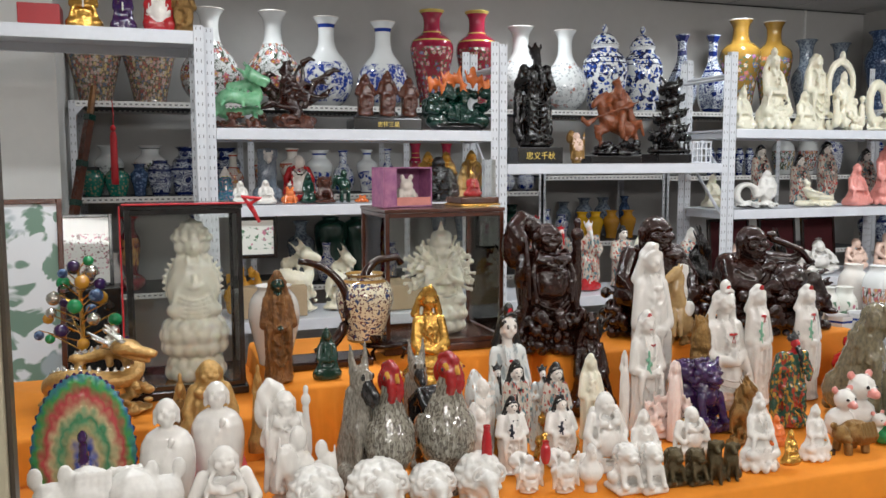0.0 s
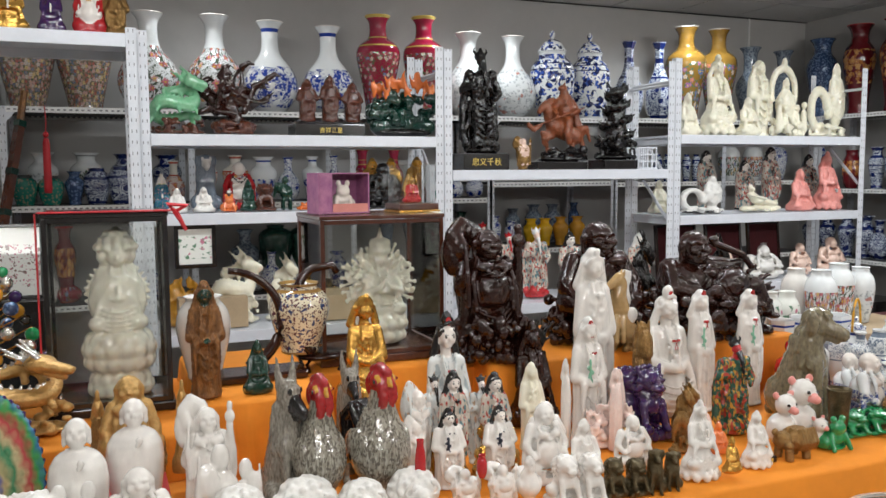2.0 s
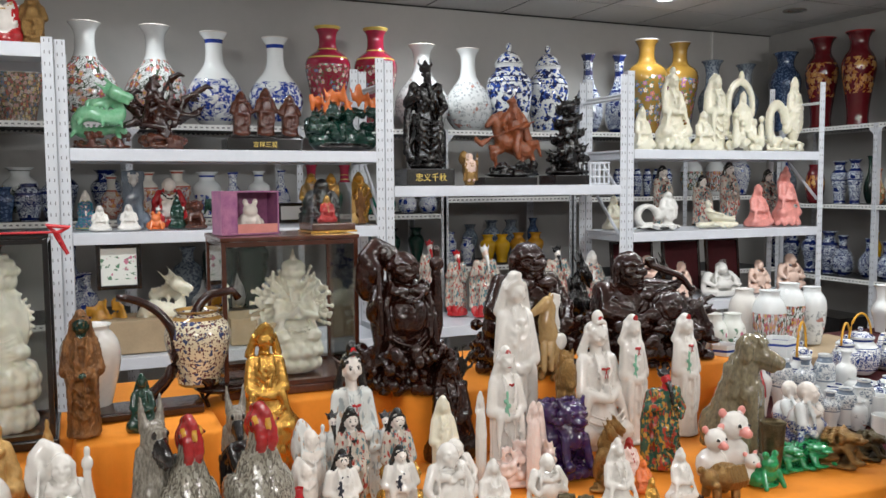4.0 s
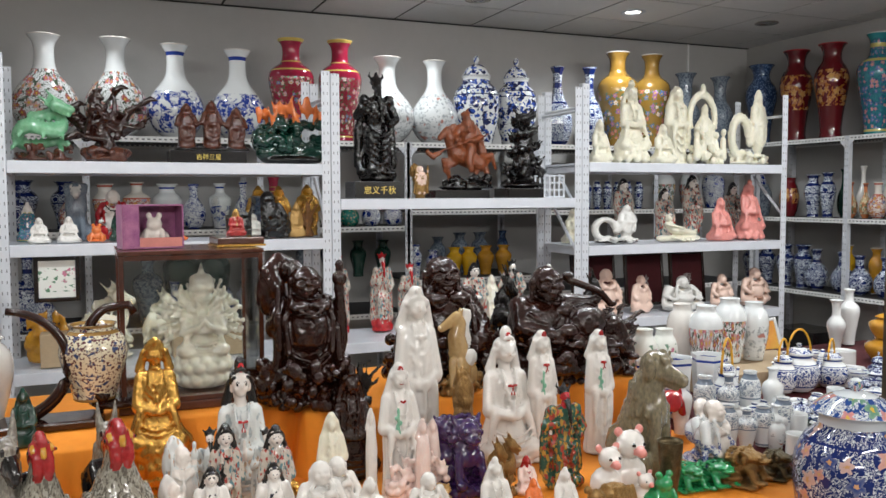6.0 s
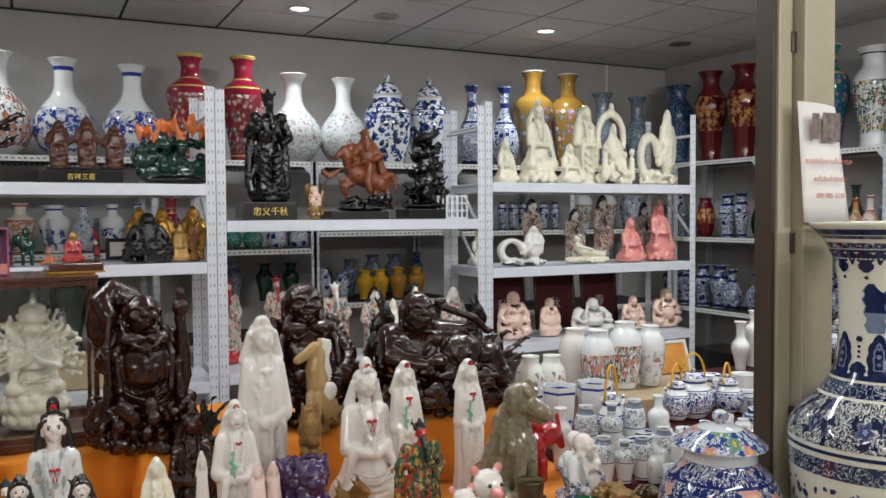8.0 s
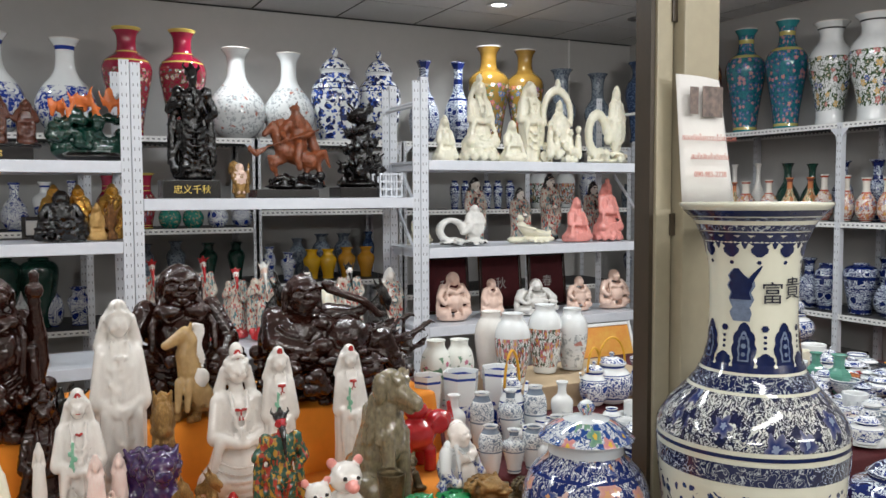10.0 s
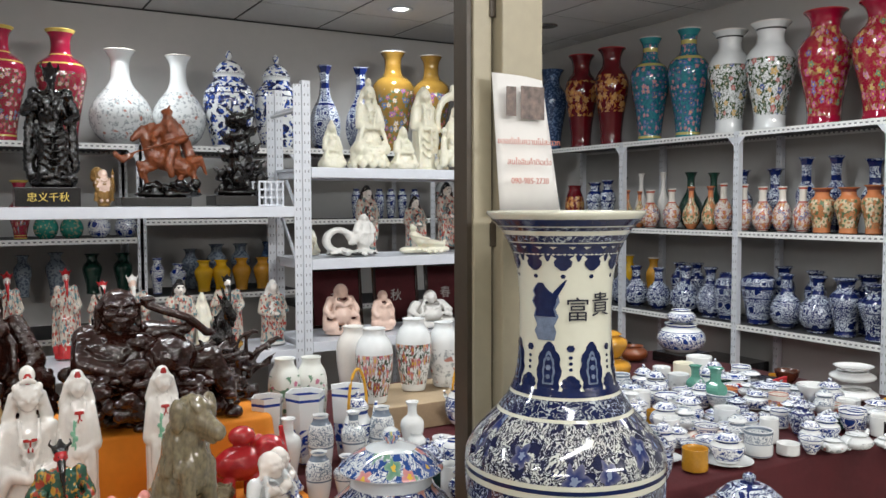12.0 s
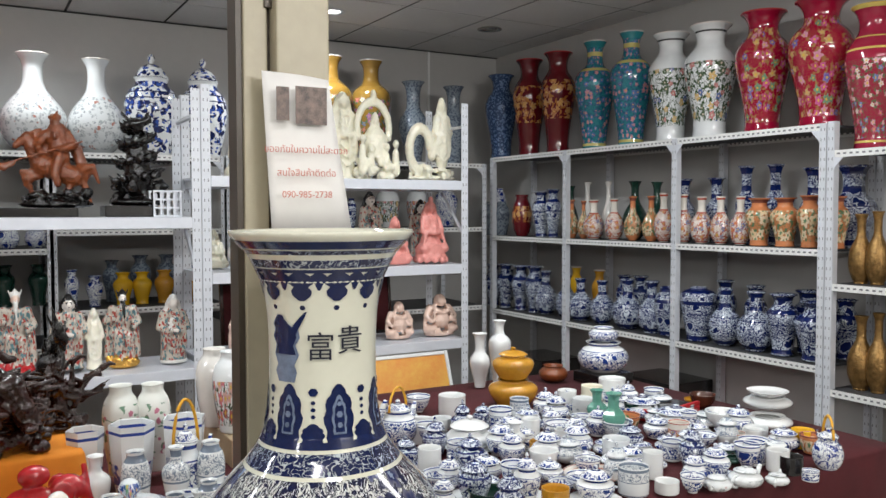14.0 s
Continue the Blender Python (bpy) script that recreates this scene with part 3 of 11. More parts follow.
wall("wall_south", box(-2.08, FRONT - 0.12, 0, RIGHT + 1.4, FRONT, CEIL + 0.2), M["wall"])
wall("wall_east_front", box(RIGHT + 1.28, FRONT, 0, RIGHT + 1.4, BACK, CEIL + 0.2), M["wall"])


def build_ceiling():
    bm = bmesh.new()
    nx, ny, s = 17, 15, 0.6
    x0, y0 = -2.36, BACK - ny * s + 0.04
    for i in range(nx):
        for j in range(ny):
            a, c = x0 + i * s + 0.009, y0 + j * s + 0.009
            add_box(bm, a, c, CEIL, a + s - 0.018, c + s - 0.018, CEIL + 0.015)
    ob = solid("ceiling", bm, M["tile"], Matrix(), "suspended ceiling of square grey-white boards", "ceiling", "", "structure")
    part("ceiling_grid", box(-2.2, FRONT, CEIL + 0.004, RIGHT + 1.4, BACK, CEIL + 0.03), M["joint"], ob)
    solid("ceiling_trim", box(-2.0, BACK - 0.02, CEIL - 0.008, RIGHT, BACK - 0.001, CEIL - 0.002), M["joint"], Matrix(), "thin dark trim where ceiling meets wall", "trim", "", "structure")


build_ceiling()
for dx, dy, lit in DOWNLIGHTS:
    t = thing("downlight", pose(dx, dy, CEIL), "round recessed ceiling downlight, " + ("lit" if lit else "unlit"), "lamp", "ceiling downlights")
    part("trim_ring", lathe([(0.05, 0.002), (0.07, -0.001), (0.085, -0.008), (0.083, -0.012), (0.06, -0.012), (0.05, -0.004)], 28), M["silver"] if not lit else M["steel"], t, "metal trim ring", True)
    part("bulb", lathe([(0, -0.006), (0.03, -0.008), (0.052, -0.003), (0.05, 0.002)], 24), M["lamp"] if lit else M["silver"], t, "", True)
# Fittings modelled for the added tubes; none comes into view.
for tx, ty, watts in ADDED_TUBES:
    t = thing("added_tube_light", pose(tx, ty, CEIL), "white fluorescent tube light added on the unseen ceiling", "lamp", "ceiling tube lights")
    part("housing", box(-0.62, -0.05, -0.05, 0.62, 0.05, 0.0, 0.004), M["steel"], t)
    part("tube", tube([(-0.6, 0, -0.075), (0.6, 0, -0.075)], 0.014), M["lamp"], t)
solid("wall_conduit", box(5.62, BACK - 0.014, 1.2, 5.634, BACK - 0.001, CEIL), M["wallwhite"], Matrix(), "thin white cable conduit on the wall", "conduit", "", "structure")


# ---- shop-front frame ----
pil = thing("frame_pillar", pose(2.9, 1.83, 0), "cream aluminium window-frame pillar with a taped notice", "pillar", "", "structure")
part("jamb", box(0.0, -0.02, 0, 0.045, 0.05, CEIL, 0.003), M["frame"], pil)
part("face", box(0.052, -0.05, 0, 0.155, 0.03, CEIL, 0.004), M["frame"], pil)
part("gasket", box(-0.012, -0.012, 0, -0.0005, 0.04, CEIL), M["framedark"], pil, "dark rubber gasket")
part("groove", box(0.046, -0.012, 0, 0.0515, 0.03, CEIL), M["framedark"], pil)
for lz in (0.62, 1.0, 1.42, 1.9):
    part("latch", box(0.038, -0.026, lz, 0.054, -0.0205, lz + 0.05, 0.002), M["framedark"], pil)
post_l = thing("frame_post", pose(0.1, 1.83, 0), "cream aluminium window-frame post at the shop front", "pillar", "", "structure")
part("jamb", box(0, -0.03, 0, 0.088, 0.04, CEIL, 0.004), M["frame"], post_l)
part("gasket", box(0.0885, -0.012, 0, 0.096, 0.03, CEIL), M["framedark"], post_l)


def build_notice():
    t = thing("paper_notice", pose(2.944, 1.7755, 1.525), "white paper notice with red print, taped to the pillar", "notice")
    bm = bmesh.new()
    cols = 10
    top = []
    for k in range(cols + 1):
        u = k / cols
        lean = 0.012 * math.sin(u * 3.1)
        top.append([bm.verts.new((-0.022 + 0.012 * (1 - z) + u * (0.128 + 0.028 * (1 - z)), -lean - 0.012 * (1 - z), -0.03 + z * 0.285 - 0.008 * u * z)) for z in (0, 0.25, 0.5, 0.75, 1)])
    for a, c in zip(top, top[1:]):
        for i in range(4):
            bm.faces.new((a[i], c[i], c[i + 1], a[i + 1]))
    sheet = part("sheet", bm, M["paper"], t, "", True)
    md = sheet.modifiers.new("thickness", "SOLIDIFY")
    md.thickness = 0.0006
    for (a, z0, c, z1) in ((-0.004, 0.165, 0.02, 0.225), (0.032, 0.16, 0.092, 0.228)):
        part("photo", box(a, -0.0275, z0, c, -0.0265, z1), M["photo"], t, "small dark photograph")
    tilt = pose(0.052, -0.03, 0.108, 90, 0, 0)
    writing("\u0e02\u0e2d\u0e2d\u0e20\u0e31\u0e22\u0e43\u0e19\u0e04\u0e27\u0e32\u0e21\u0e44\u0e21\u0e48\u0e2a\u0e30\u0e14\u0e27\u0e01", 0.017, M["print"], tilt, t)
    writing("\u0e2a\u0e19\u0e43\u0e08\u0e2a\u0e34\u0e19\u0e04\u0e49\u0e32\u0e15\u0e34\u0e14\u0e15\u0e48\u0e2d", 0.017, M["print"], pose(0.05, -0.034, 0.066, 90, 0, 0), t)
    writing("090-985-2738", 0.017, M["print"], pose(0.05, -0.036, 0.027, 90, 0, 0), t)


build_notice()


# ---- shelving ----
def angle_post(t, x, y, z1, w=0.04, flip=1, name="post"):
    bm = bmesh.new()
    add_box(bm, -w / 2, -0.0015, 0, w / 2, 0.0015, z1)
    a = w / 2 * flip
    add_box(bm, a - 0.0015, 0.0018, 0, a + 0.0015, 0.035, z1)
    return part(name, bm, M["post"], t, at=pose(x, y, 0))


def rack(name, x0, x1, y0, y1, top, shelves, label, group, beam=0.05, brace=True):
    """A boltless steel rack: four slotted posts, deep front beams and sheet shelves."""
    t = thing(name, pose(x0, y0, 0), label, "shelf", group)
    w, d = x1 - x0, y1 - y0
    for x, y, f in ((0.02, 0, -1), (w - 0.02, 0, 1), (0.02, d - 0.03, -1), (w - 0.02, d - 0.03, 1)):
        angle_post(t, x, y, top, flip=f)
    for z in shelves:
        part("front_beam", box(0.041, -0.006, z - beam, w - 0.041, 0.018, z, 0.003), M["steel"], t)
        part("back_beam", box(0.041, d - 0.02, z - beam, w - 0.041, d, z, 0.003), M["steel"], t)
        part("shelf_board", box(0.003, 0.02, z - 0.014, w - 0.003, d - 0.022, z - 0.002), M["steel"], t)
        for x in (0.012, w - 0.03):
            part("side_beam", box(x, 0.036, z - beam, x + 0.018, d - 0.036, z - 0.016), M["steel"], t)
    if brace:
        for x in (0.008, w - 0.012):
            part("brace", tube([(x, 0.02, top - 0.12), (x, d - 0.03, top - 0.12)], 0.009, 6), M["steel"], t)
            bz = shelves[0] - 0.06
            part("brace", tube([(x, 0.03, bz - 0.22), (x, d * 0.6, bz)], 0.009, 6), M["steel"], t)
    return t


RY0, RY1 = 4.1, 4.52
rack("shelf_rack", -0.9, 0.66, RY0 - 0.05, RY1, 2.09, (2.065,), "white slotted steel rack with one high shelf", "front racks", 0.055)
rack("shelf_rack", 0.665, 2.035, RY0, RY1, 2.09, (1.665, 1.325, 0.8), "white slotted steel rack full of carved figures", "front racks")
rack("shelf_rack", 2.04, 3.385, RY0, RY1, 2.08, (1.505, 0.825), "white slotted steel rack with three dark carvings", "front racks")
rack("shelf_rack", 3.39, 4.795, RY0, RY1, 2.1, (1.692, 1.25, 0.85), "white slotted steel rack with ivory figures", "front racks")


def angle_rack(name, m, bays, depth, levels, top, label, group):
    """Light slotted-angle shelving along a wall: local x runs along the front, y to the wall."""
    t = thing(name, m, label, "shelf", group)
    for x in bays:
        for y in (0.0, depth - 0.03):
            angle_post(t, x, y, top, 0.034, 1)
    for a, c in zip(bays, bays[1:]):
        for z in levels:
            part("front_rail", box(-(c - a - 0.036) / 2, -0.0016, -0.016, (c - a - 0.036) / 2, 0.0016, 0.016), M["beam"], t, at=pose((a + c) / 2, 0.0035, z - 0.016))
            part("back_rail", box(-(c - a - 0.036) / 2, -0.0016, -0.016, (c - a - 0.036) / 2, 0.0016, 0.016), M["beam"], t, at=pose((a + c) / 2, depth - 0.002, z - 0.016))
            part("shelf_board", box(a + 0.002, 0.006, z - 0.012, c - 0.002, depth - 0.004, z - 0.001), M["board"], t, "dark matted shelf board")
        for x, sgn in ((a, 1), (c, -1)):
            z = levels[0] - 0.033
            bm = bmesh.new()
            v = [bm.verts.new(p) for p in ((x + sgn * 0.017, -0.001, z), (x + sgn * 0.062, -0.001, z), (x + sgn * 0.017, -0.001, z - 0.05))]
            w = [bm.verts.new(q.co + Vector((0, 0.002, 0))) for q in v]
            bm.faces.new(v), bm.faces.new(w[::-1])
            for i in range(3):
                bm.faces.new((v[i], v[(i + 1) % 3], w[(i + 1) % 3], w[i]))
            bmesh.ops.recalc_face_normals(bm, faces=bm.faces[:])
            part("gusset", bm, M["steel"], t)
    return t


EY = 5.33
angle_rack("wall_shelf", pose(0.04, EY, 0), (0.0, 0.95, 1.9, 2.83), 0.62, (1.86, 1.33, 0.78), 1.86, "white slotted-angle wall shelving with dark boards and vases", "wall shelving")
angle_rack("wall_shelf", pose(2.885, EY, 0), (0.0, 0.94), 0.62, (1.862, 1.43, 0.98), 1.862, "white slotted-angle wall shelving around a low opening", "wall shelving")
angle_rack("wall_shelf", pose(3.845, EY, 0), (0.0, 0.95, 1.85), 0.62, (1.87, 1.42, 0.86), 1.87, "white slotted-angle wall shelving behind ivory figures", "wall shelving")
# local x runs towards the shop front along the right wall
angle_rack("wall_shelf", pose(5.84, 5.46, 0, 0, 0, -90), (0.0, 0.86, 1.82, 2.73), 0.40, (1.925, 1.352, 0.815), 1.925, "white slotted-angle wall shelving of blue and white vases", "wall shelving")
angle_rack("wall_shelf", pose(5.84, 2.69, 0, 0, 0, -90), (0.0, 0.9), 0.40, (1.8, 1.2, 0.72), 1.93, "white slotted-angle wall shelving with gilt vases", "wall shelving")


# ---- tables ----
def cloth_table(name, x0, y0, x1, y1, z, material, label, drop=0.62):
    t = thing(name, pose((x0 + x1) / 2, (y0 + y1) / 2, 0), label, "table")
    w, d = (x1 - x0) / 2, (y1 - y0) / 2
    part("tabletop", box(-w + 0.012, -d + 0.012, z - 0.04, w - 0.012, d - 0.012, z - 0.006), M["cardboard"], t)
    for sx in (-1, 1):
        for sy in (-1, 1):
            part("leg", box(sx * (w - 0.06) - 0.02, sy * (d - 0.06) - 0.02, 0, sx * (w - 0.06) + 0.02, sy * (d - 0.06) + 0.02, z - 0.042), M["framedark"], t)
    bm = bmesh.new()
    n = 90
    rim = []
    for k in range(n):
        u = k / n * 4
        s, f = int(u), u - int(u)
        c = ((-w, -d), (w, -d), (w, d), (-w, d))
        a, b2 = Vector(c[s]), Vector(c[(s + 1) % 4])
        p = a.lerp(b2, f)
        nrm = (b2 - a).normalized()
        nrm = Vector((nrm.y, -nrm.x))
        ring = [bm.verts.new((p.x, p.y, z))]
        for q in (0.01, 0.15, 0.4, drop):
            o = nrm * (0.004 + 0.02 * q / drop * (1 + math.sin(k * 1.9 + s)))
            ring.append(bm.verts.new((p.x + o.x, p.y + o.y, z - q * 1.0)))
        rim.append(ring)
    for a, b2 in zip(rim, rim[1:] + rim[:1]):
        for i in range(4):
            bm.faces.new((a[i], b2[i], b2[i + 1], a[i + 1]))
    bm.faces.new([r[0] for r in rim])
    bmesh.ops.recalc_face_normals(bm, faces=bm.faces[:])
    part("cloth", bm, material, t, "draped cloth", True)
    return t


cloth_table("display_table", -0.1, 1.87, 2.74, 2.6, 0.75, M["orange"], "display table under a draped orange cloth", 0.7)
cloth_table("display_riser", -0.06, 2.46, 0.7, 3.05, 0.86, M["orange"], "low display step under orange cloth", 0.2)
cloth_table("display_riser", 1.535, 2.54, 2.7, 3.05, 0.93, M["orange"], "raised display step under orange cloth", 0.25)
cloth_table("display_riser", 0.71, 2.44, 1.03, 3.05, 0.93, M["orange"], "raised display step under orange cloth", 0.25)
cloth_table("display_riser", 1.035, 2.64, 1.53, 3.05, 0.93, M["orange"], "raised display step under orange cloth", 0.25)
cloth_table("tableware_table", 2.77, 1.92, 5.12, 3.5, 0.75, M["maroon"], "long table under dark maroon cloth, crowded with tableware", 0.7)


# ---- turned wares ----
PROFILES = {
    "bottle": [(0, 0.004), (0.42, 0.0), (0.45, 0.012), (0.5, 0.03), (0.74, 0.09), (0.93, 0.19), (1, 0.29), (0.97, 0.37), (0.85, 0.46), (0.66, 0.54), (0.47, 0.605), (0.35, 0.67), (0.3, 0.75), (0.29, 0.86), (0.33, 0.93), (0.46, 0.985), (0.47, 1.0), (0.42, 0.997), (0.29, 0.92), (0.24, 0.8)],
    "shoulder": [(0, 0.004), (0.56, 0.0), (0.6, 0.02), (0.58, 0.06), (0.66, 0.2), (0.85, 0.42), (0.98, 0.56), (1, 0.63), (0.93, 0.69), (0.72, 0.735), (0.5, 0.765), (0.4, 0.8), (0.37, 0.87), (0.4, 0.94), (0.55, 0.985), (0.56, 1.0), (0.5, 0.997), (0.34, 0.93), (0.3, 0.85)],
    "baluster": [(0, 0.004), (0.6, 0.0), (0.66, 0.015), (0.62, 0.05), (0.6, 0.1), (0.7, 0.28), (0.9, 0.48), (1, 0.6), (0.97, 0.68), (0.8, 0.755), (0.6, 0.8), (0.52, 0.84), (0.52, 0.9), (0.63, 0.96), (0.78, 0.99), (0.78, 1.0), (0.72, 0.998), (0.5, 0.93), (0.46, 0.85)],
    "globe": [(0, 0.004), (0.5, 0.0), (0.52, 0.02), (0.74, 0.08), (0.95, 0.2), (1, 0.32), (0.95, 0.44), (0.76, 0.55), (0.5, 0.63), (0.36, 0.69), (0.33, 0.8), (0.36, 0.92), (0.48, 0.985), (0.48, 1.0), (0.42, 0.998), (0.31, 0.9), (0.28, 0.8)],
    "jar": [(0, 0.004), (0.62, 0.0), (0.66, 0.02), (0.72, 0.12), (0.9, 0.34), (1, 0.58), (0.98, 0.72), (0.85, 0.83), (0.66, 0.89), (0.58, 0.92), (0.58, 0.985), (0.64, 1.0), (0.6, 1.0), (0.52, 0.95), (0.52, 0.9)],
    "squat": [(0, 0.004), (0.55, 0.0), (0.6, 0.03), (0.85, 0.16), (1, 0.4), (0.97, 0.6), (0.8, 0.78), (0.62, 0.86), (0.6, 0.93), (0.7, 1.0), (0.65, 1.0), (0.55, 0.92), (0.5, 0.8)],
    "trumpet": [(0, 0.004), (0.5, 0.0), (0.54, 0.02), (0.56, 0.1), (0.76, 0.28), (0.96, 0.4), (1, 0.47), (0.95, 0.53), (0.75, 0.6), (0.5, 0.66), (0.45, 0.72), (0.45, 0.86), (0.55, 0.95), (0.74, 0.995), (0.74, 1.0), (0.68, 0.998), (0.42, 0.88), (0.4, 0.8)],
    "meiping": [(0, 0.004), (0.58, 0.0), (0.62, 0.02), (0.6, 0.06), (0.68, 0.2), (0.82, 0.45), (0.96, 0.68), (1, 0.8), (0.95, 0.88), (0.75, 0.94), (0.48, 0.965), (0.44, 0.98), (0.5, 1.0), (0.44, 0.998), (0.38, 0.96)],
    "cup": [(0, 0.03), (0.6, 0.0), (0.64, 0.03), (0.68, 0.08), (0.86, 0.4), (0.95, 0.75), (1, 1.0), (0.95, 0.995), (0.88, 0.7), (0.75, 0.3), (0.4, 0.1), (0, 0.08)],
    "mug": [(0, 0.01), (0.9, 0.0), (0.97, 0.03), (1, 0.1), (0.98, 0.9), (1, 1.0), (0.93, 0.995), (0.9, 0.5), (0.88, 0.1), (0, 0.07)],
    "bowl": [(0, 0.06), (0.4, 0.0), (0.42, 0.1), (0.5, 0.14), (0.75, 0.36), (0.93, 0.7), (1, 1.0), (0.96, 0.99), (0.86, 0.66), (0.65, 0.34), (0.3, 0.2), (0, 0.17)],
    "plate": [(0, 0.2), (0.55, 0.0), (0.6, 0.15), (0.8, 0.45), (1, 0.95), (0.99, 1.0), (0.78, 0.62), (0.6, 0.42), (0, 0.38)],
    "urn": [(0, 0.004), (0.58, 0.0), (0.62, 0.02), (0.62, 0.07), (0.8, 0.3), (0.97, 0.55), (1, 0.66), (0.93, 0.8), (0.74, 0.9), (0.6, 0.94), (0.62, 0.97), (0.72, 1.0), (0.66, 1.0), (0.54, 0.94)],
}
LID = [(0.0, 0.62), (0.2, 0.6), (0.5, 0.5), (0.76, 0.32), (0.9, 0.14), (1.0, 0.05), (1.0, 0.0), (0.9, 0.0), (0.8, 0.05), (0, 0.4)]
KNOB = [(0, 1.0), (0.35, 0.97), (0.75, 0.8), (1, 0.55), (0.85, 0.3), (0.5, 0.12), (0.6, 0.0), (0, 0.0)]


def denser(profile):
    """Rounds a profile by one pass of corner cutting."""
    out = [profile[0]]
    for (a, b2), (c, d) in zip(profile, profile[1:]):
        out += [(0.75 * a + 0.25 * c, 0.75 * b2 + 0.25 * d), (0.25 * a + 0.75 * c, 0.25 * b2 + 0.75 * d)]
    return out + [profile[-1]]


WARES = {}
RIMS = {"redfloral": "gilt", "crimson": "redbox", "maroongold": "redbox", "yellowfloral": "porcelain", "darkblue": "darkblue", "greyblue": "greyblue", "mosaic": "gilt", "darkgreen": "darkgreen", "bluedense": "bluedense", "bluelotus": "bluedense", "oldgold": "oldgold", "coral": "coral"}


def ware_mesh(prof, mat, h, r, seg):
    key = (prof, mat, round(h, 2), round(r, 2), seg)
    if key not in WARES:
        p = PROFILES[prof]
        pts = [(a * r, b2 * h) for a, b2 in (denser(p) if seg > 8 else p)]
        WARES[key] = to_mesh(prof + "_body", lathe(pts, seg), M[mat], seg > 8)
    return WARES[key]


def vase(name, prof, mat, x, y, z, h, r, label, group="", turn=None, seg=28, category="vase"):
    """A one-piece turned vase, jar, cup or bowl."""
    at = pose(x, y, z, 0, 0, random.uniform(0, 360) if turn is None else turn)
    if h > 0.3 and category == "vase":
        t = thing(name, at, label, category, group)
        b = new("body", ware_mesh(prof, mat, h, r, seg))
        b.parent = t
        p = PROFILES[prof]
        rt, rb = max(q for q, c in p if c > 0.985) * r, p[1][0] * r
        part("rim", lathe([(rt - 0.006, h - 0.001), (rt + 0.0015, h - 0.005), (rt + 0.003, h), (rt, h + 0.003), (rt - 0.006, h + 0.003)], seg), M[RIMS.get(mat, "porcelain")], t, "", seg > 8)
        part("foot_ring", lathe([(rb - 0.008, 0.0), (rb + 0.003, 0.0), (rb + 0.0035, 0.006), (rb + 0.001, 0.009)], seg), M[RIMS.get(mat, "porcelain")], t, "", seg > 8)
        return t
    ob = new(name, ware_mesh(prof, mat, h, r, seg))
    ob.matrix_basis = at
    return tagged(ob, label, category, group)


def lidded(name, prof, mat, x, y, z, h, r, label, group="", lid=0.24, lidr=0.62, lidmat=None, category="jar", seg=28):
    """A jar with a domed lid and its knob; h is the full height."""
    t = thing(name, pose(x, y, z, 0, 0, random.uniform(0, 360)), label, category, group)
    b = new("body", ware_mesh(prof, mat, h * (1 - lid), r, seg))
    b.parent = t
    lm = M[lidmat or mat]
    ld = part("lid", lathe([(a * r * lidr, c * h * lid) for a, c in denser(LID)], seg), lm, t, "domed lid", True, pose(0, 0, h * (1 - lid) + 0.001))
    part("knob", lathe([(a * r * 0.14, c * h * lid * 0.4) for a, c in KNOB], 14), lm, ld, "", True, pose(0, 0, h * lid * 0.6))
    return t


def teapot(mat, x, y, z, h, r, turn, label, group, cane=True):
    t = thing("teapot", pose(x, y, z, 0, 0, turn), label, "teapot", group)
    hb = h * 0.62
    b = new("body", ware_mesh("squat", mat, hb, r, 24))
    b.parent = t
    ld = part("lid", lathe([(a * r * 0.66, c * h * 0.16) for a, c in denser(LID)], 24), M[mat], t, "", True, pose(0, 0, hb + 0.001))
    part("knob", lathe([(a * r * 0.14, c * h * 0.07) for a, c in KNOB], 12), M[mat], ld, "", True, pose(0, 0, h * 0.097))
    part("spout", tube([(r * 0.85, 0, hb * 0.35), (r * 1.25, 0, hb * 0.5), (r * 1.5, 0, hb * 0.9), (r * 1.62, 0, hb * 1.02)], r * 0.2, 10, 0.5), M[mat], t, "", True)
    if cane:
        arc = [(math.cos(a) * r * 0.78, 0, hb * 0.9 + math.sin(a) * (h - hb) * 1.2) for a in [0.1 + 2.94 * k / 14 for k in range(15)]]
        part("handle", tube(arc, 0.0042, 8), M["handle"], t, "arched yellow cane handle", True)
    else:
        arc = [(-r * 0.9 - math.sin(a) * r * 0.55, 0, hb * (0.5 - 0.38 * math.cos(a))) for a in [math.pi * k / 10 for k in range(11)]]
        part("handle", tube(arc, r * 0.09, 8), M[mat], t, "", True)
    return t


def mug(mat, x, y, z, h, r, turn, label, group):
    t = thing("mug", pose(x, y, z, 0, 0, turn), label, "cup", group)
    b = new("body", ware_mesh("mug", mat, h, r, 20))
    b.parent = t
    arc = [(r * 0.95 + math.sin(a) * r * 0.5, 0, h * (0.5 - 0.32 * math.cos(a))) for a in [math.pi * k / 8 for k in range(9)]]
    part("handle", tube(arc, r * 0.1, 6), M[mat], t, "", True)
    return t


# ---- carved and cast figures ----
def ball(zone, x, y, z, rx, ry=None, rz=None):
    return [(zone, Vector((x, y, z)), Vector((rx, ry or rx, rz or rx)))]


def limb(zone, a, b2, r0, r1=None, n=None):
    a, b2, r1 = Vector(a), Vector(b2), r0 if r1 is None else r1
    n = n or max(2, int((b2 - a).length / (0.6 * min(r0, r1))) + 1)
    return [(zone, a.lerp(b2, k / n), Vector([r0 + (r1 - r0) * k / n] * 3)) for k in range(n + 1)]


def both(fn):
    return fn(1) + fn(-1)


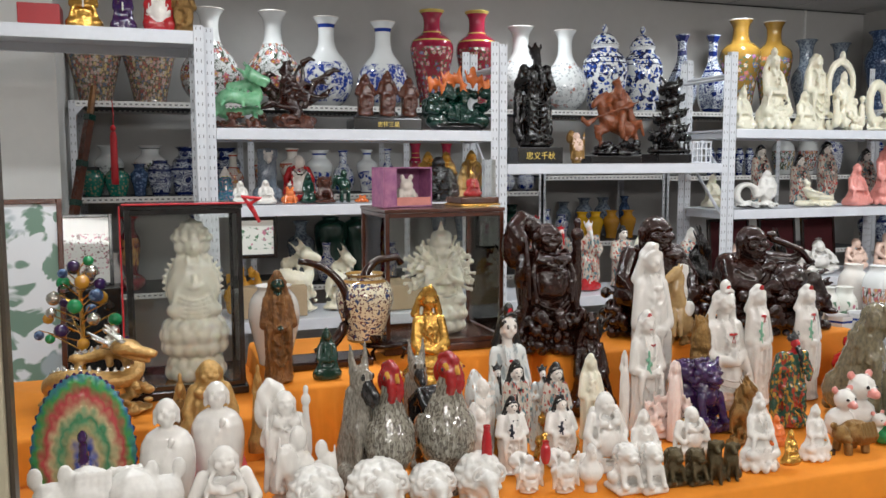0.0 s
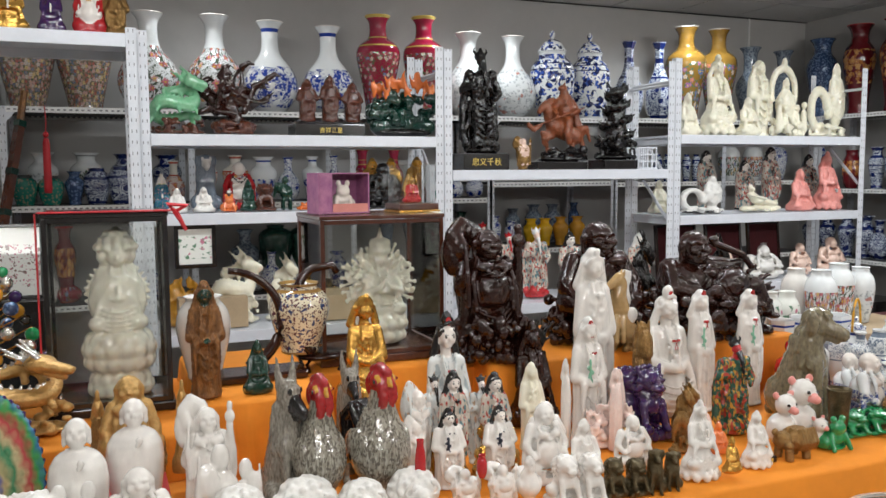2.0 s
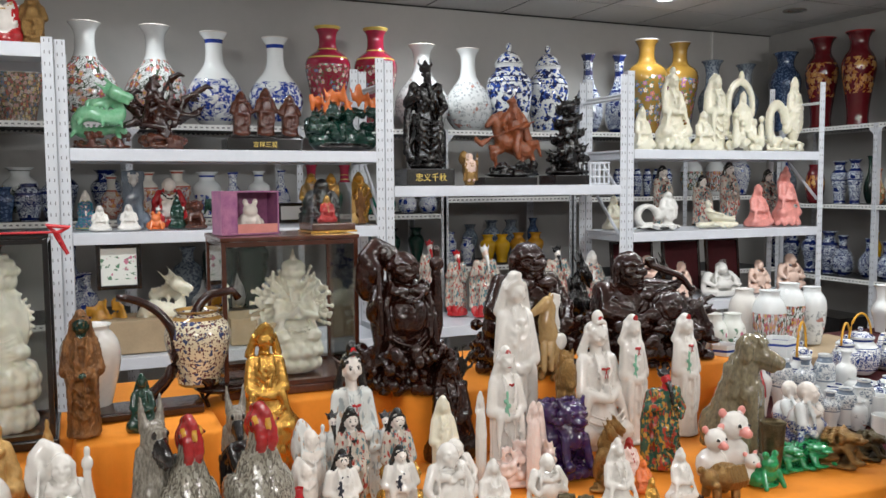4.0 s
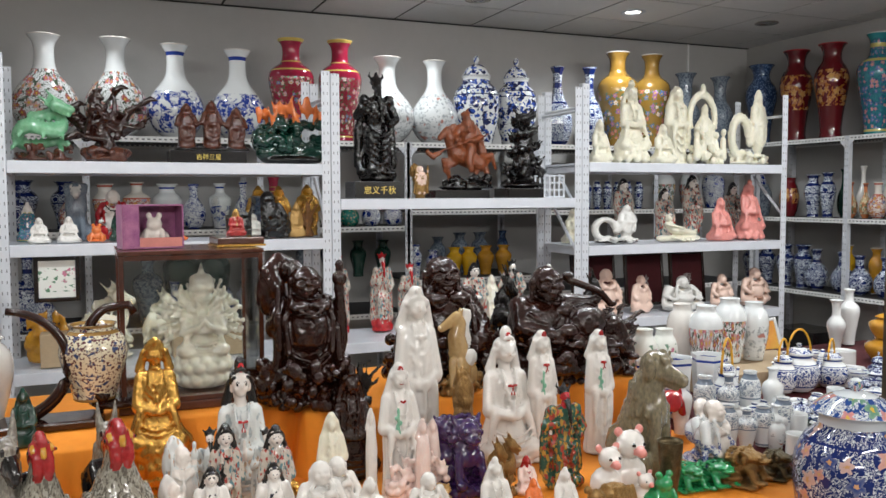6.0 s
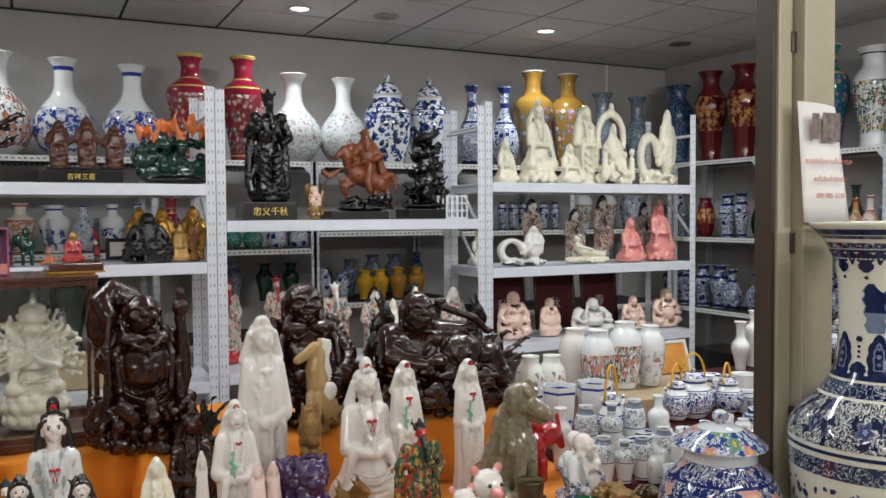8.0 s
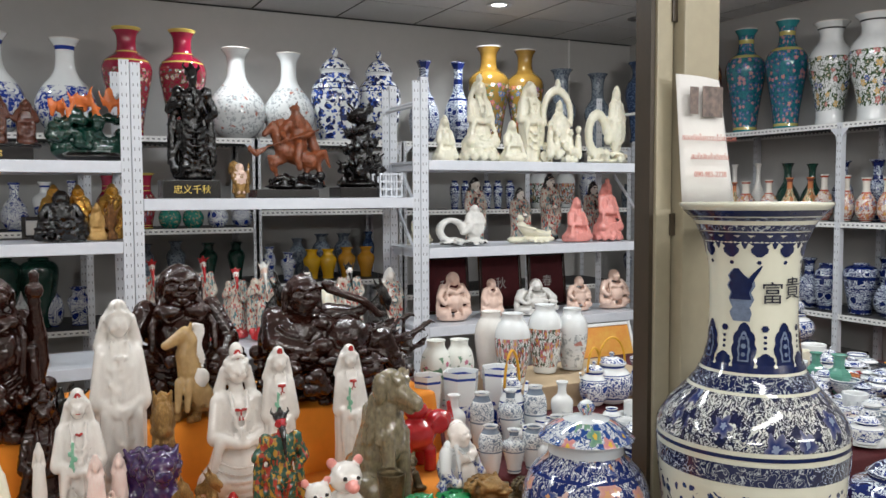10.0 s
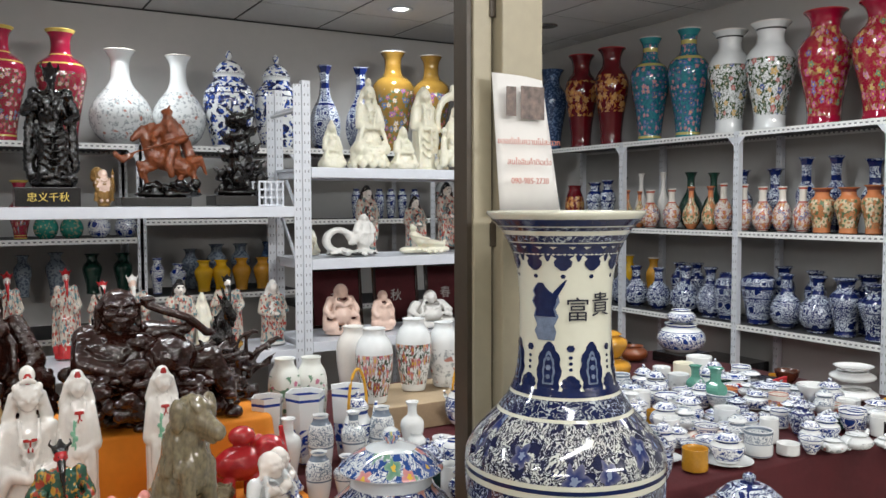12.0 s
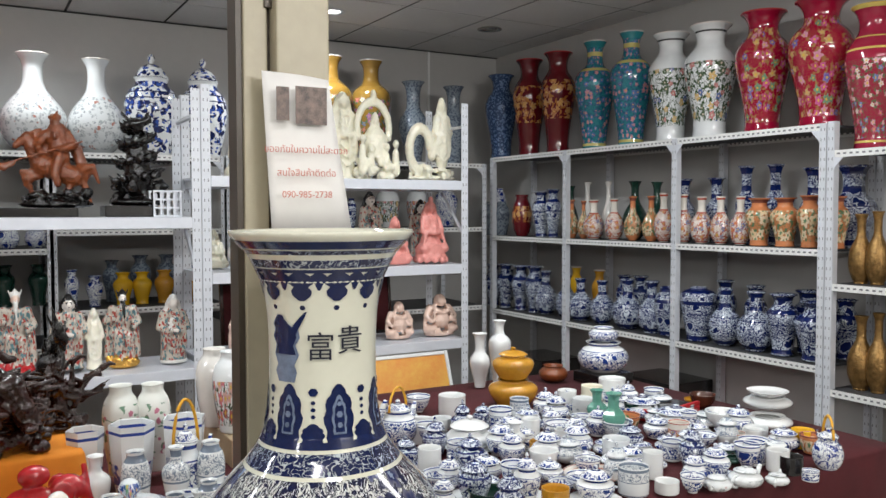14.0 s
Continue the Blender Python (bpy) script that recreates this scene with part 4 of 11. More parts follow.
def rocks(zone, rad, top, n, seed):
    rng = random.Random(seed)
    out = []
    for _ in range(n):
        a, q = rng.uniform(0, 6.28), rng.uniform(0.1, 1) ** 0.5 * rad
        s = rng.uniform(0.028, 0.066)
        out += ball(zone, q * math.cos(a), q * math.sin(a) * 0.7, rng.uniform(0.02, top), s, s * 0.8, s * rng.uniform(0.6, 1.1))
    return out


def lotus(zone, z, r, n=11):
    out = ball(zone, 0, 0, z, r * 0.85, r * 0.8, 0.05)
    for row, (dz, q) in enumerate(((0.0, 1.0), (0.045, 0.9))):
        for k in range(n):
            a = 6.28318 * (k + row * 0.5) / n
            out += ball(zone, q * r * math.cos(a), q * r * 0.85 * math.sin(a), z + dz, 0.07, 0.065, 0.055)
    return out


SKINS = {}


def skin(zone, x, y, z, rx, ry, rz, key, profile, folds=0, depth=0.0, low=0.0, seg=72, rows=44):
    """One draped or turned mass: a shell whose girth follows a profile from foot to top, with upright folds that fade upwards."""
    if key not in SKINS:
        us, fs = [u for u, _ in profile], [f for _, f in profile]
        verts, faces = [], []
        for j in range(rows + 1):
            u = j / rows
            g = float(np.interp(u, us, fs))
            for i in range(seg):
                a = 6.28318 * i / seg
                wave = math.cos(folds * a + 1.7 * math.sin(2.3 * u + a)) + 0.5 * math.cos(folds * 1.7 * a + 4 * u)
                f = g * (1 + depth * wave * max(0.0, 1 - u) ** 0.8 * (1.0 if u > low else 0.3)) if folds else g
                verts.append(Vector((f * math.cos(a), f * math.sin(a), 2 * u - 1)))
        for j in range(rows):
            for i in range(seg):
                k = (i + 1) % seg
                faces.append([j * seg + i, j * seg + k, (j + 1) * seg + k, (j + 1) * seg + i])
        faces.append(list(range(seg))[::-1])
        faces.append([rows * seg + i for i in range(seg)])
        SKINS[key] = (len(SKINS) + 1, verts, faces)
    return [(100 * SKINS[key][0] + zone, Vector((x, y, z)), Vector((rx, ry, rz)))]


def chain(zone, pts, r0, r1=None):
    """A tapering cord through several points."""
    r1, out, n = r0 if r1 is None else r1, [], len(pts) - 1
    for i in range(n):
        out += limb(zone, pts[i], pts[i + 1], r0 + (r1 - r0) * i / n, r0 + (r1 - r0) * (i + 1) / n)
    return out


def swag(zone, x, y, z, dip, w, r, bulge=0.05):
    """A hanging fold between two points at either hand."""
    return chain(zone, [(x + w * (k / 4 - 1), y - bulge * (1 - (k / 4 - 1) ** 2), z - dip * (1 - (k / 4 - 1) ** 2)) for k in range(9)], r)


def head(x, y, z, r, hood=True, zone_face=1, zone_hair=2):
    out = ball(zone_face, x, y - r * 0.2, z, r * 0.76, r * 0.8, r * 0.96) + ball(zone_face, x, y - r * 0.5, z - r * 0.56, r * 0.42, r * 0.4, r * 0.38)
    out += limb(zone_face, (x, y - r * 0.98, z + r * 0.22), (x, y - r * 1.12, z - r * 0.12), r * 0.08, r * 0.13) + both(lambda s: ball(zone_face, x + s * r * 0.36, y - r * 0.7, z - r * 0.24, r * 0.28))
    out += both(lambda s: ball(zone_hair, x + s * r * 0.32, y - r * 0.93, z + r * 0.1, r * 0.17, r * 0.1, r * 0.07) + limb(zone_hair, (x + s * r * 0.18, y - r * 0.95, z + r * 0.27), (x + s * r * 0.5, y - r * 0.84, z + r * 0.3), r * 0.045))
    out += ball(4, x, y - r * 0.96, z - r * 0.42, r * 0.16, r * 0.1, r * 0.08)
    out += both(lambda s: ball(zone_face, x + s * r * 0.78, y - r * 0.02, z - r * 0.2, r * 0.13, r * 0.2, r * 0.4))
    if hood:
        out += ball(zone_hair, x, y + r * 0.34, z + r * 0.24, r * 0.96, r * 0.86, r * 1.02) + ball(zone_hair, x, y + r * 0.1, z + r * 0.98, r * 0.62, r * 0.58, r * 0.62) + chain(zone_hair, [(x - r * 0.78, y - r * 0.3, z + r * 0.2), (x - r * 0.5, y - r * 0.6, z + r * 0.66), (x, y - r * 0.72, z + r * 0.8), (x + r * 0.5, y - r * 0.6, z + r * 0.66), (x + r * 0.78, y - r * 0.3, z + r * 0.2)], r * 0.16)
        out += both(lambda s: chain(zone_hair, [(x + s * r * 0.86, y + r * 0.1, z + r * 0.3), (x + s * r * 0.96, y + r * 0.25, z - r * 0.5), (x + s * r * 1.15, y + r * 0.45, z - r * 1.5)], r * 0.28, r * 0.46))
    return out + limb(zone_face, (x, y + r * 0.08, z - r * 0.6), (x, y + r * 0.15, z - r * 1.7), r * 0.46, r * 0.58)


def jolly(x, y, z, r):
    """A bald, laughing head with long ear lobes."""
    b = ball(1, x, y, z, r, r * 0.98, r * 1.04) + ball(1, x, y - r * 0.3, z - r * 0.5, r * 0.86, r * 0.72, r * 0.56) + ball(1, x, y - r * 0.62, z - r * 0.9, r * 0.5, r * 0.36, r * 0.24)
    b += both(lambda s: ball(1, x + s * r * 0.48, y - r * 0.8, z - r * 0.24, r * 0.34, r * 0.26, r * 0.28) + chain(1, [(x + s * r * 0.16, y - r * 0.98, z + r * 0.22), (x + s * r * 0.42, y - r * 0.9, z + r * 0.34), (x + s * r * 0.68, y - r * 0.72, z + r * 0.2)], r * 0.08))
    b += ball(1, x, y - r * 1.06, z - r * 0.12, r * 0.22, r * 0.18, r * 0.17) + chain(1, [(x - r * 0.42, y - r * 0.92, z - r * 0.42), (x - r * 0.2, y - r * 1.0, z - r * 0.52), (x, y - r * 1.02, z - r * 0.55), (x + r * 0.2, y - r * 1.0, z - r * 0.52), (x + r * 0.42, y - r * 0.92, z - r * 0.42)], r * 0.07)
    b += ball(1, x, y - r * 0.94, z - r * 0.76, r * 0.26, r * 0.14, r * 0.1)
    return b + both(lambda s: ball(1, x + s * r * 1.0, y + r * 0.02, z - r * 0.1, r * 0.14, r * 0.26, r * 0.4) + limb(1, (x + s * r * 1.02, y, z - r * 0.4), (x + s * r * 0.98, y - r * 0.06, z - r * 0.85), r * 0.14, r * 0.17))


ROBE = [(0, 1.0), (0.12, 0.93), (0.35, 0.9), (0.55, 0.93), (0.75, 0.9), (0.88, 0.8), (0.95, 0.62), (1, 0.36)]


def fig_standing():
    b = ball(3, 0, 0, 0.02, 0.175, 0.155, 0.03) + skin(0, 0, 0.01, 0.395, 0.165, 0.135, 0.375, "robe", ROBE, 13, 0.055)
    b += both(lambda s: limb(0, (s * 0.12, 0.01, 0.71), (s * 0.165, -0.03, 0.52), 0.055, 0.058) + limb(0, (s * 0.165, -0.03, 0.52), (s * 0.035, -0.15, 0.48), 0.052, 0.034) + chain(0, [(s * 0.11, -0.11, 0.46), (s * 0.13, -0.12, 0.34), (s * 0.12, -0.125, 0.2)], 0.042, 0.014))
    b += ball(1, 0, -0.175, 0.49, 0.04, 0.022, 0.02) + both(lambda s: chain(0, [(s * 0.06, -0.06, 0.77), (s * 0.05, -0.115, 0.68), (s * 0.015, -0.145, 0.54)], 0.015, 0.012))
    for k in range(4):
        b += swag(0, 0, -0.115, 0.67 - 0.045 * k, 0.05, 0.085 + 0.008 * k, 0.0075, 0.028)
    for k in range(3):
        b += swag(0, 0.01, -0.125, 0.4 - 0.09 * k, 0.07, 0.09, 0.009, 0.022)
    b += chain(0, [(0.012, -0.175, 0.47), (0.025, -0.165, 0.38), (0.012, -0.16, 0.26)], 0.015, 0.011) + ball(0, 0.015, -0.165, 0.25, 0.016, 0.012, 0.028)
    b += chain(5, [(-0.05, -0.14, 0.66), (-0.062, -0.15, 0.56), (-0.045, -0.168, 0.5)], 0.012, 0.008) + ball(5, -0.078, -0.145, 0.6, 0.02, 0.01, 0.014) + ball(5, -0.04, -0.158, 0.57, 0.018, 0.01, 0.016) + ball(5, -0.07, -0.15, 0.535, 0.016, 0.01, 0.014)
    b += both(lambda s: ball(4, s * 0.02, -0.132, 0.715, 0.02, 0.014, 0.011) + limb(4, (0, -0.135, 0.71), (s * 0.012, -0.14, 0.665), 0.008, 0.006))
    return b + ball(4, 0, -0.062, 0.934, 0.03, 0.014, 0.024) + head(0, -0.01, 0.862, 0.083)


def fig_seated():
    b = skin(0, 0, 0.01, 0.33, 0.35, 0.24, 0.33, "seat_robe", [(0, 0.96), (0.1, 1.0), (0.2, 0.93), (0.32, 0.7), (0.5, 0.56), (0.75, 0.52), (0.9, 0.44), (0.97, 0.3), (1, 0.15)], 9, 0.035, 0.12)
    b += both(lambda s: ball(0, s * 0.21, -0.13, 0.11, 0.13, 0.12, 0.085) + ball(0, s * 0.12, 0.02, 0.61, 0.085, 0.08, 0.06))
    b += both(lambda s: limb(0, (s * 0.17, 0.01, 0.6), (s * 0.215, -0.06, 0.4), 0.062, 0.06) + limb(0, (s * 0.215, -0.06, 0.4), (s * 0.03, -0.2, 0.36), 0.056, 0.034) + chain(0, [(s * 0.17, -0.12, 0.36), (s * 0.22, -0.15, 0.26), (s * 0.27, -0.17, 0.14)], 0.05, 0.02))
    b += limb(1, (0, -0.21, 0.36), (0.0, -0.2, 0.46), 0.03, 0.016) + both(lambda s: chain(0, [(s * 0.07, -0.06, 0.67), (s * 0.065, -0.13, 0.58), (s * 0.015, -0.165, 0.42)], 0.018, 0.014))
    for k in range(4):
        b += swag(0, 0, -0.13, 0.57 - 0.05 * k, 0.06, 0.1 + 0.01 * k, 0.009, 0.03)
    for k in range(5):
        b += swag(0, 0, -0.16, 0.27 - 0.045 * k, 0.05, 0.2 + 0.025 * k, 0.012, 0.07)
    b += both(lambda s: ball(4, s * 0.024, -0.15, 0.575, 0.024, 0.016, 0.013) + limb(4, (0, -0.155, 0.57), (s * 0.015, -0.16, 0.51), 0.01, 0.007)) + ball(4, 0, -0.064, 0.91, 0.034, 0.014, 0.028)
    return b + head(0, -0.01, 0.825, 0.1)


def fig_throne():
    b = ball(3, 0, 0, 0.02, 0.24, 0.2, 0.03) + rocks(3, 0.22, 0.12, 40, 12) + limb(3, (0, 0, 0.05), (0, 0, 0.2), 0.15, 0.17) + lotus(3, 0.14, 0.22, 12) + lotus(3, 0.21, 0.25, 13)
    for z, p, r in fig_seated():
        b.append((z, Vector((p.x * 1.05, p.y, 0.27 + p.z * 0.72)), Vector((r.x * 1.0, r.y * 0.9, r.z * 0.76))))
    return b + chain(2, [(-0.05, -0.05, 0.93), (0, -0.08, 0.97), (0.05, -0.05, 0.93)], 0.03, 0.03)


def fig_many_arms():
    rng = random.Random(17)
    b = ball(3, 0, 0, 0.02, 0.23, 0.2, 0.03) + lotus(3, 0.07, 0.2, 13) + limb(3, (0, 0, 0.05), (0, 0, 0.22), 0.16, 0.19) + lotus(3, 0.17, 0.22, 14) + both(lambda s: ball(0, s * 0.13, -0.1, 0.29, 0.11, 0.1, 0.05))
    for z, p, r in fig_seated():
        b.append((z if z < 100 else z, Vector((p.x * 0.72, p.y * 0.8, 0.25 + p.z * 0.58)), Vector((r.x * 0.7, r.y * 0.76, r.z * 0.6))))
    for ring, (q, m) in enumerate(((0.37, 30), (0.32, 27), (0.26, 21), (0.2, 15))):
        for k in range(m):
            a = math.pi * (-0.14 + 1.28 * (k + rng.uniform(-0.3, 0.3)) / (m - 1))
            if abs(a - 1.5708) < 0.24:
                continue
            dx, dz, y, L = math.cos(a), math.sin(a), 0.1 - 0.04 * ring + rng.uniform(-0.015, 0.015), q * rng.uniform(0.86, 1.06)
            bend = rng.uniform(-0.03, 0.03)
            b += chain(0, [(dx * 0.1, y, 0.52 + dz * 0.07), (dx * L * 0.62 - dz * bend, y - 0.02, 0.52 + dz * L * 0.6 + dx * bend), (dx * L, y - 0.03, 0.52 + dz * L * 0.94)], 0.018, 0.014) + ball(0, dx * (L + 0.014), y - 0.035, 0.52 + dz * (L + 0.014) * 0.94, 0.021, 0.015, 0.024)
    b += both(lambda s: chain(0, [(s * 0.14, -0.02, 0.6), (s * 0.19, -0.1, 0.45), (s * 0.05, -0.17, 0.5), (0.0, -0.18, 0.56)], 0.035, 0.02))
    return b + lotus(2, 0.82, 0.05, 7) + ball(2, 0, 0, 0.87, 0.05, 0.05, 0.06) + ball(2, 0, 0, 0.93, 0.03, 0.03, 0.05) + ball(2, 0, 0, 0.98, 0.016, 0.016, 0.03)


def fig_laughing_standing(base=True, seed=3):
    rng = random.Random(seed)
    b = rocks(3, 0.42, 0.3, 260, seed) if base else ball(0, 0, 0, 0.03, 0.22, 0.18, 0.05)
    b += skin(0, 0, 0.02, 0.36, 0.29, 0.23, 0.25, "skirt", [(0, 0.86), (0.3, 0.84), (0.6, 0.95), (0.85, 1.0), (1, 0.8)], 10, 0.06) + ball(1, 0, -0.09, 0.53, 0.21, 0.2, 0.17) + ball(0, 0, 0.05, 0.62, 0.26, 0.18, 0.17) + both(lambda s: ball(1, s * 0.08, -0.16, 0.68, 0.09, 0.07, 0.055))
    b += ball(1, 0, -0.285, 0.53, 0.014, 0.01, 0.014) + jolly(0, -0.04, 0.865, 0.118)
    b += limb(0, (0.2, 0, 0.68), (0.3, -0.04, 0.6), 0.085, 0.075) + limb(0, (0.3, -0.04, 0.6), (0.29, -0.1, 0.76), 0.068, 0.045) + ball(1, 0.285, -0.1, 0.8, 0.05, 0.045, 0.045) + ball(0, 0.29, -0.1, 0.87, 0.07, 0.065, 0.055) + limb(0, (0.29, -0.1, 0.91), (0.29, -0.1, 0.96), 0.03, 0.04) + chain(0, [(0.31, -0.03, 0.58), (0.33, -0.02, 0.44), (0.3, -0.02, 0.3)], 0.07, 0.04)
    b += limb(0, (-0.21, 0, 0.67), (-0.3, -0.08, 0.56), 0.085, 0.07) + limb(0, (-0.3, -0.08, 0.56), (-0.28, -0.18, 0.64), 0.062, 0.045) + chain(0, [(-0.27, -0.2, 0.44), (-0.28, -0.2, 0.66), (-0.25, -0.1, 0.82)], 0.03, 0.025)
    for k in range(4):
        b += ball(1, -0.285, -0.225, 0.6 + 0.022 * k, 0.035, 0.014, 0.011)
    b += chain(0, [(-0.25, 0.0, 0.82), (-0.3, 0.08, 0.9), (-0.2, 0.12, 0.96), (-0.06, 0.14, 0.9)], 0.08, 0.1) + ball(0, -0.28, 0.1, 0.78, 0.14, 0.13, 0.17)
    for k in range(22):
        a = math.pi * k / 21
        b += ball(2, 0.13 * math.cos(a), -0.16 - 0.085 * math.sin(a), 0.745 - 0.12 * math.sin(a), 0.013)
    for k in range(7):
        a = 6.28 * k / 7
        b += ball(2, 0.028 * math.cos(a), -0.275, 0.585 + 0.028 * math.sin(a), 0.018, 0.012, 0.018)
    b += both(lambda s: chain(0, [(s * 0.15, -0.12, 0.75), (s * 0.21, -0.17, 0.6), (s * 0.19, -0.2, 0.4)], 0.03, 0.026) + chain(0, [(s * 0.25, -0.1, 0.52), (s * 0.27, -0.12, 0.36), (s * 0.3, -0.1, 0.16)], 0.05, 0.04))
    for k in range(4):
        b += swag(0, 0, -0.16, 0.4 - 0.05 * k, 0.06, 0.18, 0.013, 0.075)
    return b + both(lambda s: ball(1, s * 0.1, -0.22, 0.15, 0.05, 0.08, 0.03))


def fig_laughing_seated(base=True, seed=5):
    b = rocks(3, 0.52, 0.36, 300, seed) if base else ball(0, 0, 0, 0.04, 0.42, 0.3, 0.06)
    o = 0.16 if base else 0.0
    b += ball(1, 0, -0.11, 0.36 + o * 0.6, 0.23, 0.2, 0.2) + ball(0, 0, 0.05, 0.44 + o * 0.6, 0.31, 0.21, 0.2) + both(lambda s: ball(0, s * 0.3, -0.1, 0.17 + o, 0.18, 0.19, 0.11) + ball(1, s * 0.1, -0.19, 0.55 + o * 0.5, 0.1, 0.07, 0.06))
    b += jolly(0, -0.05, 0.82, 0.145) + ball(1, 0, -0.305, 0.36 + o * 0.6, 0.016, 0.012, 0.016)
    b += limb(0, (0.26, 0, 0.62), (0.39, -0.08, 0.44), 0.1, 0.08) + limb(0, (0.39, -0.08, 0.44), (0.3, -0.24, 0.36), 0.07, 0.05) + limb(0, (-0.26, 0, 0.62), (-0.39, -0.08, 0.46), 0.1, 0.08) + limb(0, (-0.39, -0.08, 0.46), (-0.34, -0.22, 0.36), 0.07, 0.05) + both(lambda s: ball(1, s * 0.32, -0.25, 0.35, 0.06, 0.05, 0.045))
    b += both(lambda s: chain(0, [(s * 0.14, -0.1, 0.7), (s * 0.24, -0.2, 0.55), (s * 0.24, -0.24, 0.34 + o * 0.5)], 0.035, 0.03) + chain(0, [(s * 0.36, -0.04, 0.46), (s * 0.42, -0.06, 0.3), (s * 0.44, -0.1, 0.12)], 0.07, 0.04))
    for k in range(4):
        b += swag(0, 0, -0.2, 0.22 + o * 0.6 - 0.04 * k, 0.04, 0.28, 0.014, 0.1)
    for k in range(22):
        a = math.pi * k / 21
        b += ball(2, 0.17 * math.cos(a), -0.17 - 0.1 * math.sin(a), 0.66 - 0.12 * math.sin(a), 0.016)
    return b


def fig_reclining(seed=8):
    rng = random.Random(seed)
    b = rocks(3, 0.54, 0.4, 320, seed) + limb(0, (-0.24, 0, 0.5), (0.3, 0, 0.34), 0.22, 0.16) + ball(1, 0.08, -0.16, 0.5, 0.17, 0.16, 0.16) + ball(1, 0.08, -0.325, 0.5, 0.014, 0.01, 0.014) + ball(0, -0.22, 0.02, 0.6, 0.22, 0.17, 0.14) + ball(1, -0.08, -0.13, 0.62, 0.1, 0.08, 0.07)
    b += jolly(-0.2, -0.06, 0.84, 0.13) + limb(0, (0.0, -0.02, 0.66), (0.14, -0.1, 0.66), 0.085, 0.06) + ball(1, 0.18, -0.13, 0.68, 0.05, 0.045, 0.045) + chain(0, [(-0.02, -0.1, 0.86), (0.06, -0.14, 0.82), (0.2, -0.16, 0.76), (0.3, -0.14, 0.66)], 0.035, 0.028) + ball(0, -0.03, -0.1, 0.9, 0.05, 0.03, 0.035) + ball(0, 0.33, -0.14, 0.64, 0.045, 0.03, 0.03)
    b += chain(0, [(-0.36, 0, 0.64), (-0.4, -0.1, 0.48), (-0.22, -0.22, 0.42)], 0.1, 0.06) + ball(1, -0.12, -0.25, 0.45, 0.09, 0.05, 0.07) + chain(0, [(0.1, -0.06, 0.36), (0.32, -0.16, 0.46), (0.42, -0.2, 0.24)], 0.12, 0.07) + ball(1, 0.42, -0.26, 0.2, 0.05, 0.09, 0.035)
    for k in range(6):
        b += swag(0, -0.24, -0.14, 0.6 - 0.05 * k, 0.08, 0.14, 0.013, 0.06)
    for k in range(26):
        a = rng.uniform(-0.5, 2.2)
        p = Vector((0.36 + rng.uniform(-0.12, 0.1), rng.uniform(-0.14, 0.1), rng.uniform(0.2, 0.5)))
        b += chain(3, [p, p + Vector((0.06 * math.cos(a), -0.03, 0.05 * math.sin(a))), p + Vector((0.14 * math.cos(a), 0.0, 0.1 * math.sin(a)))], 0.03, 0.012)
    return b


def fig_warrior(seed=2):
    rng = random.Random(seed)
    b = ball(3, 0, 0, 0.02, 0.24, 0.18, 0.04) + rocks(3, 0.22, 0.1, 50, seed)
    b += skin(0, 0, 0.03, 0.42, 0.17, 0.13, 0.34, "armour", [(0, 0.95), (0.2, 0.85), (0.5, 0.8), (0.62, 0.72), (0.8, 0.95), (0.93, 0.9), (1, 0.4)], 9, 0.09)
    b += both(lambda s: limb(0, (s * 0.07, -0.06, 0.08), (s * 0.08, -0.06, 0.38), 0.06, 0.08) + ball(3, s * 0.09, -0.12, 0.07, 0.05, 0.08, 0.035) + ball(0, s * 0.16, 0, 0.72, 0.07, 0.07, 0.06))
    b += chain(0, [(0.17, 0, 0.7), (0.26, -0.02, 0.56), (0.14, -0.13, 0.5)], 0.05, 0.035) + chain(0, [(-0.17, 0, 0.7), (-0.27, 0.0, 0.58), (-0.16, -0.14, 0.62)], 0.05, 0.035)
    for k in range(70):
        a, z = rng.uniform(0, 6.28), rng.uniform(0.14, 0.74)
        q = 0.135 + 0.04 * (1 - z)
        b += limb(0, (q * math.cos(a), q * 0.8 * math.sin(a), z), (q * 1.18 * math.cos(a), q * 0.95 * math.sin(a), z - rng.uniform(0.03, 0.09)), 0.016, 0.009)
    b += both(lambda s: chain(0, [(s * 0.16, 0.08, 0.7), (s * 0.22, 0.09, 0.45), (s * 0.23, 0.06, 0.16)], 0.05, 0.06))
    for k in range(5):
        b += swag(0, 0, -0.1, 0.44 - 0.06 * k, 0.05, 0.13, 0.011, 0.06)
    b += head(0, -0.02, 0.855, 0.065, False) + ball(2, 0, 0.01, 0.905, 0.07, 0.07, 0.05) + limb(2, (0, 0, 0.93), (0, 0, 0.985), 0.03, 0.018) + both(lambda s: chain(2, [(s * 0.05, 0, 0.92), (s * 0.085, 0.01, 0.95), (s * 0.075, 0.02, 0.985)], 0.016, 0.01))
    return b + chain(2, [(0, -0.075, 0.815), (0, -0.12, 0.73), (0.01, -0.15, 0.58)], 0.036, 0.012)


def fig_three():
    b = [(3, Vector((k * 0.04, 0, 0.04)), Vector((0.05, 0.14, 0.05))) for k in range(-11, 12)]
    for cx, hh in ((-0.32, 0.84), (0.0, 0.92), (0.32, 0.8)):
        for z, p, r in fig_standing():
            b.append((z // 100 * 100, Vector((cx + p.x * 0.72, p.y * 0.7, 0.06 + p.z * hh)), Vector((r.x * 0.72, r.y * 0.8, r.z * hh))))
    return b


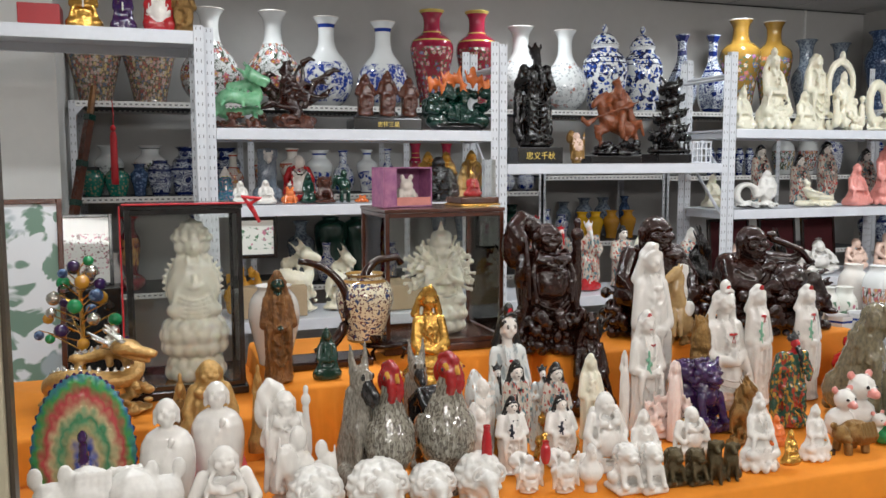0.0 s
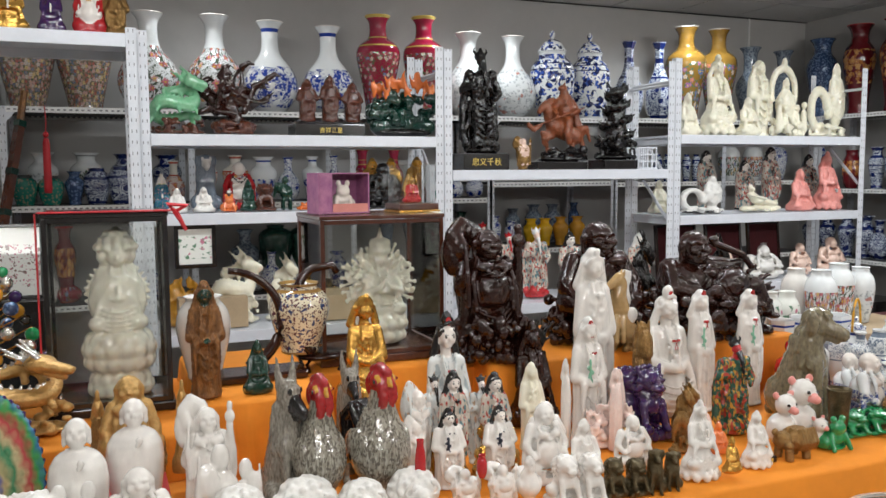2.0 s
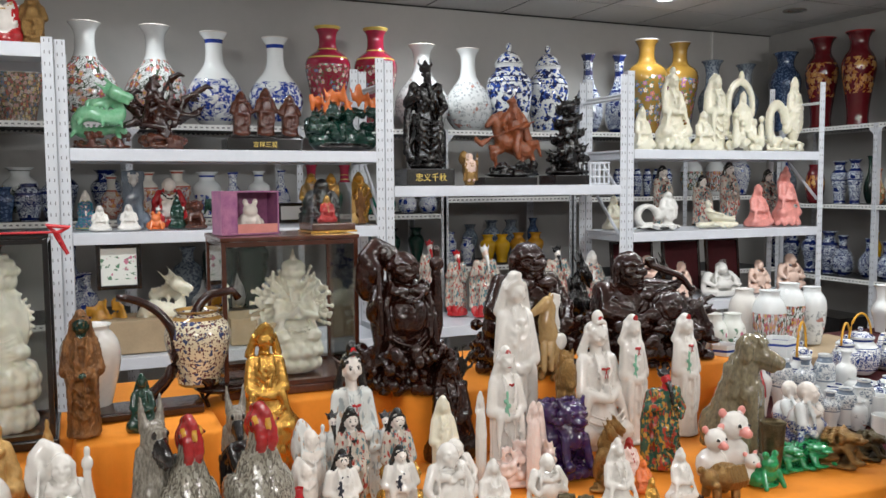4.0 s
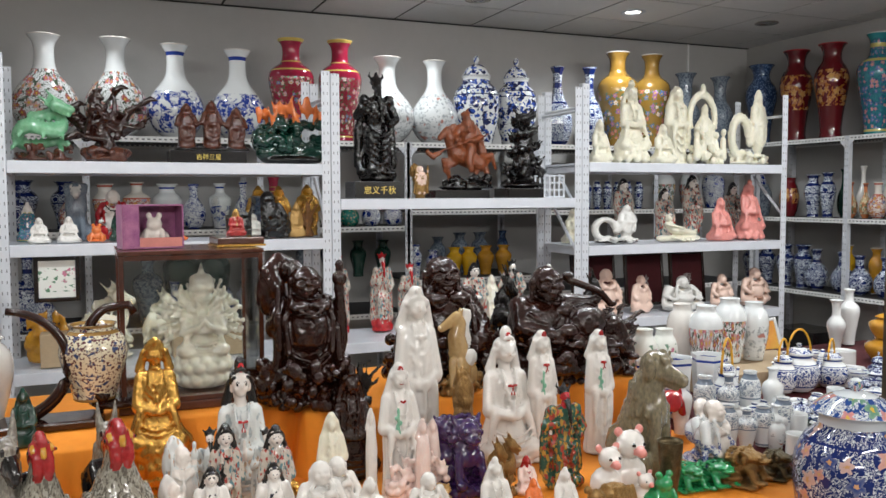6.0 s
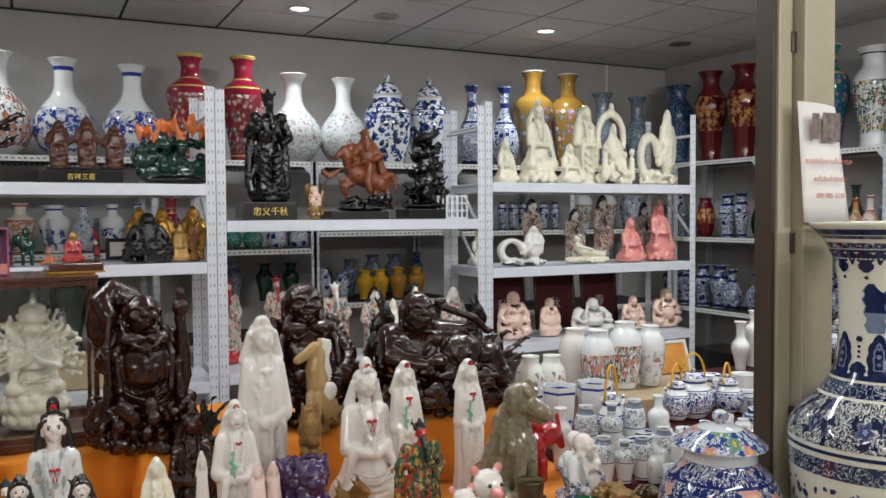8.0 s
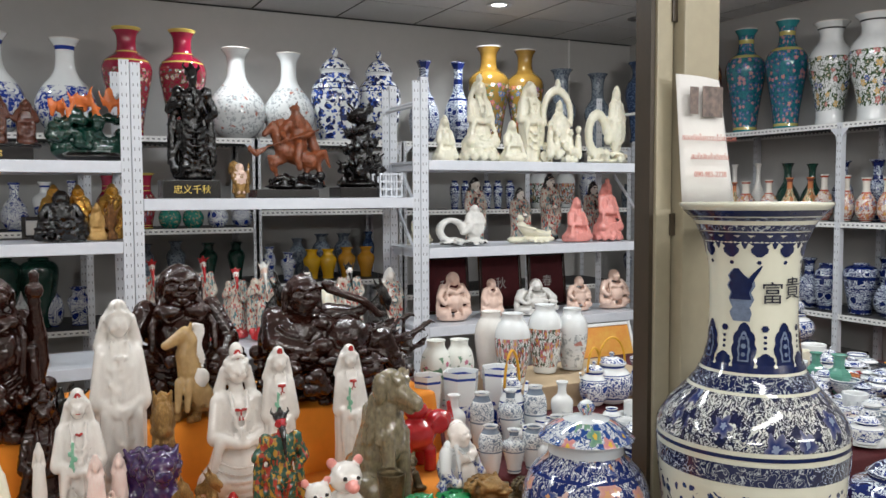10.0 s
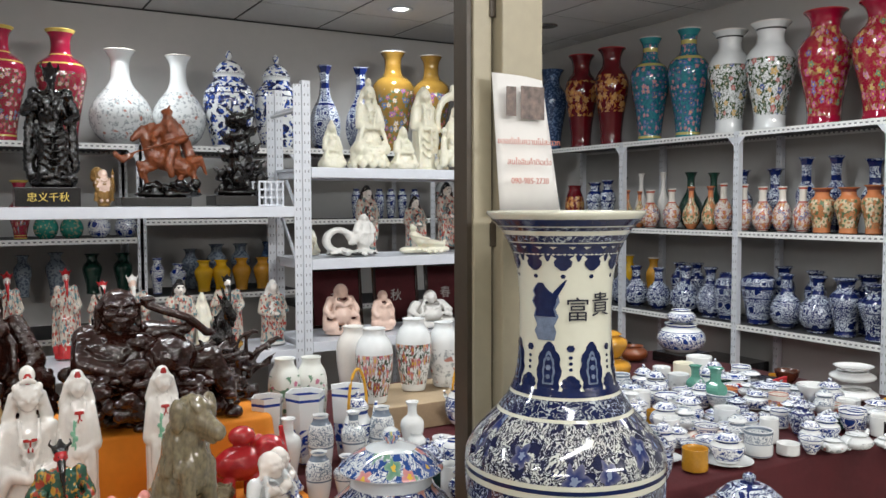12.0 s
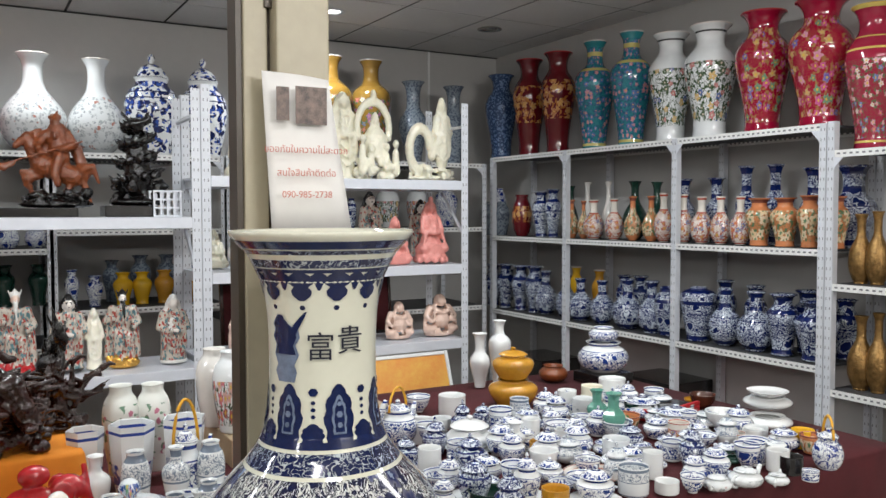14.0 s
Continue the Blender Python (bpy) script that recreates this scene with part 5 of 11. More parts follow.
def fig_root(seed=11):
    rng = random.Random(seed)
    b = ball(3, 0, 0, 0.04, 0.26, 0.18, 0.05) + rocks(3, 0.26, 0.16, 60, seed) + limb(0, (0.05, 0, 0.15), (-0.1, 0, 0.5), 0.1, 0.08)
    for k in range(30):
        a = rng.uniform(-0.1, 3.24)
        p = Vector((rng.uniform(-0.24, 0.24), rng.uniform(-0.08, 0.08), rng.uniform(0.26, 0.5)))
        q = p + Vector((math.cos(a) * rng.uniform(0.2, 0.42), rng.uniform(-0.12, 0.12), abs(math.sin(a)) * rng.uniform(0.12, 0.44)))
        mid = p.lerp(q, 0.55) + Vector((0, 0, rng.uniform(-0.06, 0.08)))
        b += chain(0, [p, mid, q], 0.042, 0.016)
        for j in range(4):
            e = q + Vector((rng.uniform(-0.08, 0.08), rng.uniform(-0.05, 0.05), rng.uniform(-0.04, 0.08)))
            b += limb(2, mid.lerp(q, 0.3 * j), e, 0.02, 0.012)
        if k % 4 == 0:
            b += limb(0, q, q + Vector((0.09, -0.02, 0.05)), 0.045, 0.03) + limb(0, q + Vector((0.08, -0.02, 0.06)), q + Vector((0.15, -0.03, 0.03)), 0.028, 0.02)
    return b


def fig_dog(ears=True):
    b = ball(0, 0, 0.1, 0.19, 0.19, 0.22, 0.19) + limb(0, (0, 0.07, 0.22), (0, -0.06, 0.62), 0.19, 0.14) + ball(0, 0, -0.12, 0.45, 0.14, 0.1, 0.16) + both(lambda s: limb(0, (s * 0.09, -0.15, 0.46), (s * 0.1, -0.18, 0.05), 0.06, 0.045) + ball(0, s * 0.1, -0.22, 0.035, 0.055, 0.08, 0.035) + ball(0, s * 0.18, -0.02, 0.13, 0.09, 0.16, 0.12))
    b += ball(0, 0, -0.11, 0.75, 0.125, 0.13, 0.115) + limb(2, (0, -0.2, 0.72), (0, -0.35, 0.675), 0.075, 0.05) + ball(0, 0, -0.19, 0.79, 0.07, 0.06, 0.05) + limb(2, (0, -0.2, 0.66), (0, -0.3, 0.63), 0.04, 0.03)
    b += both(lambda s: ball(2, s * 0.065, -0.225, 0.795, 0.024, 0.02, 0.022) + chain(0, [(s * 0.115, -0.05, 0.68), (s * 0.15, -0.02, 0.56)], 0.05, 0.03))
    b += both(lambda s: chain(0, [(s * 0.075, -0.07, 0.82), (s * 0.095, -0.06, 0.9), (s * 0.1, -0.05, 0.985)], 0.052, 0.012)) if ears else both(lambda s: ball(0, s * 0.14, -0.12, 0.76, 0.05, 0.06, 0.1)) + both(lambda s: swag(0, s * 0.05, -0.2, 0.84, 0.04, 0.05, 0.014, 0.01))
    for k in range(14):
        a = 6.28 * k / 14
        b += limb(0, (0.13 * math.cos(a), -0.04 + 0.12 * math.sin(a), 0.62), (0.17 * math.cos(a), -0.04 + 0.15 * math.sin(a), 0.44), 0.03, 0.018)
    return b + chain(0, [(0.06, 0.28, 0.06), (0.2, 0.2, 0.05), (0.26, 0.02, 0.05)], 0.05, 0.03)


def fig_rooster():
    b = skin(0, 0, 0.02, 0.4, 0.27, 0.26, 0.26, "breast", [(0, 0.4), (0.1, 0.62), (0.25, 0.88), (0.42, 1.0), (0.58, 0.95), (0.75, 0.75), (0.9, 0.6), (1, 0.5)]) + limb(0, (0, 0.0, 0.58), (0, -0.02, 0.76), 0.15, 0.095)
    b += ball(1, 0, -0.03, 0.84, 0.095, 0.11, 0.1) + ball(1, 0, 0.05, 0.8, 0.085, 0.08, 0.12) + chain(1, [(0, -0.1, 0.92), (0, -0.02, 0.955), (0, 0.07, 0.92)], 0.042, 0.036) + both(lambda s: chain(1, [(s * 0.04, -0.1, 0.8), (s * 0.04, -0.12, 0.72), (s * 0.035, -0.1, 0.67)], 0.045, 0.035) + ball(4, s * 0.08, -0.07, 0.855, 0.025, 0.045, 0.032) + ball(2, s * 0.1, -0.08, 0.855, 0.012, 0.018, 0.014))
    b += limb(4, (0, -0.12, 0.85), (0, -0.2, 0.82), 0.035, 0.012)
    for k in range(-2, 3):
        b += chain(2, [(k * 0.03, 0.2, 0.42), (k * 0.05, 0.34, 0.62), (k * 0.07, 0.44, 0.55), (k * 0.07, 0.44, 0.34)], 0.06, 0.035)
    b += both(lambda s: ball(0, s * 0.235, 0.06, 0.42, 0.05, 0.18, 0.13) + chain(2, [(s * 0.25, 0.1, 0.36), (s * 0.24, 0.24, 0.3)], 0.04, 0.02))
    return b + skin(3, 0, 0, 0.09, 0.15, 0.15, 0.09, "perch", [(0, 1.0), (0.2, 0.9), (1, 0.75)], 12, 0.08)


def fig_urn():
    b = skin(0, 0, 0, 0.38, 0.3, 0.27, 0.37, "monk_jar", [(0, 0.55), (0.06, 0.6), (0.3, 0.8), (0.55, 0.96), (0.72, 1.0), (0.85, 0.93), (0.94, 0.72), (0.99, 0.4), (1, 0.3)])
    b += jolly(0, -0.03, 0.86, 0.112) + limb(0, (-0.27, -0.1, 0.6), (-0.06, -0.27, 0.56), 0.05, 0.045) + limb(1, (-0.06, -0.28, 0.56), (0.02, -0.3, 0.64), 0.03, 0.022) + ball(1, 0.03, -0.3, 0.67, 0.035, 0.025, 0.04)
    for k in range(5):
        b += chain(0, [(-0.24 + k * 0.02, -0.15, 0.56 - k * 0.03), (-0.12, -0.24, 0.42 - k * 0.05), (0.08, -0.26, 0.3 - k * 0.05)], 0.011, 0.008)
    return b


def fig_horse(rider=False):
    if not rider:
        b = rocks(3, 0.34, 0.2, 60, 9) + limb(0, (0.12, 0, 0.22), (-0.02, 0, 0.48), 0.17, 0.15) + chain(0, [(-0.02, -0.02, 0.5), (-0.06, -0.02, 0.66), (-0.02, -0.02, 0.8), (-0.06, -0.03, 0.88)], 0.15, 0.085) + limb(0, (-0.08, -0.04, 0.88), (-0.3, -0.06, 0.78), 0.08, 0.05) + ball(0, -0.31, -0.06, 0.78, 0.055, 0.05, 0.045)
        b += ball(2, 0.12, -0.13, 0.44, 0.1, 0.05, 0.1) + both(lambda s: limb(0, (0.0, -0.03 + s * 0.04, 0.93), (0.02, -0.03 + s * 0.05, 0.99), 0.025, 0.012) + limb(0, (-0.1 + s * 0.06, -0.12, 0.4), (-0.14 + s * 0.06, -0.2, 0.14), 0.06, 0.04))
        for k in range(12):
            u = k / 11
            b += limb(2, (0.06 + 0.03 * math.sin(3 * u), 0, 0.56 + 0.4 * u), (0.17 + 0.02 * math.sin(9 * u), 0.01, 0.53 + 0.42 * u), 0.03, 0.014)
        return b
    b = ball(3, 0, 0, 0.03, 0.4, 0.18, 0.045) + rocks(3, 0.34, 0.16, 60, 9) + limb(0, (0.18, 0, 0.32), (-0.14, 0, 0.44), 0.11, 0.12)
    for x, x2, dz in ((0.24, 0.3, 0), (0.18, 0.12, 0), (-0.16, -0.28, 0.08), (-0.2, -0.34, 0.16)):
        b += limb(0, (x, 0, 0.34), (x2, -0.03, 0.2 + dz), 0.055, 0.032) + limb(0, (x2, -0.03, 0.2 + dz), (x2 + 0.04, 0, 0.06 + dz), 0.03, 0.026)
    b += limb(0, (-0.18, 0, 0.48), (-0.28, -0.02, 0.7), 0.09, 0.06) + limb(0, (-0.28, -0.02, 0.72), (-0.4, -0.05, 0.62), 0.055, 0.036) + chain(2, [(0.26, 0, 0.4), (0.38, 0.02, 0.44), (0.44, 0.02, 0.26)], 0.045, 0.02)
    for k in range(8):
        b += limb(2, (-0.14 - 0.016 * k, 0.0, 0.56 + 0.027 * k), (-0.06 - 0.012 * k, 0.01, 0.6 + 0.03 * k), 0.022, 0.012)
    b += limb(0, (0.04, 0, 0.5), (0.02, 0, 0.78), 0.11, 0.105) + head(0.0, -0.02, 0.88, 0.062, False) + ball(2, 0, 0.01, 0.93, 0.068, 0.065, 0.045) + limb(2, (0, 0, 0.95), (0.03, 0, 1.0), 0.02, 0.012) + chain(2, [(0, -0.07, 0.83), (-0.02, -0.12, 0.7)], 0.03, 0.012)
    b += both(lambda s: chain(0, [(0.02 + s * 0.1, 0, 0.76), (s * 0.19, -0.06, 0.64), (s * 0.12 - 0.06, -0.13, 0.6)], 0.05, 0.034)) + limb(0, (-0.56, -0.14, 0.42), (0.26, -0.12, 0.68), 0.014) + chain(0, [(-0.6, -0.14, 0.45), (-0.52, -0.14, 0.38), (-0.42, -0.14, 0.44)], 0.034, 0.02)
    b += chain(0, [(0.02, -0.1, 0.5), (-0.03, -0.16, 0.34), (0.0, -0.16, 0.24)], 0.06, 0.04) + chain(0, [(0.1, 0.06, 0.78), (0.22, 0.08, 0.6), (0.3, 0.06, 0.36)], 0.06, 0.07)
    for k in range(5):
        b += chain(0, [(0.14 + 0.03 * k, 0.02, 0.72 - 0.06 * k), (0.2 + 0.03 * k, 0.03, 0.56 - 0.05 * k), (0.24 + 0.02 * k, 0.0, 0.4 - 0.03 * k)], 0.018, 0.01)
    return b


def fig_lotus_seat():
    b = lotus(3, 0.06, 0.3)
    for z, p, r in fig_seated():
        b.append((z, Vector((p.x, p.y, 0.13 + p.z * 0.87)), r * 0.9))
    return b


def fig_cased():
    b = ball(3, 0, 0, 0.03, 0.2, 0.18, 0.04) + lotus(3, 0.05, 0.18, 13) + limb(3, (0, 0, 0.08), (0, 0, 0.3), 0.155, 0.17)
    b += lotus(3, 0.2, 0.2, 14) + lotus(3, 0.27, 0.21, 14)
    for z, p, r in fig_seated():
        if p.z < 0.7:
            b.append((0, Vector((p.x * 0.66, p.y * 0.7, 0.36 + p.z * 0.56)), r * 0.6))
    for ring, (q, m) in enumerate(((0.235, 30), (0.185, 24))):
        for k in range(m):
            a = 6.28318 * k / m
            y = 0.05 - 0.04 * ring
            b += limb(0, (0.1 * math.cos(a), y, 0.58 + 0.07 * math.sin(a)), (q * math.cos(a), y - 0.015, 0.58 + q * 0.78 * math.sin(a)), 0.009, 0.013)
    b += ball(1, 0, -0.04, 0.79, 0.06, 0.06, 0.072) + ball(1, 0, -0.1, 0.785, 0.012, 0.014, 0.02) + limb(0, (0, 0, 0.66), (0, 0, 0.76), 0.05) + both(lambda s: ball(1, s * 0.075, 0.0, 0.79, 0.045, 0.045, 0.055))
    for row, (q, zz, m) in enumerate(((0.115, 0.855, 12), (0.092, 0.9, 10), (0.055, 0.945, 6))):
        for k in range(m):
            a = 6.28318 * (k + 0.5 * row) / m
            b += ball(2, q * math.cos(a), q * 0.6 * math.sin(a), zz, 0.024, 0.024, 0.03)
    return b + limb(2, (0, 0, 0.84), (0, 0, 0.95), 0.06, 0.04) + ball(2, 0, 0, 0.975, 0.026)


def fig_dragon_lord(seed=4):
    b = ball(3, 0, 0, 0.03, 0.34, 0.24, 0.05) + rocks(3, 0.32, 0.25, 60, seed) + limb(0, (0, 0, 0.25), (0, 0, 0.62), 0.18, 0.13)
    rng = random.Random(seed)
    for k in range(46):
        a, z = k * 0.55, 0.15 + 0.017 * k
        q = 0.27 * (1 - 0.65 * (z - 0.15))
        b += ball(0, q * math.cos(a), q * 0.8 * math.sin(a), z, 0.05) + limb(0, (q * math.cos(a), q * 0.8 * math.sin(a), z), (q * 1.4 * math.cos(a), q * math.sin(a), z + 0.06), 0.022, 0.012)
    return b + ball(1, 0, -0.06, 0.82, 0.07) + ball(2, 0, 0, 0.88, 0.1, 0.09, 0.07) + limb(2, (-0.06, 0, 0.9), (-0.16, 0, 0.99), 0.02) + limb(2, (0.06, 0, 0.9), (0.12, 0, 1.0), 0.02)


def fig_dragon(seed=6):
    rng = random.Random(seed)
    b = ball(3, 0, 0, 0.04, 0.44, 0.22, 0.05) + rocks(3, 0.4, 0.22, 50, seed)
    for k in range(80):
        u = k / 79
        a = 0.6 + u * 8.2
        q = 0.4 * (1 - 0.45 * u)
        x, y, z = q * math.cos(a), 0.16 * math.sin(a), 0.2 + 0.5 * u + 0.07 * math.sin(a * 2)
        r = 0.05 + 0.05 * math.sin(math.pi * u)
        b += ball(0, x, y, z, r)
        if k % 2 == 0:
            b += limb(2, (x, y, z + r * 0.7), (x * 1.05, y, z + r + 0.045), 0.024, 0.012)
        if k % 9 == 4:
            b += limb(0, (x, y, z), (x * 1.25, y - 0.1, z - 0.12), 0.04, 0.03)
    b += ball(0, 0.22, -0.12, 0.78, 0.12, 0.11, 0.1) + limb(0, (0.26, -0.16, 0.77), (0.42, -0.22, 0.72), 0.075, 0.05) + limb(0, (0.26, -0.16, 0.7), (0.38, -0.2, 0.64), 0.045, 0.03)
    for k in range(12):
        b += limb(2, (0.16, -0.06, 0.76), (rng.uniform(-0.1, 0.2), rng.uniform(-0.1, 0.1), rng.uniform(0.75, 0.98)), 0.035, 0.014)
    return b + both(lambda s: limb(2, (0.2, -0.12 + s * 0.05, 0.86), (0.06, s * 0.1, 1.0), 0.025, 0.014))


def fig_coral(seed=13):
    rng = random.Random(seed)
    b = ball(3, 0, 0, 0.06, 0.42, 0.16, 0.07)
    for k in range(60):
        x = rng.uniform(-0.45, 0.45)
        z = rng.uniform(0.18, 0.58)
        b += ball(0, x, rng.uniform(-0.12, 0.12), z, rng.uniform(0.04, 0.075))
    b += limb(0, (-0.36, 0, 0.15), (0.36, 0, 0.15), 0.1)
    for k in range(16):
        x, y, z = -0.42 + 0.056 * k, rng.uniform(-0.1, 0.02), rng.uniform(0.5, 0.68)
        for j in range(4):
            b += limb(2, (x, y, z), (x + rng.uniform(-0.07, 0.07), y - 0.03, z + rng.uniform(0.05, 0.22)), 0.024, 0.016)
    return b


def fig_sheep():
    b = ball(0, 0, 0.1, 0.5, 0.4, 0.42, 0.36)
    rng = random.Random(3)
    for k in range(130):
        u, a = rng.uniform(-0.7, 1), rng.uniform(0, 6.28)
        q = math.sqrt(1 - u * u)
        b += ball(0, 0.4 * q * math.cos(a), 0.1 + 0.42 * q * math.sin(a), 0.5 + 0.36 * u, 0.055)
    b += ball(1, 0, -0.38, 0.6, 0.14, 0.16, 0.16) + limb(1, (0, -0.44, 0.56), (0, -0.56, 0.42), 0.11, 0.08)
    for s in (1, -1):
        for k in range(14):
            a = k * 0.45
            b += ball(1, s * (0.16 + 0.09 * math.sin(a) + 0.01 * k), -0.36 - 0.0 * k, 0.7 + 0.1 * math.cos(a), 0.038 - 0.0012 * k)
        b += limb(1, (s * 0.2, -0.1, 0.2), (s * 0.2, -0.1, 0.03), 0.09) + limb(1, (s * 0.2, 0.3, 0.2), (s * 0.2, 0.3, 0.03), 0.09)
    return b


def fig_pig():
    b = ball(0, 0.1, 0, 0.5, 0.36, 0.3, 0.34) + ball(1, -0.34, -0.06, 0.55, 0.2, 0.2, 0.22) + limb(1, (-0.36, -0.2, 0.5), (-0.38, -0.3, 0.48), 0.1, 0.09)
    b += both(lambda s: ball(1, -0.34 + s * 0.18, -0.05, 0.78, 0.09, 0.05, 0.1) + limb(0, (s * 0.22, -0.14, 0.25), (s * 0.22, -0.16, 0.04), 0.09) + limb(0, (s * 0.22, 0.14, 0.25), (s * 0.22, 0.16, 0.04), 0.09))
    for r in range(5):
        for k in range(9):
            b += ball(0, 0.0 + 0.09 * r, -0.3 + 0.035 * r * 0 + 0.03 * abs(k - 3) * 0.8, 0.3 + k * 0.06, 0.05, 0.04, 0.05)
    return b


def fig_lion():
    b = [(3, Vector((x * 0.1, y * 0.1, 0.07)), Vector((0.08, 0.08, 0.08))) for x in range(-2, 3) for y in range(-2, 3)]
    b += limb(0, (0, 0.14, 0.25), (0, -0.06, 0.56), 0.18, 0.17) + ball(0, 0, -0.12, 0.48, 0.16, 0.13, 0.16) + ball(0, 0, -0.13, 0.78, 0.15, 0.15, 0.15) + ball(0, 0, -0.27, 0.72, 0.1, 0.09, 0.06) + ball(0, 0, -0.25, 0.64, 0.07, 0.07, 0.035) + ball(0, 0, -0.34, 0.76, 0.04, 0.03, 0.03)
    b += both(lambda s: limb(0, (s * 0.13, -0.16, 0.5), (s * 0.15, -0.24, 0.2), 0.06, 0.055) + ball(0, s * 0.15, -0.28, 0.17, 0.06, 0.075, 0.045) + ball(0, s * 0.19, 0.06, 0.26, 0.09, 0.17, 0.12) + limb(0, (s * 0.13, -0.08, 0.88), (s * 0.18, -0.06, 0.98), 0.045, 0.02) + ball(0, s * 0.07, -0.26, 0.82, 0.045, 0.03, 0.03))
    for ring, (q, m, y) in enumerate(((0.17, 13, -0.1), (0.2, 15, 0.0), (0.17, 12, 0.09))):
        for k in range(m):
            a = 6.28 * k / m
            b += ball(0, q * math.cos(a), y, 0.75 + q * math.sin(a), 0.042)
    return b + limb(0, (0, 0.28, 0.25), (0.05, 0.33, 0.6), 0.05, 0.06) + ball(3, -0.15, -0.3, 0.2, 0.07)


def fig_elephant():
    b = ball(0, 0.08, 0, 0.5, 0.3, 0.22, 0.25) + ball(0, -0.26, 0, 0.66, 0.18, 0.16, 0.18) + limb(0, (-0.4, 0, 0.62), (-0.48, -0.02, 0.42), 0.08, 0.05) + limb(0, (-0.48, -0.02, 0.42), (-0.42, -0.04, 0.9), 0.045, 0.03)
    b += both(lambda s: ball(0, -0.2, s * 0.16, 0.66, 0.12, 0.03, 0.15) + limb(0, (-0.08, s * 0.13, 0.3), (-0.08, s * 0.13, 0.04), 0.08) + limb(0, (0.24, s * 0.13, 0.3), (0.24, s * 0.13, 0.04), 0.08))
    return b + ball(0, 0.05, 0, 0.86, 0.16, 0.13, 0.14)


def fig_frog():
    b = ball(0, 0, 0, 0.32, 0.36, 0.34, 0.28) + ball(0, 0, -0.2, 0.6, 0.26, 0.2, 0.2) + both(lambda s: ball(0, s * 0.16, -0.2, 0.84, 0.1) + ball(0, s * 0.36, 0, 0.2, 0.14, 0.28, 0.2) + limb(0, (s * 0.24, -0.22, 0.4), (s * 0.3, -0.4, 0.05), 0.09, 0.07))
    return b + ball(0, 0, 0, 0.05, 0.42, 0.36, 0.06)


def fig_pair_pigs():
    b = []
    for cx, cy, hh, w in ((0.14, 0.05, 1.0, 1.0), (-0.2, 0.0, 0.82, 0.8), (0.16, -0.24, 0.46, 0.55)):
        b += ball(0, cx, cy, 0.3 * hh, 0.25 * w, 0.23 * w, 0.3 * hh) + ball(1, cx, cy - 0.06, 0.74 * hh, 0.19 * w, 0.18 * w, 0.19 * w) + limb(4, (cx, cy - 0.22 * w, 0.7 * hh), (cx, cy - 0.28 * w, 0.69 * hh), 0.075 * w, 0.07 * w)
        b += both(lambda s: ball(4, cx + s * 0.15 * w, cy - 0.02, 0.74 * hh + 0.18 * w, 0.06 * w, 0.04 * w, 0.07 * w) + ball(2, cx + s * 0.075 * w, cy - 0.235 * w, 0.78 * hh, 0.026 * w))
    return b


def fig_peacock():
    b = []
    for ring in range(5):
        q = 0.12 + 0.09 * ring
        m = 9 + 5 * ring
        for k in range(m):
            a = math.pi * (-0.12 + 1.24 * k / (m - 1))
            b += ball(0, q * math.cos(a), 0.06 - 0.008 * ring, 0.46 + q * math.sin(a) * 1.0, 0.06, 0.03, 0.06)
    for k in range(33):
        a = math.pi * (-0.14 + 1.28 * k / 32)
        b += ball(2, 0.535 * math.cos(a), 0.04, 0.46 + 0.535 * math.sin(a), 0.024, 0.02, 0.024)
    b += limb(0, (0, 0, 0.1), (0, -0.04, 0.4), 0.15, 0.1) + limb(2, (0, -0.06, 0.4), (0, -0.12, 0.6), 0.055, 0.035) + ball(2, 0, -0.14, 0.63, 0.045)
    return b + rocks(3, 0.3, 0.12, 26, 2)


def fig_arch():
    b = rocks(0, 0.4, 0.22, 50, 21)
    for k in range(22):
        a = math.pi * (-0.1 + 1.2 * k / 21)
        b += ball(0, 0.3 * math.cos(a), 0.08, 0.58 + 0.3 * math.sin(a), 0.055)
    for z, p, r in fig_seated():
        b.append((0, Vector((p.x * 0.6, p.y * 0.6, 0.22 + p.z * 0.55)), r * 0.6))
    for x, h2 in ((-0.3, 0.45), (0.32, 0.4), (-0.14, 0.34), (0.15, 0.36)):
        b += limb(0, (x, -0.14, 0.1), (x, -0.14, h2 - 0.1), 0.07, 0.05) + ball(0, x, -0.15, h2, 0.05)
    return b + ball(0, 0, 0.06, 0.95, 0.05, 0.05, 0.07)


def fig_reclined_lady():
    b = limb(0, (-0.45, 0, 0.12), (0.45, 0, 0.12), 0.12, 0.1) + rocks(0, 0.4, 0.16, 24, 5) + limb(0, (0.35, 0, 0.3), (-0.1, -0.02, 0.42), 0.11, 0.14) + limb(0, (-0.1, 0, 0.42), (-0.26, 0, 0.66), 0.15, 0.1)
    return b + ball(0, -0.28, -0.02, 0.86, 0.075, 0.08, 0.1) + ball(0, -0.28, 0.02, 0.96, 0.05) + limb(0, (-0.3, -0.08, 0.62), (-0.02, -0.16, 0.5), 0.05) + limb(0, (0.34, 0, 0.3), (0.46, 0, 0.42), 0.06, 0.03)


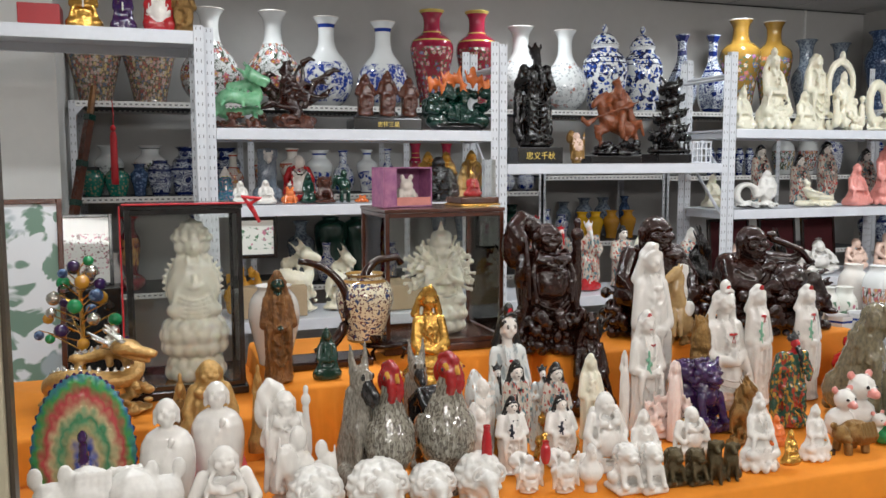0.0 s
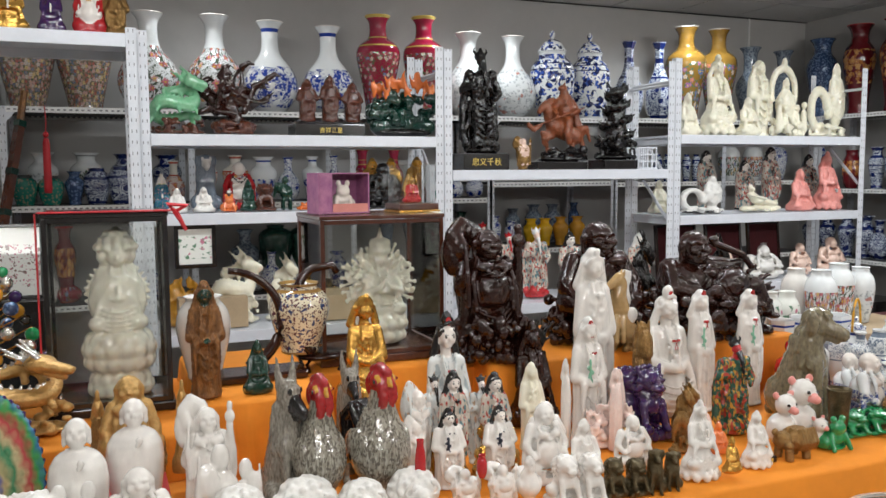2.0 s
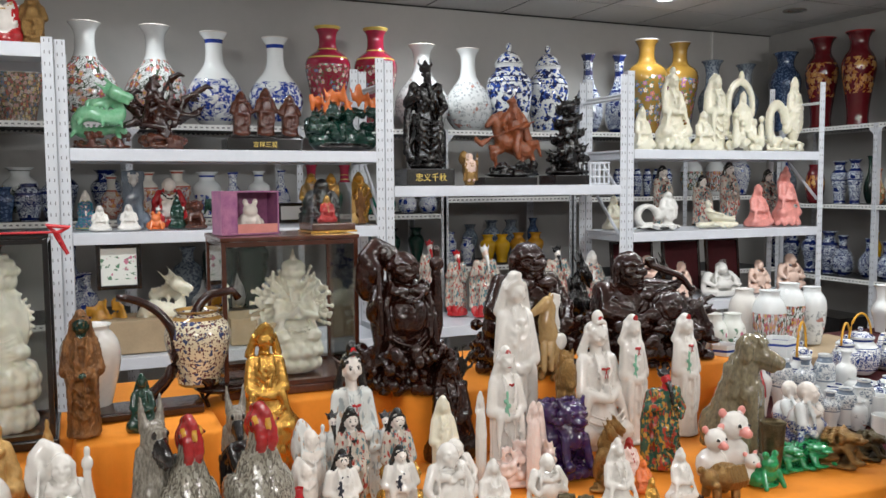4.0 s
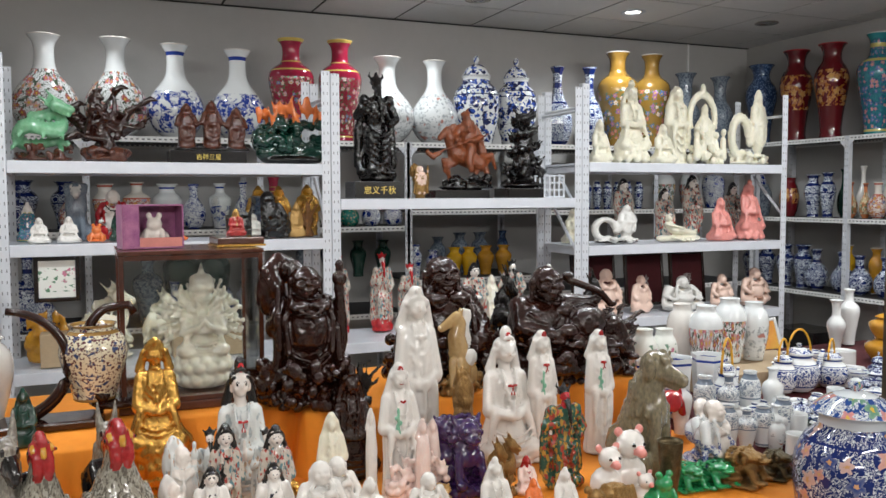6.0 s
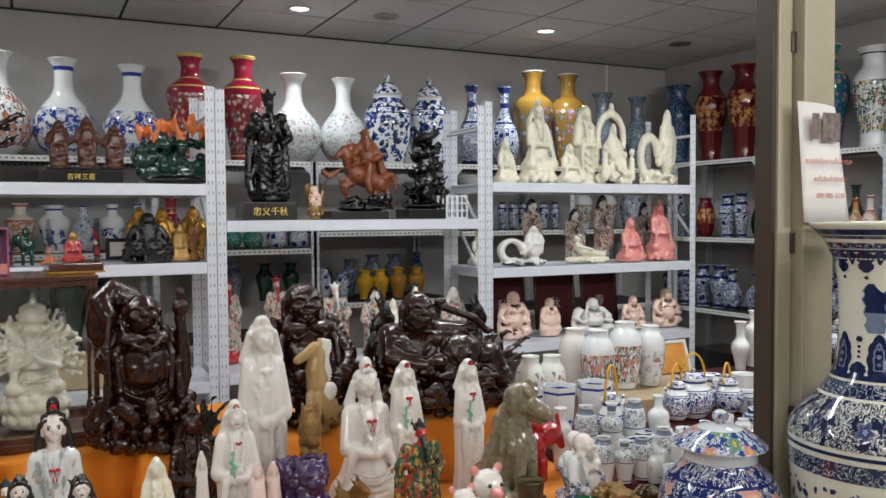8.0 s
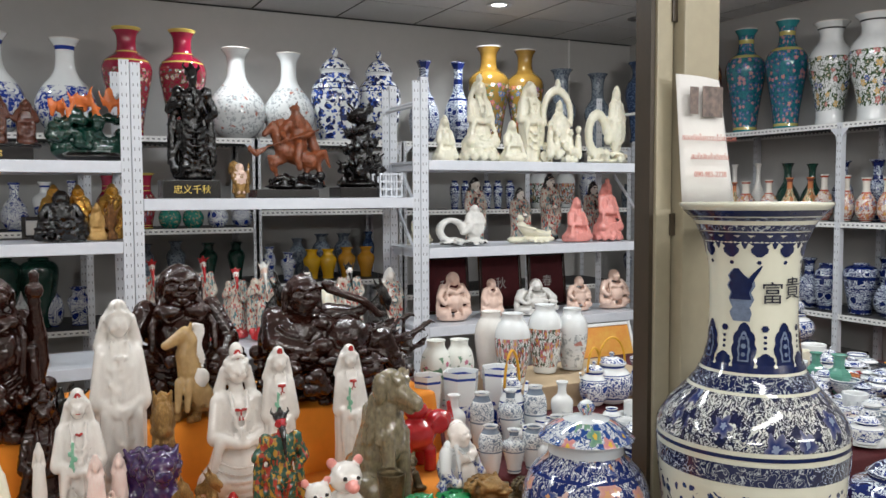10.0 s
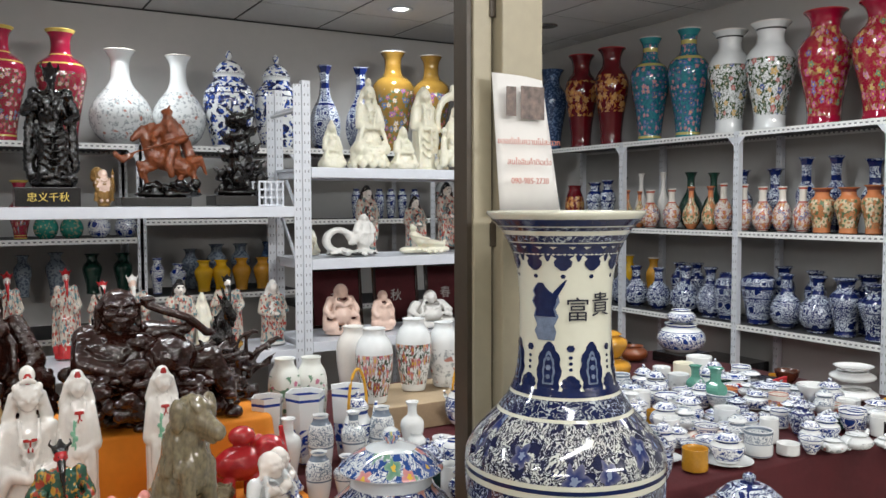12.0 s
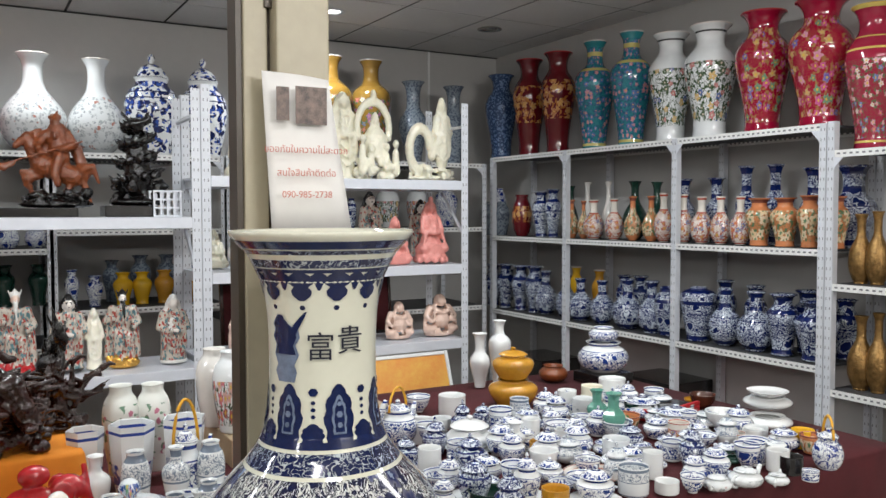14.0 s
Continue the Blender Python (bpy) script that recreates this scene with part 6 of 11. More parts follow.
def fig_serpent():
    b = ball(3, 0, 0, 0.03, 0.45, 0.16, 0.03) + rocks(0, 0.4, 0.14, 26, 6)
    for k in range(40):
        a = 0.2 + k * 0.125
        b += ball(0, -0.22 + 0.2 * math.cos(a), 0.02, 0.36 + 0.24 * math.sin(a), 0.07)
    for z, p, r in fig_standing():
        b.append((0, Vector((0.2 + p.x * 0.9, p.y * 0.7, 0.1 + p.z * 0.88)), r * 0.9))
    return b + limb(0, (0.0, 0, 0.3), (0.1, -0.05, 0.45), 0.07)


CAST = {}
SHAPES = {
    "standing": fig_standing,
    "seated": fig_seated,
    "lotus_seat": fig_lotus_seat,
    "throne": fig_throne,
    "many_arms": fig_many_arms,
    "cased": fig_cased,
    "laughing_standing": fig_laughing_standing,
    "laughing_seated": fig_laughing_seated,
    "reclining": fig_reclining,
    "warrior": fig_warrior,
    "dragon_lord": fig_dragon_lord,
    "horse": fig_horse,
    "dragon": fig_dragon,
    "root": fig_root,
    "three": fig_three,
    "coral": fig_coral,
    "dog": fig_dog,
    "rooster": fig_rooster,
    "sheep": fig_sheep,
    "pig": fig_pig,
    "lion": fig_lion,
    "elephant": fig_elephant,
    "frog": fig_frog,
    "pair_pigs": fig_pair_pigs,
    "peacock": fig_peacock,
    "urn": fig_urn,
    "arch": fig_arch,
    "reclined_lady": fig_reclined_lady,
    "serpent": fig_serpent,
}
SHAPES["laughing_plain"] = lambda: fig_laughing_standing(False)
SHAPES["laughing_seat_plain"] = lambda: fig_laughing_seated(False)
SHAPES["horse_rider"] = lambda: fig_horse(True)
SHAPES["pug"] = lambda: fig_dog(False)


def proportioned(blobs, ratio):
    """Squeezes a figure to a width-to-height ratio, while its head keeps its shape."""
    lo, hi = min(p.x - r.x for _, p, r in blobs), max(p.x + r.x for _, p, r in blobs)
    top = max(p.z + r.z for _, p, r in blobs)
    a = max(0.45, min(1.9, ratio * top / (hi - lo)))
    heads = [p for z, p, r in blobs if z == 1]
    c = sum(heads, Vector()) / len(heads) if heads else Vector()
    keep = min(1.15, max(0.8, a ** 0.5))
    out = []
    for z, p, r in blobs:
        if heads and z in (1, 2) and (p - c).length < 0.25 and p.z > 0.55 * top:
            d = (p - c) * keep
            out.append((z, Vector((c.x * a + d.x, c.y * a + d.y, c.z + d.z)), r * keep))
        else:
            out.append((z, Vector((p.x * a, p.y * a, p.z)), Vector((r.x * max(a, 0.7), r.y * max(a, 0.7), r.z))))
    return out


def cast(shape, relief, voxel, ratio):
    """One closed mesh of unit height and unit width, fused from soft masses; its slots follow the masses' zones."""
    key = (shape, relief, voxel, ratio)
    if key in CAST:
        return CAST[key]
    blobs = proportioned(SHAPES[shape](), ratio)
    ico = bmesh.new()
    bmesh.ops.create_icosphere(ico, subdivisions=2, radius=1)
    vs = [v.co.copy() for v in ico.verts]
    fs = [[v.index for v in f.verts] for f in ico.faces]
    ico.free()
    verts, faces = [], []
    skins = {k: (vv, ff) for k, vv, ff in SKINS.values()}
    for z, p, r in blobs:
        o = len(verts)
        bv, bf = skins[z // 100] if z >= 100 else (vs, fs)
        verts += [(p.x + v.x * r.x, p.y + v.y * r.y, max(0.0, p.z + v.z * r.z)) for v in bv]
        faces += [[o + i for i in f] for f in bf]
    raw = bpy.data.meshes.new("raw")
    raw.from_pydata(verts, [], faces)
    ob = new("raw", raw)
    rm = ob.modifiers.new("fuse", "REMESH")
    rm.mode, rm.voxel_size = "VOXEL", voxel
    sm = ob.modifiers.new("soften", "SMOOTH")
    sm.factor, sm.iterations = 0.5, 1
    if relief:
        tx = bpy.data.textures.new("relief", "CLOUDS")
        tx.noise_scale, tx.noise_depth = 0.022, 3
        dm = ob.modifiers.new("carve", "DISPLACE")
        dm.texture, dm.strength, dm.mid_level = tx, relief * 0.5, 0.5
    deps = bpy.context.evaluated_depsgraph_get()
    me = bpy.data.meshes.new_from_object(ob.evaluated_get(deps))
    bpy.data.objects.remove(ob)
    bpy.data.meshes.remove(raw)
    me.name = shape
    n = len(me.vertices)
    co = np.empty(n * 3)
    me.vertices.foreach_get("co", co)
    co = co.reshape(-1, 3)
    npoly = len(me.polygons)
    starts, totals = np.empty(npoly, int), np.empty(npoly, int)
    loops = np.empty(len(me.loops), int)
    me.polygons.foreach_get("loop_start", starts)
    me.polygons.foreach_get("loop_total", totals)
    me.loops.foreach_get("vertex_index", loops)
    cen = np.add.reduceat(co[loops], starts, axis=0) / totals[:, None]
    best, zone = np.full(len(cen), 1e9), np.zeros(len(cen), int)
    for z, p, r in blobs:
        q = np.linalg.norm((cen - np.array(p)) / np.array(r), axis=1) + (0.0 if z % 100 == 0 else -0.02)
        hit = q < best
        best[hit], zone[hit] = q[hit], z % 100
    me.materials.clear()
    for _ in range(6):
        me.materials.append(None)
    me.polygons.foreach_set("material_index", zone.tolist())
    me.polygons.foreach_set("use_smooth", [True] * len(me.polygons))
    low, high = co.min(axis=0), co.max(axis=0)
    sx, sz = high[0] - low[0], high[2] - low[2]
    co = (co - np.array([(low[0] + high[0]) / 2, 0, low[2]])) / np.array([sx, sx, sz])
    me.vertices.foreach_set("co", co.ravel())
    me.update()
    CAST[key] = me
    return me


def statue(name, shape, mats, x, y, z, h, w, label, group="", turn=0.0, relief=0.0, category="figurine", deep=1.0):
    """A figure cast in one piece. mats: body, face, hair, base, detail, leaf; the last one given serves the rest."""
    grain = (0.0035 if y < 4 else 0.0062) / h
    voxel = min(0.03, max(0.0085, round(grain * 400) / 400))
    ob = new(name, cast(shape, relief, voxel, round(w / h * 8) / 8 or 0.125))
    ob.matrix_basis = pose(x, y, z, 0, 0, turn) @ Matrix.Diagonal((w, w * deep, h, 1))
    mats = mats.split()
    for i, s in enumerate(ob.material_slots):
        s.link = "OBJECT"
        s.material = M[mats[min(i, len(mats) - 1)] if i else mats[0]]
    return tagged(ob, label, category, group)


# ---- single things with parts ----
def glass_case(name, x0, y0, z0, x1, y1, z1, mat, label):
    """A display case: plinth, twelve slim frame bars and five glass panes."""
    t = thing(name, pose(x0, y0, z0), label, "display case", "glass cases")
    w, d, h, b = x1 - x0, y1 - y0, z1 - z0, 0.013
    part("plinth", box(-0.008, -0.008, 0, w + 0.008, d + 0.008, 0.024, 0.004), M[mat], t)
    part("roof", box(-0.003, -0.003, h - 0.012, w + 0.003, d + 0.003, h, 0.003), M[mat], t)
    for x in (0, w - b):
        for y in (0, d - b):
            part("upright", box(x, y, 0.0245, x + b, y + b, h - 0.0125, 0.002), M[mat], t)
    for z in (0.0245, h - 0.0255):
        for y in (0.001, d - b + 0.001):
            part("rail", box(b + 0.0005, y, z, w - b - 0.0005, y + b - 0.002, z + b - 0.001), M[mat], t)
        for x in (0.001, w - b + 0.001):
            part("rail", box(x, b + 0.0005, z, x + b - 0.002, d - b - 0.0005, z + b - 0.001), M[mat], t)
    for box_ in ((b, 0.005, 0.04, w - b, 0.008, h - 0.027), (b, d - 0.008, 0.04, w - b, d - 0.005, h - 0.027), (0.005, b, 0.04, 0.008, d - b, h - 0.027), (w - 0.008, b, 0.04, w - 0.005, d - b, h - 0.027)):
        pane = part("pane", box(*box_), M["glass"], t, "clear glass pane")
        pane.visible_shadow = False
    if mat == "black":
        part("ribbon", box(-0.006, -0.012, h + 0.001, w + 0.03, 0.03, h + 0.004), M["ribbon"], t, "red ribbon")
        part("ribbon", tube([(w + 0.02, -0.01, h), (w + 0.03, -0.03, h - 0.02), (w + 0.045, -0.03, h - 0.05)], 0.008, 6, 0.6), M["ribbon"], t)
        part("ribbon", tube([(w + 0.02, -0.01, h), (w + 0.0, -0.02, h + 0.02), (w + 0.05, -0.02, h + 0.015), (w + 0.02, -0.012, h)], 0.006, 6), M["ribbon"], t)
        part("ribbon", box(-0.013, -0.004, 0.01, -0.009, 0.012, h), M["ribbon"], t)
    return t


def ring_stand(x, y, z, h, r):
    """Two curved dark wooden horns on a foot, open at the top."""
    t = thing("ring_stand", pose(x, y, z), "dark wooden crescent stand with curled tips", "stand")
    part("foot", box(-0.13, -0.06, 0, 0.15, 0.06, 0.022, 0.006), M["darkwood"], t)
    pts = [(-0.06 + 0.15 * math.sin(a), 0, 0.02 + (h - 0.02) * (0.5 - 0.5 * math.cos(a))) for a in [math.pi * (0.12 + 0.86 * k / 16) for k in range(17)]]
    part("horn", tube(pts, 0.017, 10, 0.55), M["darkwood"], t, "", True)
    pts = [(0.2 - 0.075 * math.sin(a), 0.0, 0.05 + (h - 0.05) * (0.5 - 0.5 * math.cos(a))) for a in [math.pi * (0.1 + 0.82 * k / 14) for k in range(15)]]
    pts += [(0.235, 0, h + 0.002), (0.25, 0, h - 0.02)]
    part("horn", tube(pts, 0.018, 10, 0.6), M["darkwood"], t, "", True)


def vase_stand(x, y, z, h, r):
    t = thing("vase_stand", pose(x, y, z), "dark turned wooden vase stand", "stand")
    part("top", lathe([(0, h), (r * 0.9, h), (r, h - 0.008), (r * 0.85, h - 0.016), (0, h - 0.016)], 24), M["darkwood"], t, "", True)
    for k in range(4):
        a = 0.785 + 1.5708 * k
        part("leg", tube([(r * 0.7 * math.cos(a), r * 0.7 * math.sin(a), h - 0.014), (r * 0.95 * math.cos(a), r * 0.95 * math.sin(a), h * 0.5), (r * 0.8 * math.cos(a), r * 0.8 * math.sin(a), 0)], 0.006, 6), M["darkwood"], t)


def plinth_block(name, x, y, z, w, d, h, label, text=""):
    mat = "redbox" if "red " in label else "cardboard" if "wooden box" in label else "black"
    t = thing(name, pose(x, y, z), label, "plinth")
    part("block", box(-w / 2, -d / 2, 0, w / 2, d / 2, h, min(0.004, h * 0.2)), M[mat], t)
    if "writing" in label:
        for k in range(4):
            part("lettering", box(-0.06 + k * 0.035, -d / 2 - 0.001, h * 0.4, -0.037 + k * 0.035, -d / 2 - 0.0002, h * 0.75), M["gilt"], t)
    if text:
        writing(text, h * 0.5, M["gilt"], pose(0, -d / 2 - 0.0008, h * 0.3, 90), t)
    if "label" in label:
        part("label", box(-w * 0.3, -d / 2 - 0.001, h * 0.2, w * 0.3, -d / 2 - 0.0002, h * 0.8), M["gilt"], t)


def gift_box(x, y, z, w, d, h):
    t = thing("gift_box", pose(x, y, z, 0, 0, 8), "printed purple gift box with a window and a figurine", "box")
    part("back", box(-w / 2, d / 2 - 0.003, 0, w / 2, d / 2, h), M["purplebox"], t)
    part("base", box(-w / 2, -d / 2, 0, w / 2, d / 2 - 0.0035, 0.004), M["purplebox"], t)
    part("roof", box(-w / 2, -d / 2, h - 0.004, w / 2, d / 2 - 0.0035, h), M["purplebox"], t)
    for s in (-1, 1):
        part("side", box(s * (w / 2 - 0.002) - 0.002, -d / 2, 0.0045, s * (w / 2 - 0.002) + 0.002, d / 2 - 0.0035, h - 0.0045), M["purplebox"], t)
    part("front", box(-w / 2 + 0.005, -d / 2, 0.0045, -w / 2 + 0.045, -d / 2 + 0.002, h - 0.0045), M["purplebox"], t)
    part("front", box(-w / 2 + 0.046, -d / 2, 0.0045, w / 2 - 0.005, -d / 2 + 0.002, 0.03), M["pink"], t)
    statue("doll_figurine", "frog", "face", x + 0.01, y, z + 0.005, 0.095, 0.085, "round pale piglet doll in a gift box", category="figurine")


def acrylic_box(x, y, z, w, d, h):
    t = thing("acrylic_box", pose(x, y, z, 0, 0, 6), "clear acrylic box on a dark gilt-edged base", "display case")
    part("base", box(-w / 2, -d / 2, 0.006, w / 2, d / 2, 0.026, 0.003), M["redwood"], t)
    part("edging", box(-w / 2 - 0.003, -d / 2 - 0.003, 0, w / 2 + 0.003, d / 2 + 0.003, 0.0055), M["gold"], t, "gilt edging")
    cover = part("cover", box(-w / 2 + 0.008, -d / 2 + 0.008, 0.027, w / 2 - 0.008, d / 2 - 0.008, h), M["glass"], t, "clear acrylic cover")
    cover.visible_shadow = False
    statue("red_ornament", "seated", "comb goldpaint gold oldgold", x, y, z + 0.028, 0.08, 0.06, "red and gold ornament in a clear box")


def tassel(x, y, z):
    t = thing("red_tassel", pose(x, y, z), "red silk tassel hanging on a cord", "tassel")
    part("cord", tube([(0, 0, 0.02), (0.004, 0, -0.06), (0, 0, -0.12)], 0.003, 6), M["ribbon"], t)
    part("knot", lathe([(0, -0.15), (0.012, -0.14), (0.016, -0.128), (0.01, -0.116), (0, -0.112)], 12), M["ribbon"], t, "", True)
    part("fringe", lathe([(0.012, -0.148), (0.018, -0.18), (0.02, -0.4), (0.019, -0.44), (0, -0.44)], 14), M["ribbon"], t, "", True)


def bamboo_pole():
    t = thing("wooden_sword", pose(0, 0, 0), "brown wooden sheath leaning against the shelf", "sword")
    part("sheath", tube([(-0.09, 4.72, 0.03), (0.005, 4.9, 0.9), (0.06, 5.0, 1.3), (0.14, 5.1, 1.75)], 0.026, 4), M["redwood"], t)
    part("grip", tube([(0.143, 5.104, 1.77), (0.165, 5.13, 1.92)], 0.018, 8), M["bronzewood"], t)
    for k, z in enumerate((1.3, 1.5, 1.74)):
        part("fitting", tube([(0.06 + 0.178 * (z - 1.3), 5.0 + 0.22 * (z - 1.3), z), (0.065 + 0.178 * (z - 1.3), 5.006 + 0.22 * (z - 1.3), z + 0.03)], 0.03, 4), M["deepjade"], t, "green metal fitting")


def basket(x, y, z):
    t = thing("wire_basket", pose(x, y, z), "white plastic grid basket", "basket")
    w, d, h = 0.115, 0.1, 0.115
    for k in range(5):
        for y2 in (-d / 2, d / 2):
            part("bar", box(-w / 2 + k * w / 4 - 0.004, y2 - 0.003, 0, -w / 2 + k * w / 4 + 0.004, y2 + 0.003, h), M["steel"], t)
    for k in range(4):
        for y2 in (-d / 2 - 0.0045, d / 2 + 0.0045):
            part("bar", box(-w / 2 - 0.004, y2 - 0.0012, k * h / 3 * 0.96, w / 2 + 0.004, y2 + 0.0012, k * h / 3 * 0.96 + 0.008), M["steel"], t)
    part("bottom", box(-w / 2, -d / 2 + 0.004, 0, w / 2, d / 2 - 0.004, 0.004), M["steel"], t)


def picture_frame(name, x, y, z, w, h, lean, mat, frame_mat, label):
    """A framed panel leaning back against what stands behind it."""
    t = thing(name, pose(x, y, z, -lean, 0, 0), label, "picture")
    b = 0.018
    part("canvas", box(-w / 2 + b, 0.006, b, w / 2 - b, 0.012, h - b), M[mat], t)
    for x0, x1 in ((-w / 2, -w / 2 + b - 0.0005), (w / 2 - b + 0.0005, w / 2)):
        part("stile", box(x0, 0, 0, x1, 0.02, h, 0.003), M[frame_mat], t)
    for z0 in (0, h - b):
        part("rail", box(-w / 2 + b, 0.0005, z0, w / 2 - b, 0.0195, z0 + b - 0.0005, 0.003), M[frame_mat], t)
    if "plaque" in label:
        writing(("\u590f", "\u79cb", "\u6625")[int(x * 10) % 3], 0.07, M["wall"], pose(0, 0.005, h * 0.4, 90), t)


def crystal_tree(x, y, z, h):
    t = thing("crystal_tree", pose(x, y, z), "tree of coloured glass balls on gold wires", "ornament")
    rng = random.Random(4)
    part("trunk", tube([(0, 0, 0), (0.005, 0, h * 0.5), (0, 0, h * 0.85)], 0.008, 8, 0.5), M["gold"], t)
    part("foot", lathe([(0, 0), (0.05, 0), (0.045, 0.012), (0.012, 0.02), (0, 0.02)], 18), M["gold"], t, "", True)
    for k in range(30):
        a, zz = k * 2.4, h * (0.42 + 0.55 * k / 30)
        q = 0.1 * (1.15 - 0.9 * k / 30)
        p = (q * math.cos(a), q * math.sin(a) * 0.7, zz)
        part("branch", tube([(0, 0, zz - 0.04), p], 0.0018, 5), M["gold"], t)
        rr = 0.013 + 0.008 * rng.random()
        bm = bmesh.new()
        bmesh.ops.create_icosphere(bm, subdivisions=2, radius=rr)
        part("glass_ball", bm, M[("violet", "frog", "amber", "silver", "darkblue", "silver", "glass")[k % 7]], t, "", True, pose(p[0], p[1], p[2] - rr))


def band(prof, z0, z1, grow, mat, t, r, h, label="", name="band"):
    """A ring of painted decoration, laid a hair over the vase's wall."""
    zs = [z0 + (z1 - z0) * k / 6 for k in range(7)]
    pr = []
    for zz in zs:
        for (a, b2), (c, d) in zip(prof, prof[1:]):
            if d > b2 and b2 <= zz <= d:
                pr.append(((a + (c - a) * (zz - b2) / (d - b2)) * r + grow, zz * h))
                break
    return part(name, lathe(pr, 64), M[mat], t, label, True)


M["scroll"] = floral("scroll_band", (0.62, 0.64, 0.58), ((0.006, 0.014, 0.08), (0.012, 0.025, 0.12)), (0.004, 0.009, 0.05), 13, 0.19, 0.9, (0.0, 1.0), vine=0.085, vines=7.5, heart=(0.2, 0.25, 0.36), size=0.26)
M["wash"] = surface("pale_blue_wash", (0.2, 0.26, 0.38), 0.1, coat=0.5, vary=0.25, scale=60)
M["cloud"] = glaze("cloud_band", (0.006, 0.012, 0.06), (0.42, 0.47, 0.5), 46, 0.0, curl=0.025)
M["bamboo"] = glaze("bamboo_band", (0.66, 0.65, 0.53), (0.01, 0.03, 0.12), 34, 0.36)
M["navy"] = surface("navy_underglaze", (0.004, 0.008, 0.045), 0.12, coat=0.2, vary=0.3, scale=60, second=(0.008, 0.018, 0.08))
M["creamglaze"] = surface("cream_glaze", (0.68, 0.68, 0.56), 0.08, coat=0.6, vary=0.03, scale=8)


def big_vase(x, y, z, h):
    """The floor vase at the pillar: wide rolled mouth, straight neck and full shoulder with rings of blue painting."""
    r = 0.19
    prof = [(0, 0.004), (0.6, 0.0), (0.64, 0.02), (0.62, 0.06), (0.75, 0.2), (0.88, 0.34), (0.96, 0.46), (0.99, 0.52), (1.0, 0.555), (0.99, 0.583), (0.93, 0.605), (0.8, 0.632), (0.67, 0.656), (0.57, 0.68), (0.5, 0.706), (0.468, 0.735), (0.455, 0.78), (0.455, 0.84), (0.47, 0.89), (0.52, 0.93), (0.62, 0.966), (0.75, 0.99), (0.785, 0.997), (0.78, 1.003), (0.74, 1.0), (0.6, 0.98), (0.47, 0.93), (0.42, 0.86)]
    t = thing("floor_vase", pose(x, y, z), "large cream floor vase with blue painted bands and characters", "vase")
    part("body", lathe([(a * r, b2 * h) for a, b2 in denser(prof)], 64), M["creamglaze"], t, "", True)
    for z0, z1, mat in ((0.95, 0.975, "cloud"), (0.977, 0.988, "navy"), (0.943, 0.948, "navy"), (0.692, 0.702, "navy"), (0.66, 0.687, "cloud"), (0.57, 0.655, "scroll"), (0.555, 0.562, "navy"), (0.51, 0.545, "cloud"), (0.2, 0.49, "bamboo")):
        band(prof, z0, z1, 0.0009, mat, t, r, h)

    def radius(zz):
        for (a, b2), (c, d) in zip(prof, prof[1:]):
            if d > b2 and b2 <= zz <= d:
                return (a + (c - a) * (zz - b2) / (d - b2)) * r
        return r

    def patch(outline, ang, mat, name, grow=0.0014):
        """A flat motif wrapped on to the wall; outline in metres across and parts of the height."""
        bm = bmesh.new()
        vs = []
        for u, zz in outline:
            q = radius(zz) + grow
            a = ang + u / q
            vs.append(bm.verts.new((q * math.cos(a), q * math.sin(a), zz * h)))
        c = bm.verts.new(sum((v.co for v in vs), Vector()) / len(vs))
        cz = c.co.z / h
        q = radius(cz) + grow
        m = sum(u for u, _ in outline) / len(outline)
        c.co = (q * math.cos(ang + m / q), q * math.sin(ang + m / q), c.co.z)
        for i in range(len(vs)):
            bm.faces.new((vs[i], vs[(i + 1) % len(vs)], c))
        bmesh.ops.recalc_face_normals(bm, faces=bm.faces[:])
        return part(name, bm, M[mat], t)

    def strip(edges, ang, mat, name, grow=0.0012):
        """A motif wrapped closely on to the wall; edges give its two sides across, at parts of the height."""
        bm = bmesh.new()
        rows = []
        for (a0, a1, zz), (c0, c1, z2) in zip(edges, edges[1:]):
            for j in range(4):
                u = j / 4
                zq = zz + (z2 - zz) * u
                q = radius(zq) + grow
                rows.append([bm.verts.new((q * math.cos(ang + x2 / q), q * math.sin(ang + x2 / q), zq * h)) for x2 in [a0 + (c0 - a0) * u + ((a1 + (c1 - a1) * u) - (a0 + (c0 - a0) * u)) * i / 6 for i in range(7)]])
        for ra, rb in zip(rows, rows[1:]):
            for i in range(6):
                bm.faces.new((ra[i], ra[i + 1], rb[i + 1], rb[i]))
        bmesh.ops.recalc_face_normals(bm, faces=bm.faces[:])
        return part(name, bm, M[mat], t)

    def leaf(s, z0, z1):
        return [(-s * w, s * w, z0 + (z1 - z0) * u) for w, u in ((0.92, 0), (1.0, 0.1), (0.9, 0.2), (1.08, 0.32), (1.12, 0.42), (0.92, 0.54), (0.98, 0.64), (0.86, 0.74), (0.55, 0.82), (0.5, 0.88), (0.3, 0.95), (0.06, 1.0))]

    for k in range(7):
        ang = 6.28318 * k / 7 + 0.12
        strip(leaf(0.022, 0.7, 0.784), ang, "navy", "leaf_motif")
        strip(leaf(0.011, 0.712, 0.768), ang, "wash", "leaf_vein", 0.0019)
        strip(leaf(0.0075, 0.715, 0.762), ang, "navy", "leaf_vein", 0.0026)
        for zz, s in ((0.755, 0.004), (0.74, 0.0055), (0.725, 0.0045)):
            patch([(s * math.cos(j * 1.047), zz + s * 0.9 * math.sin(j * 1.047)) for j in range(6)], ang, "wash", "dot_motif", 0.0036)
        strip(leaf(0.017, 0.7, 0.728), ang + 0.449, "navy", "leaf_motif")
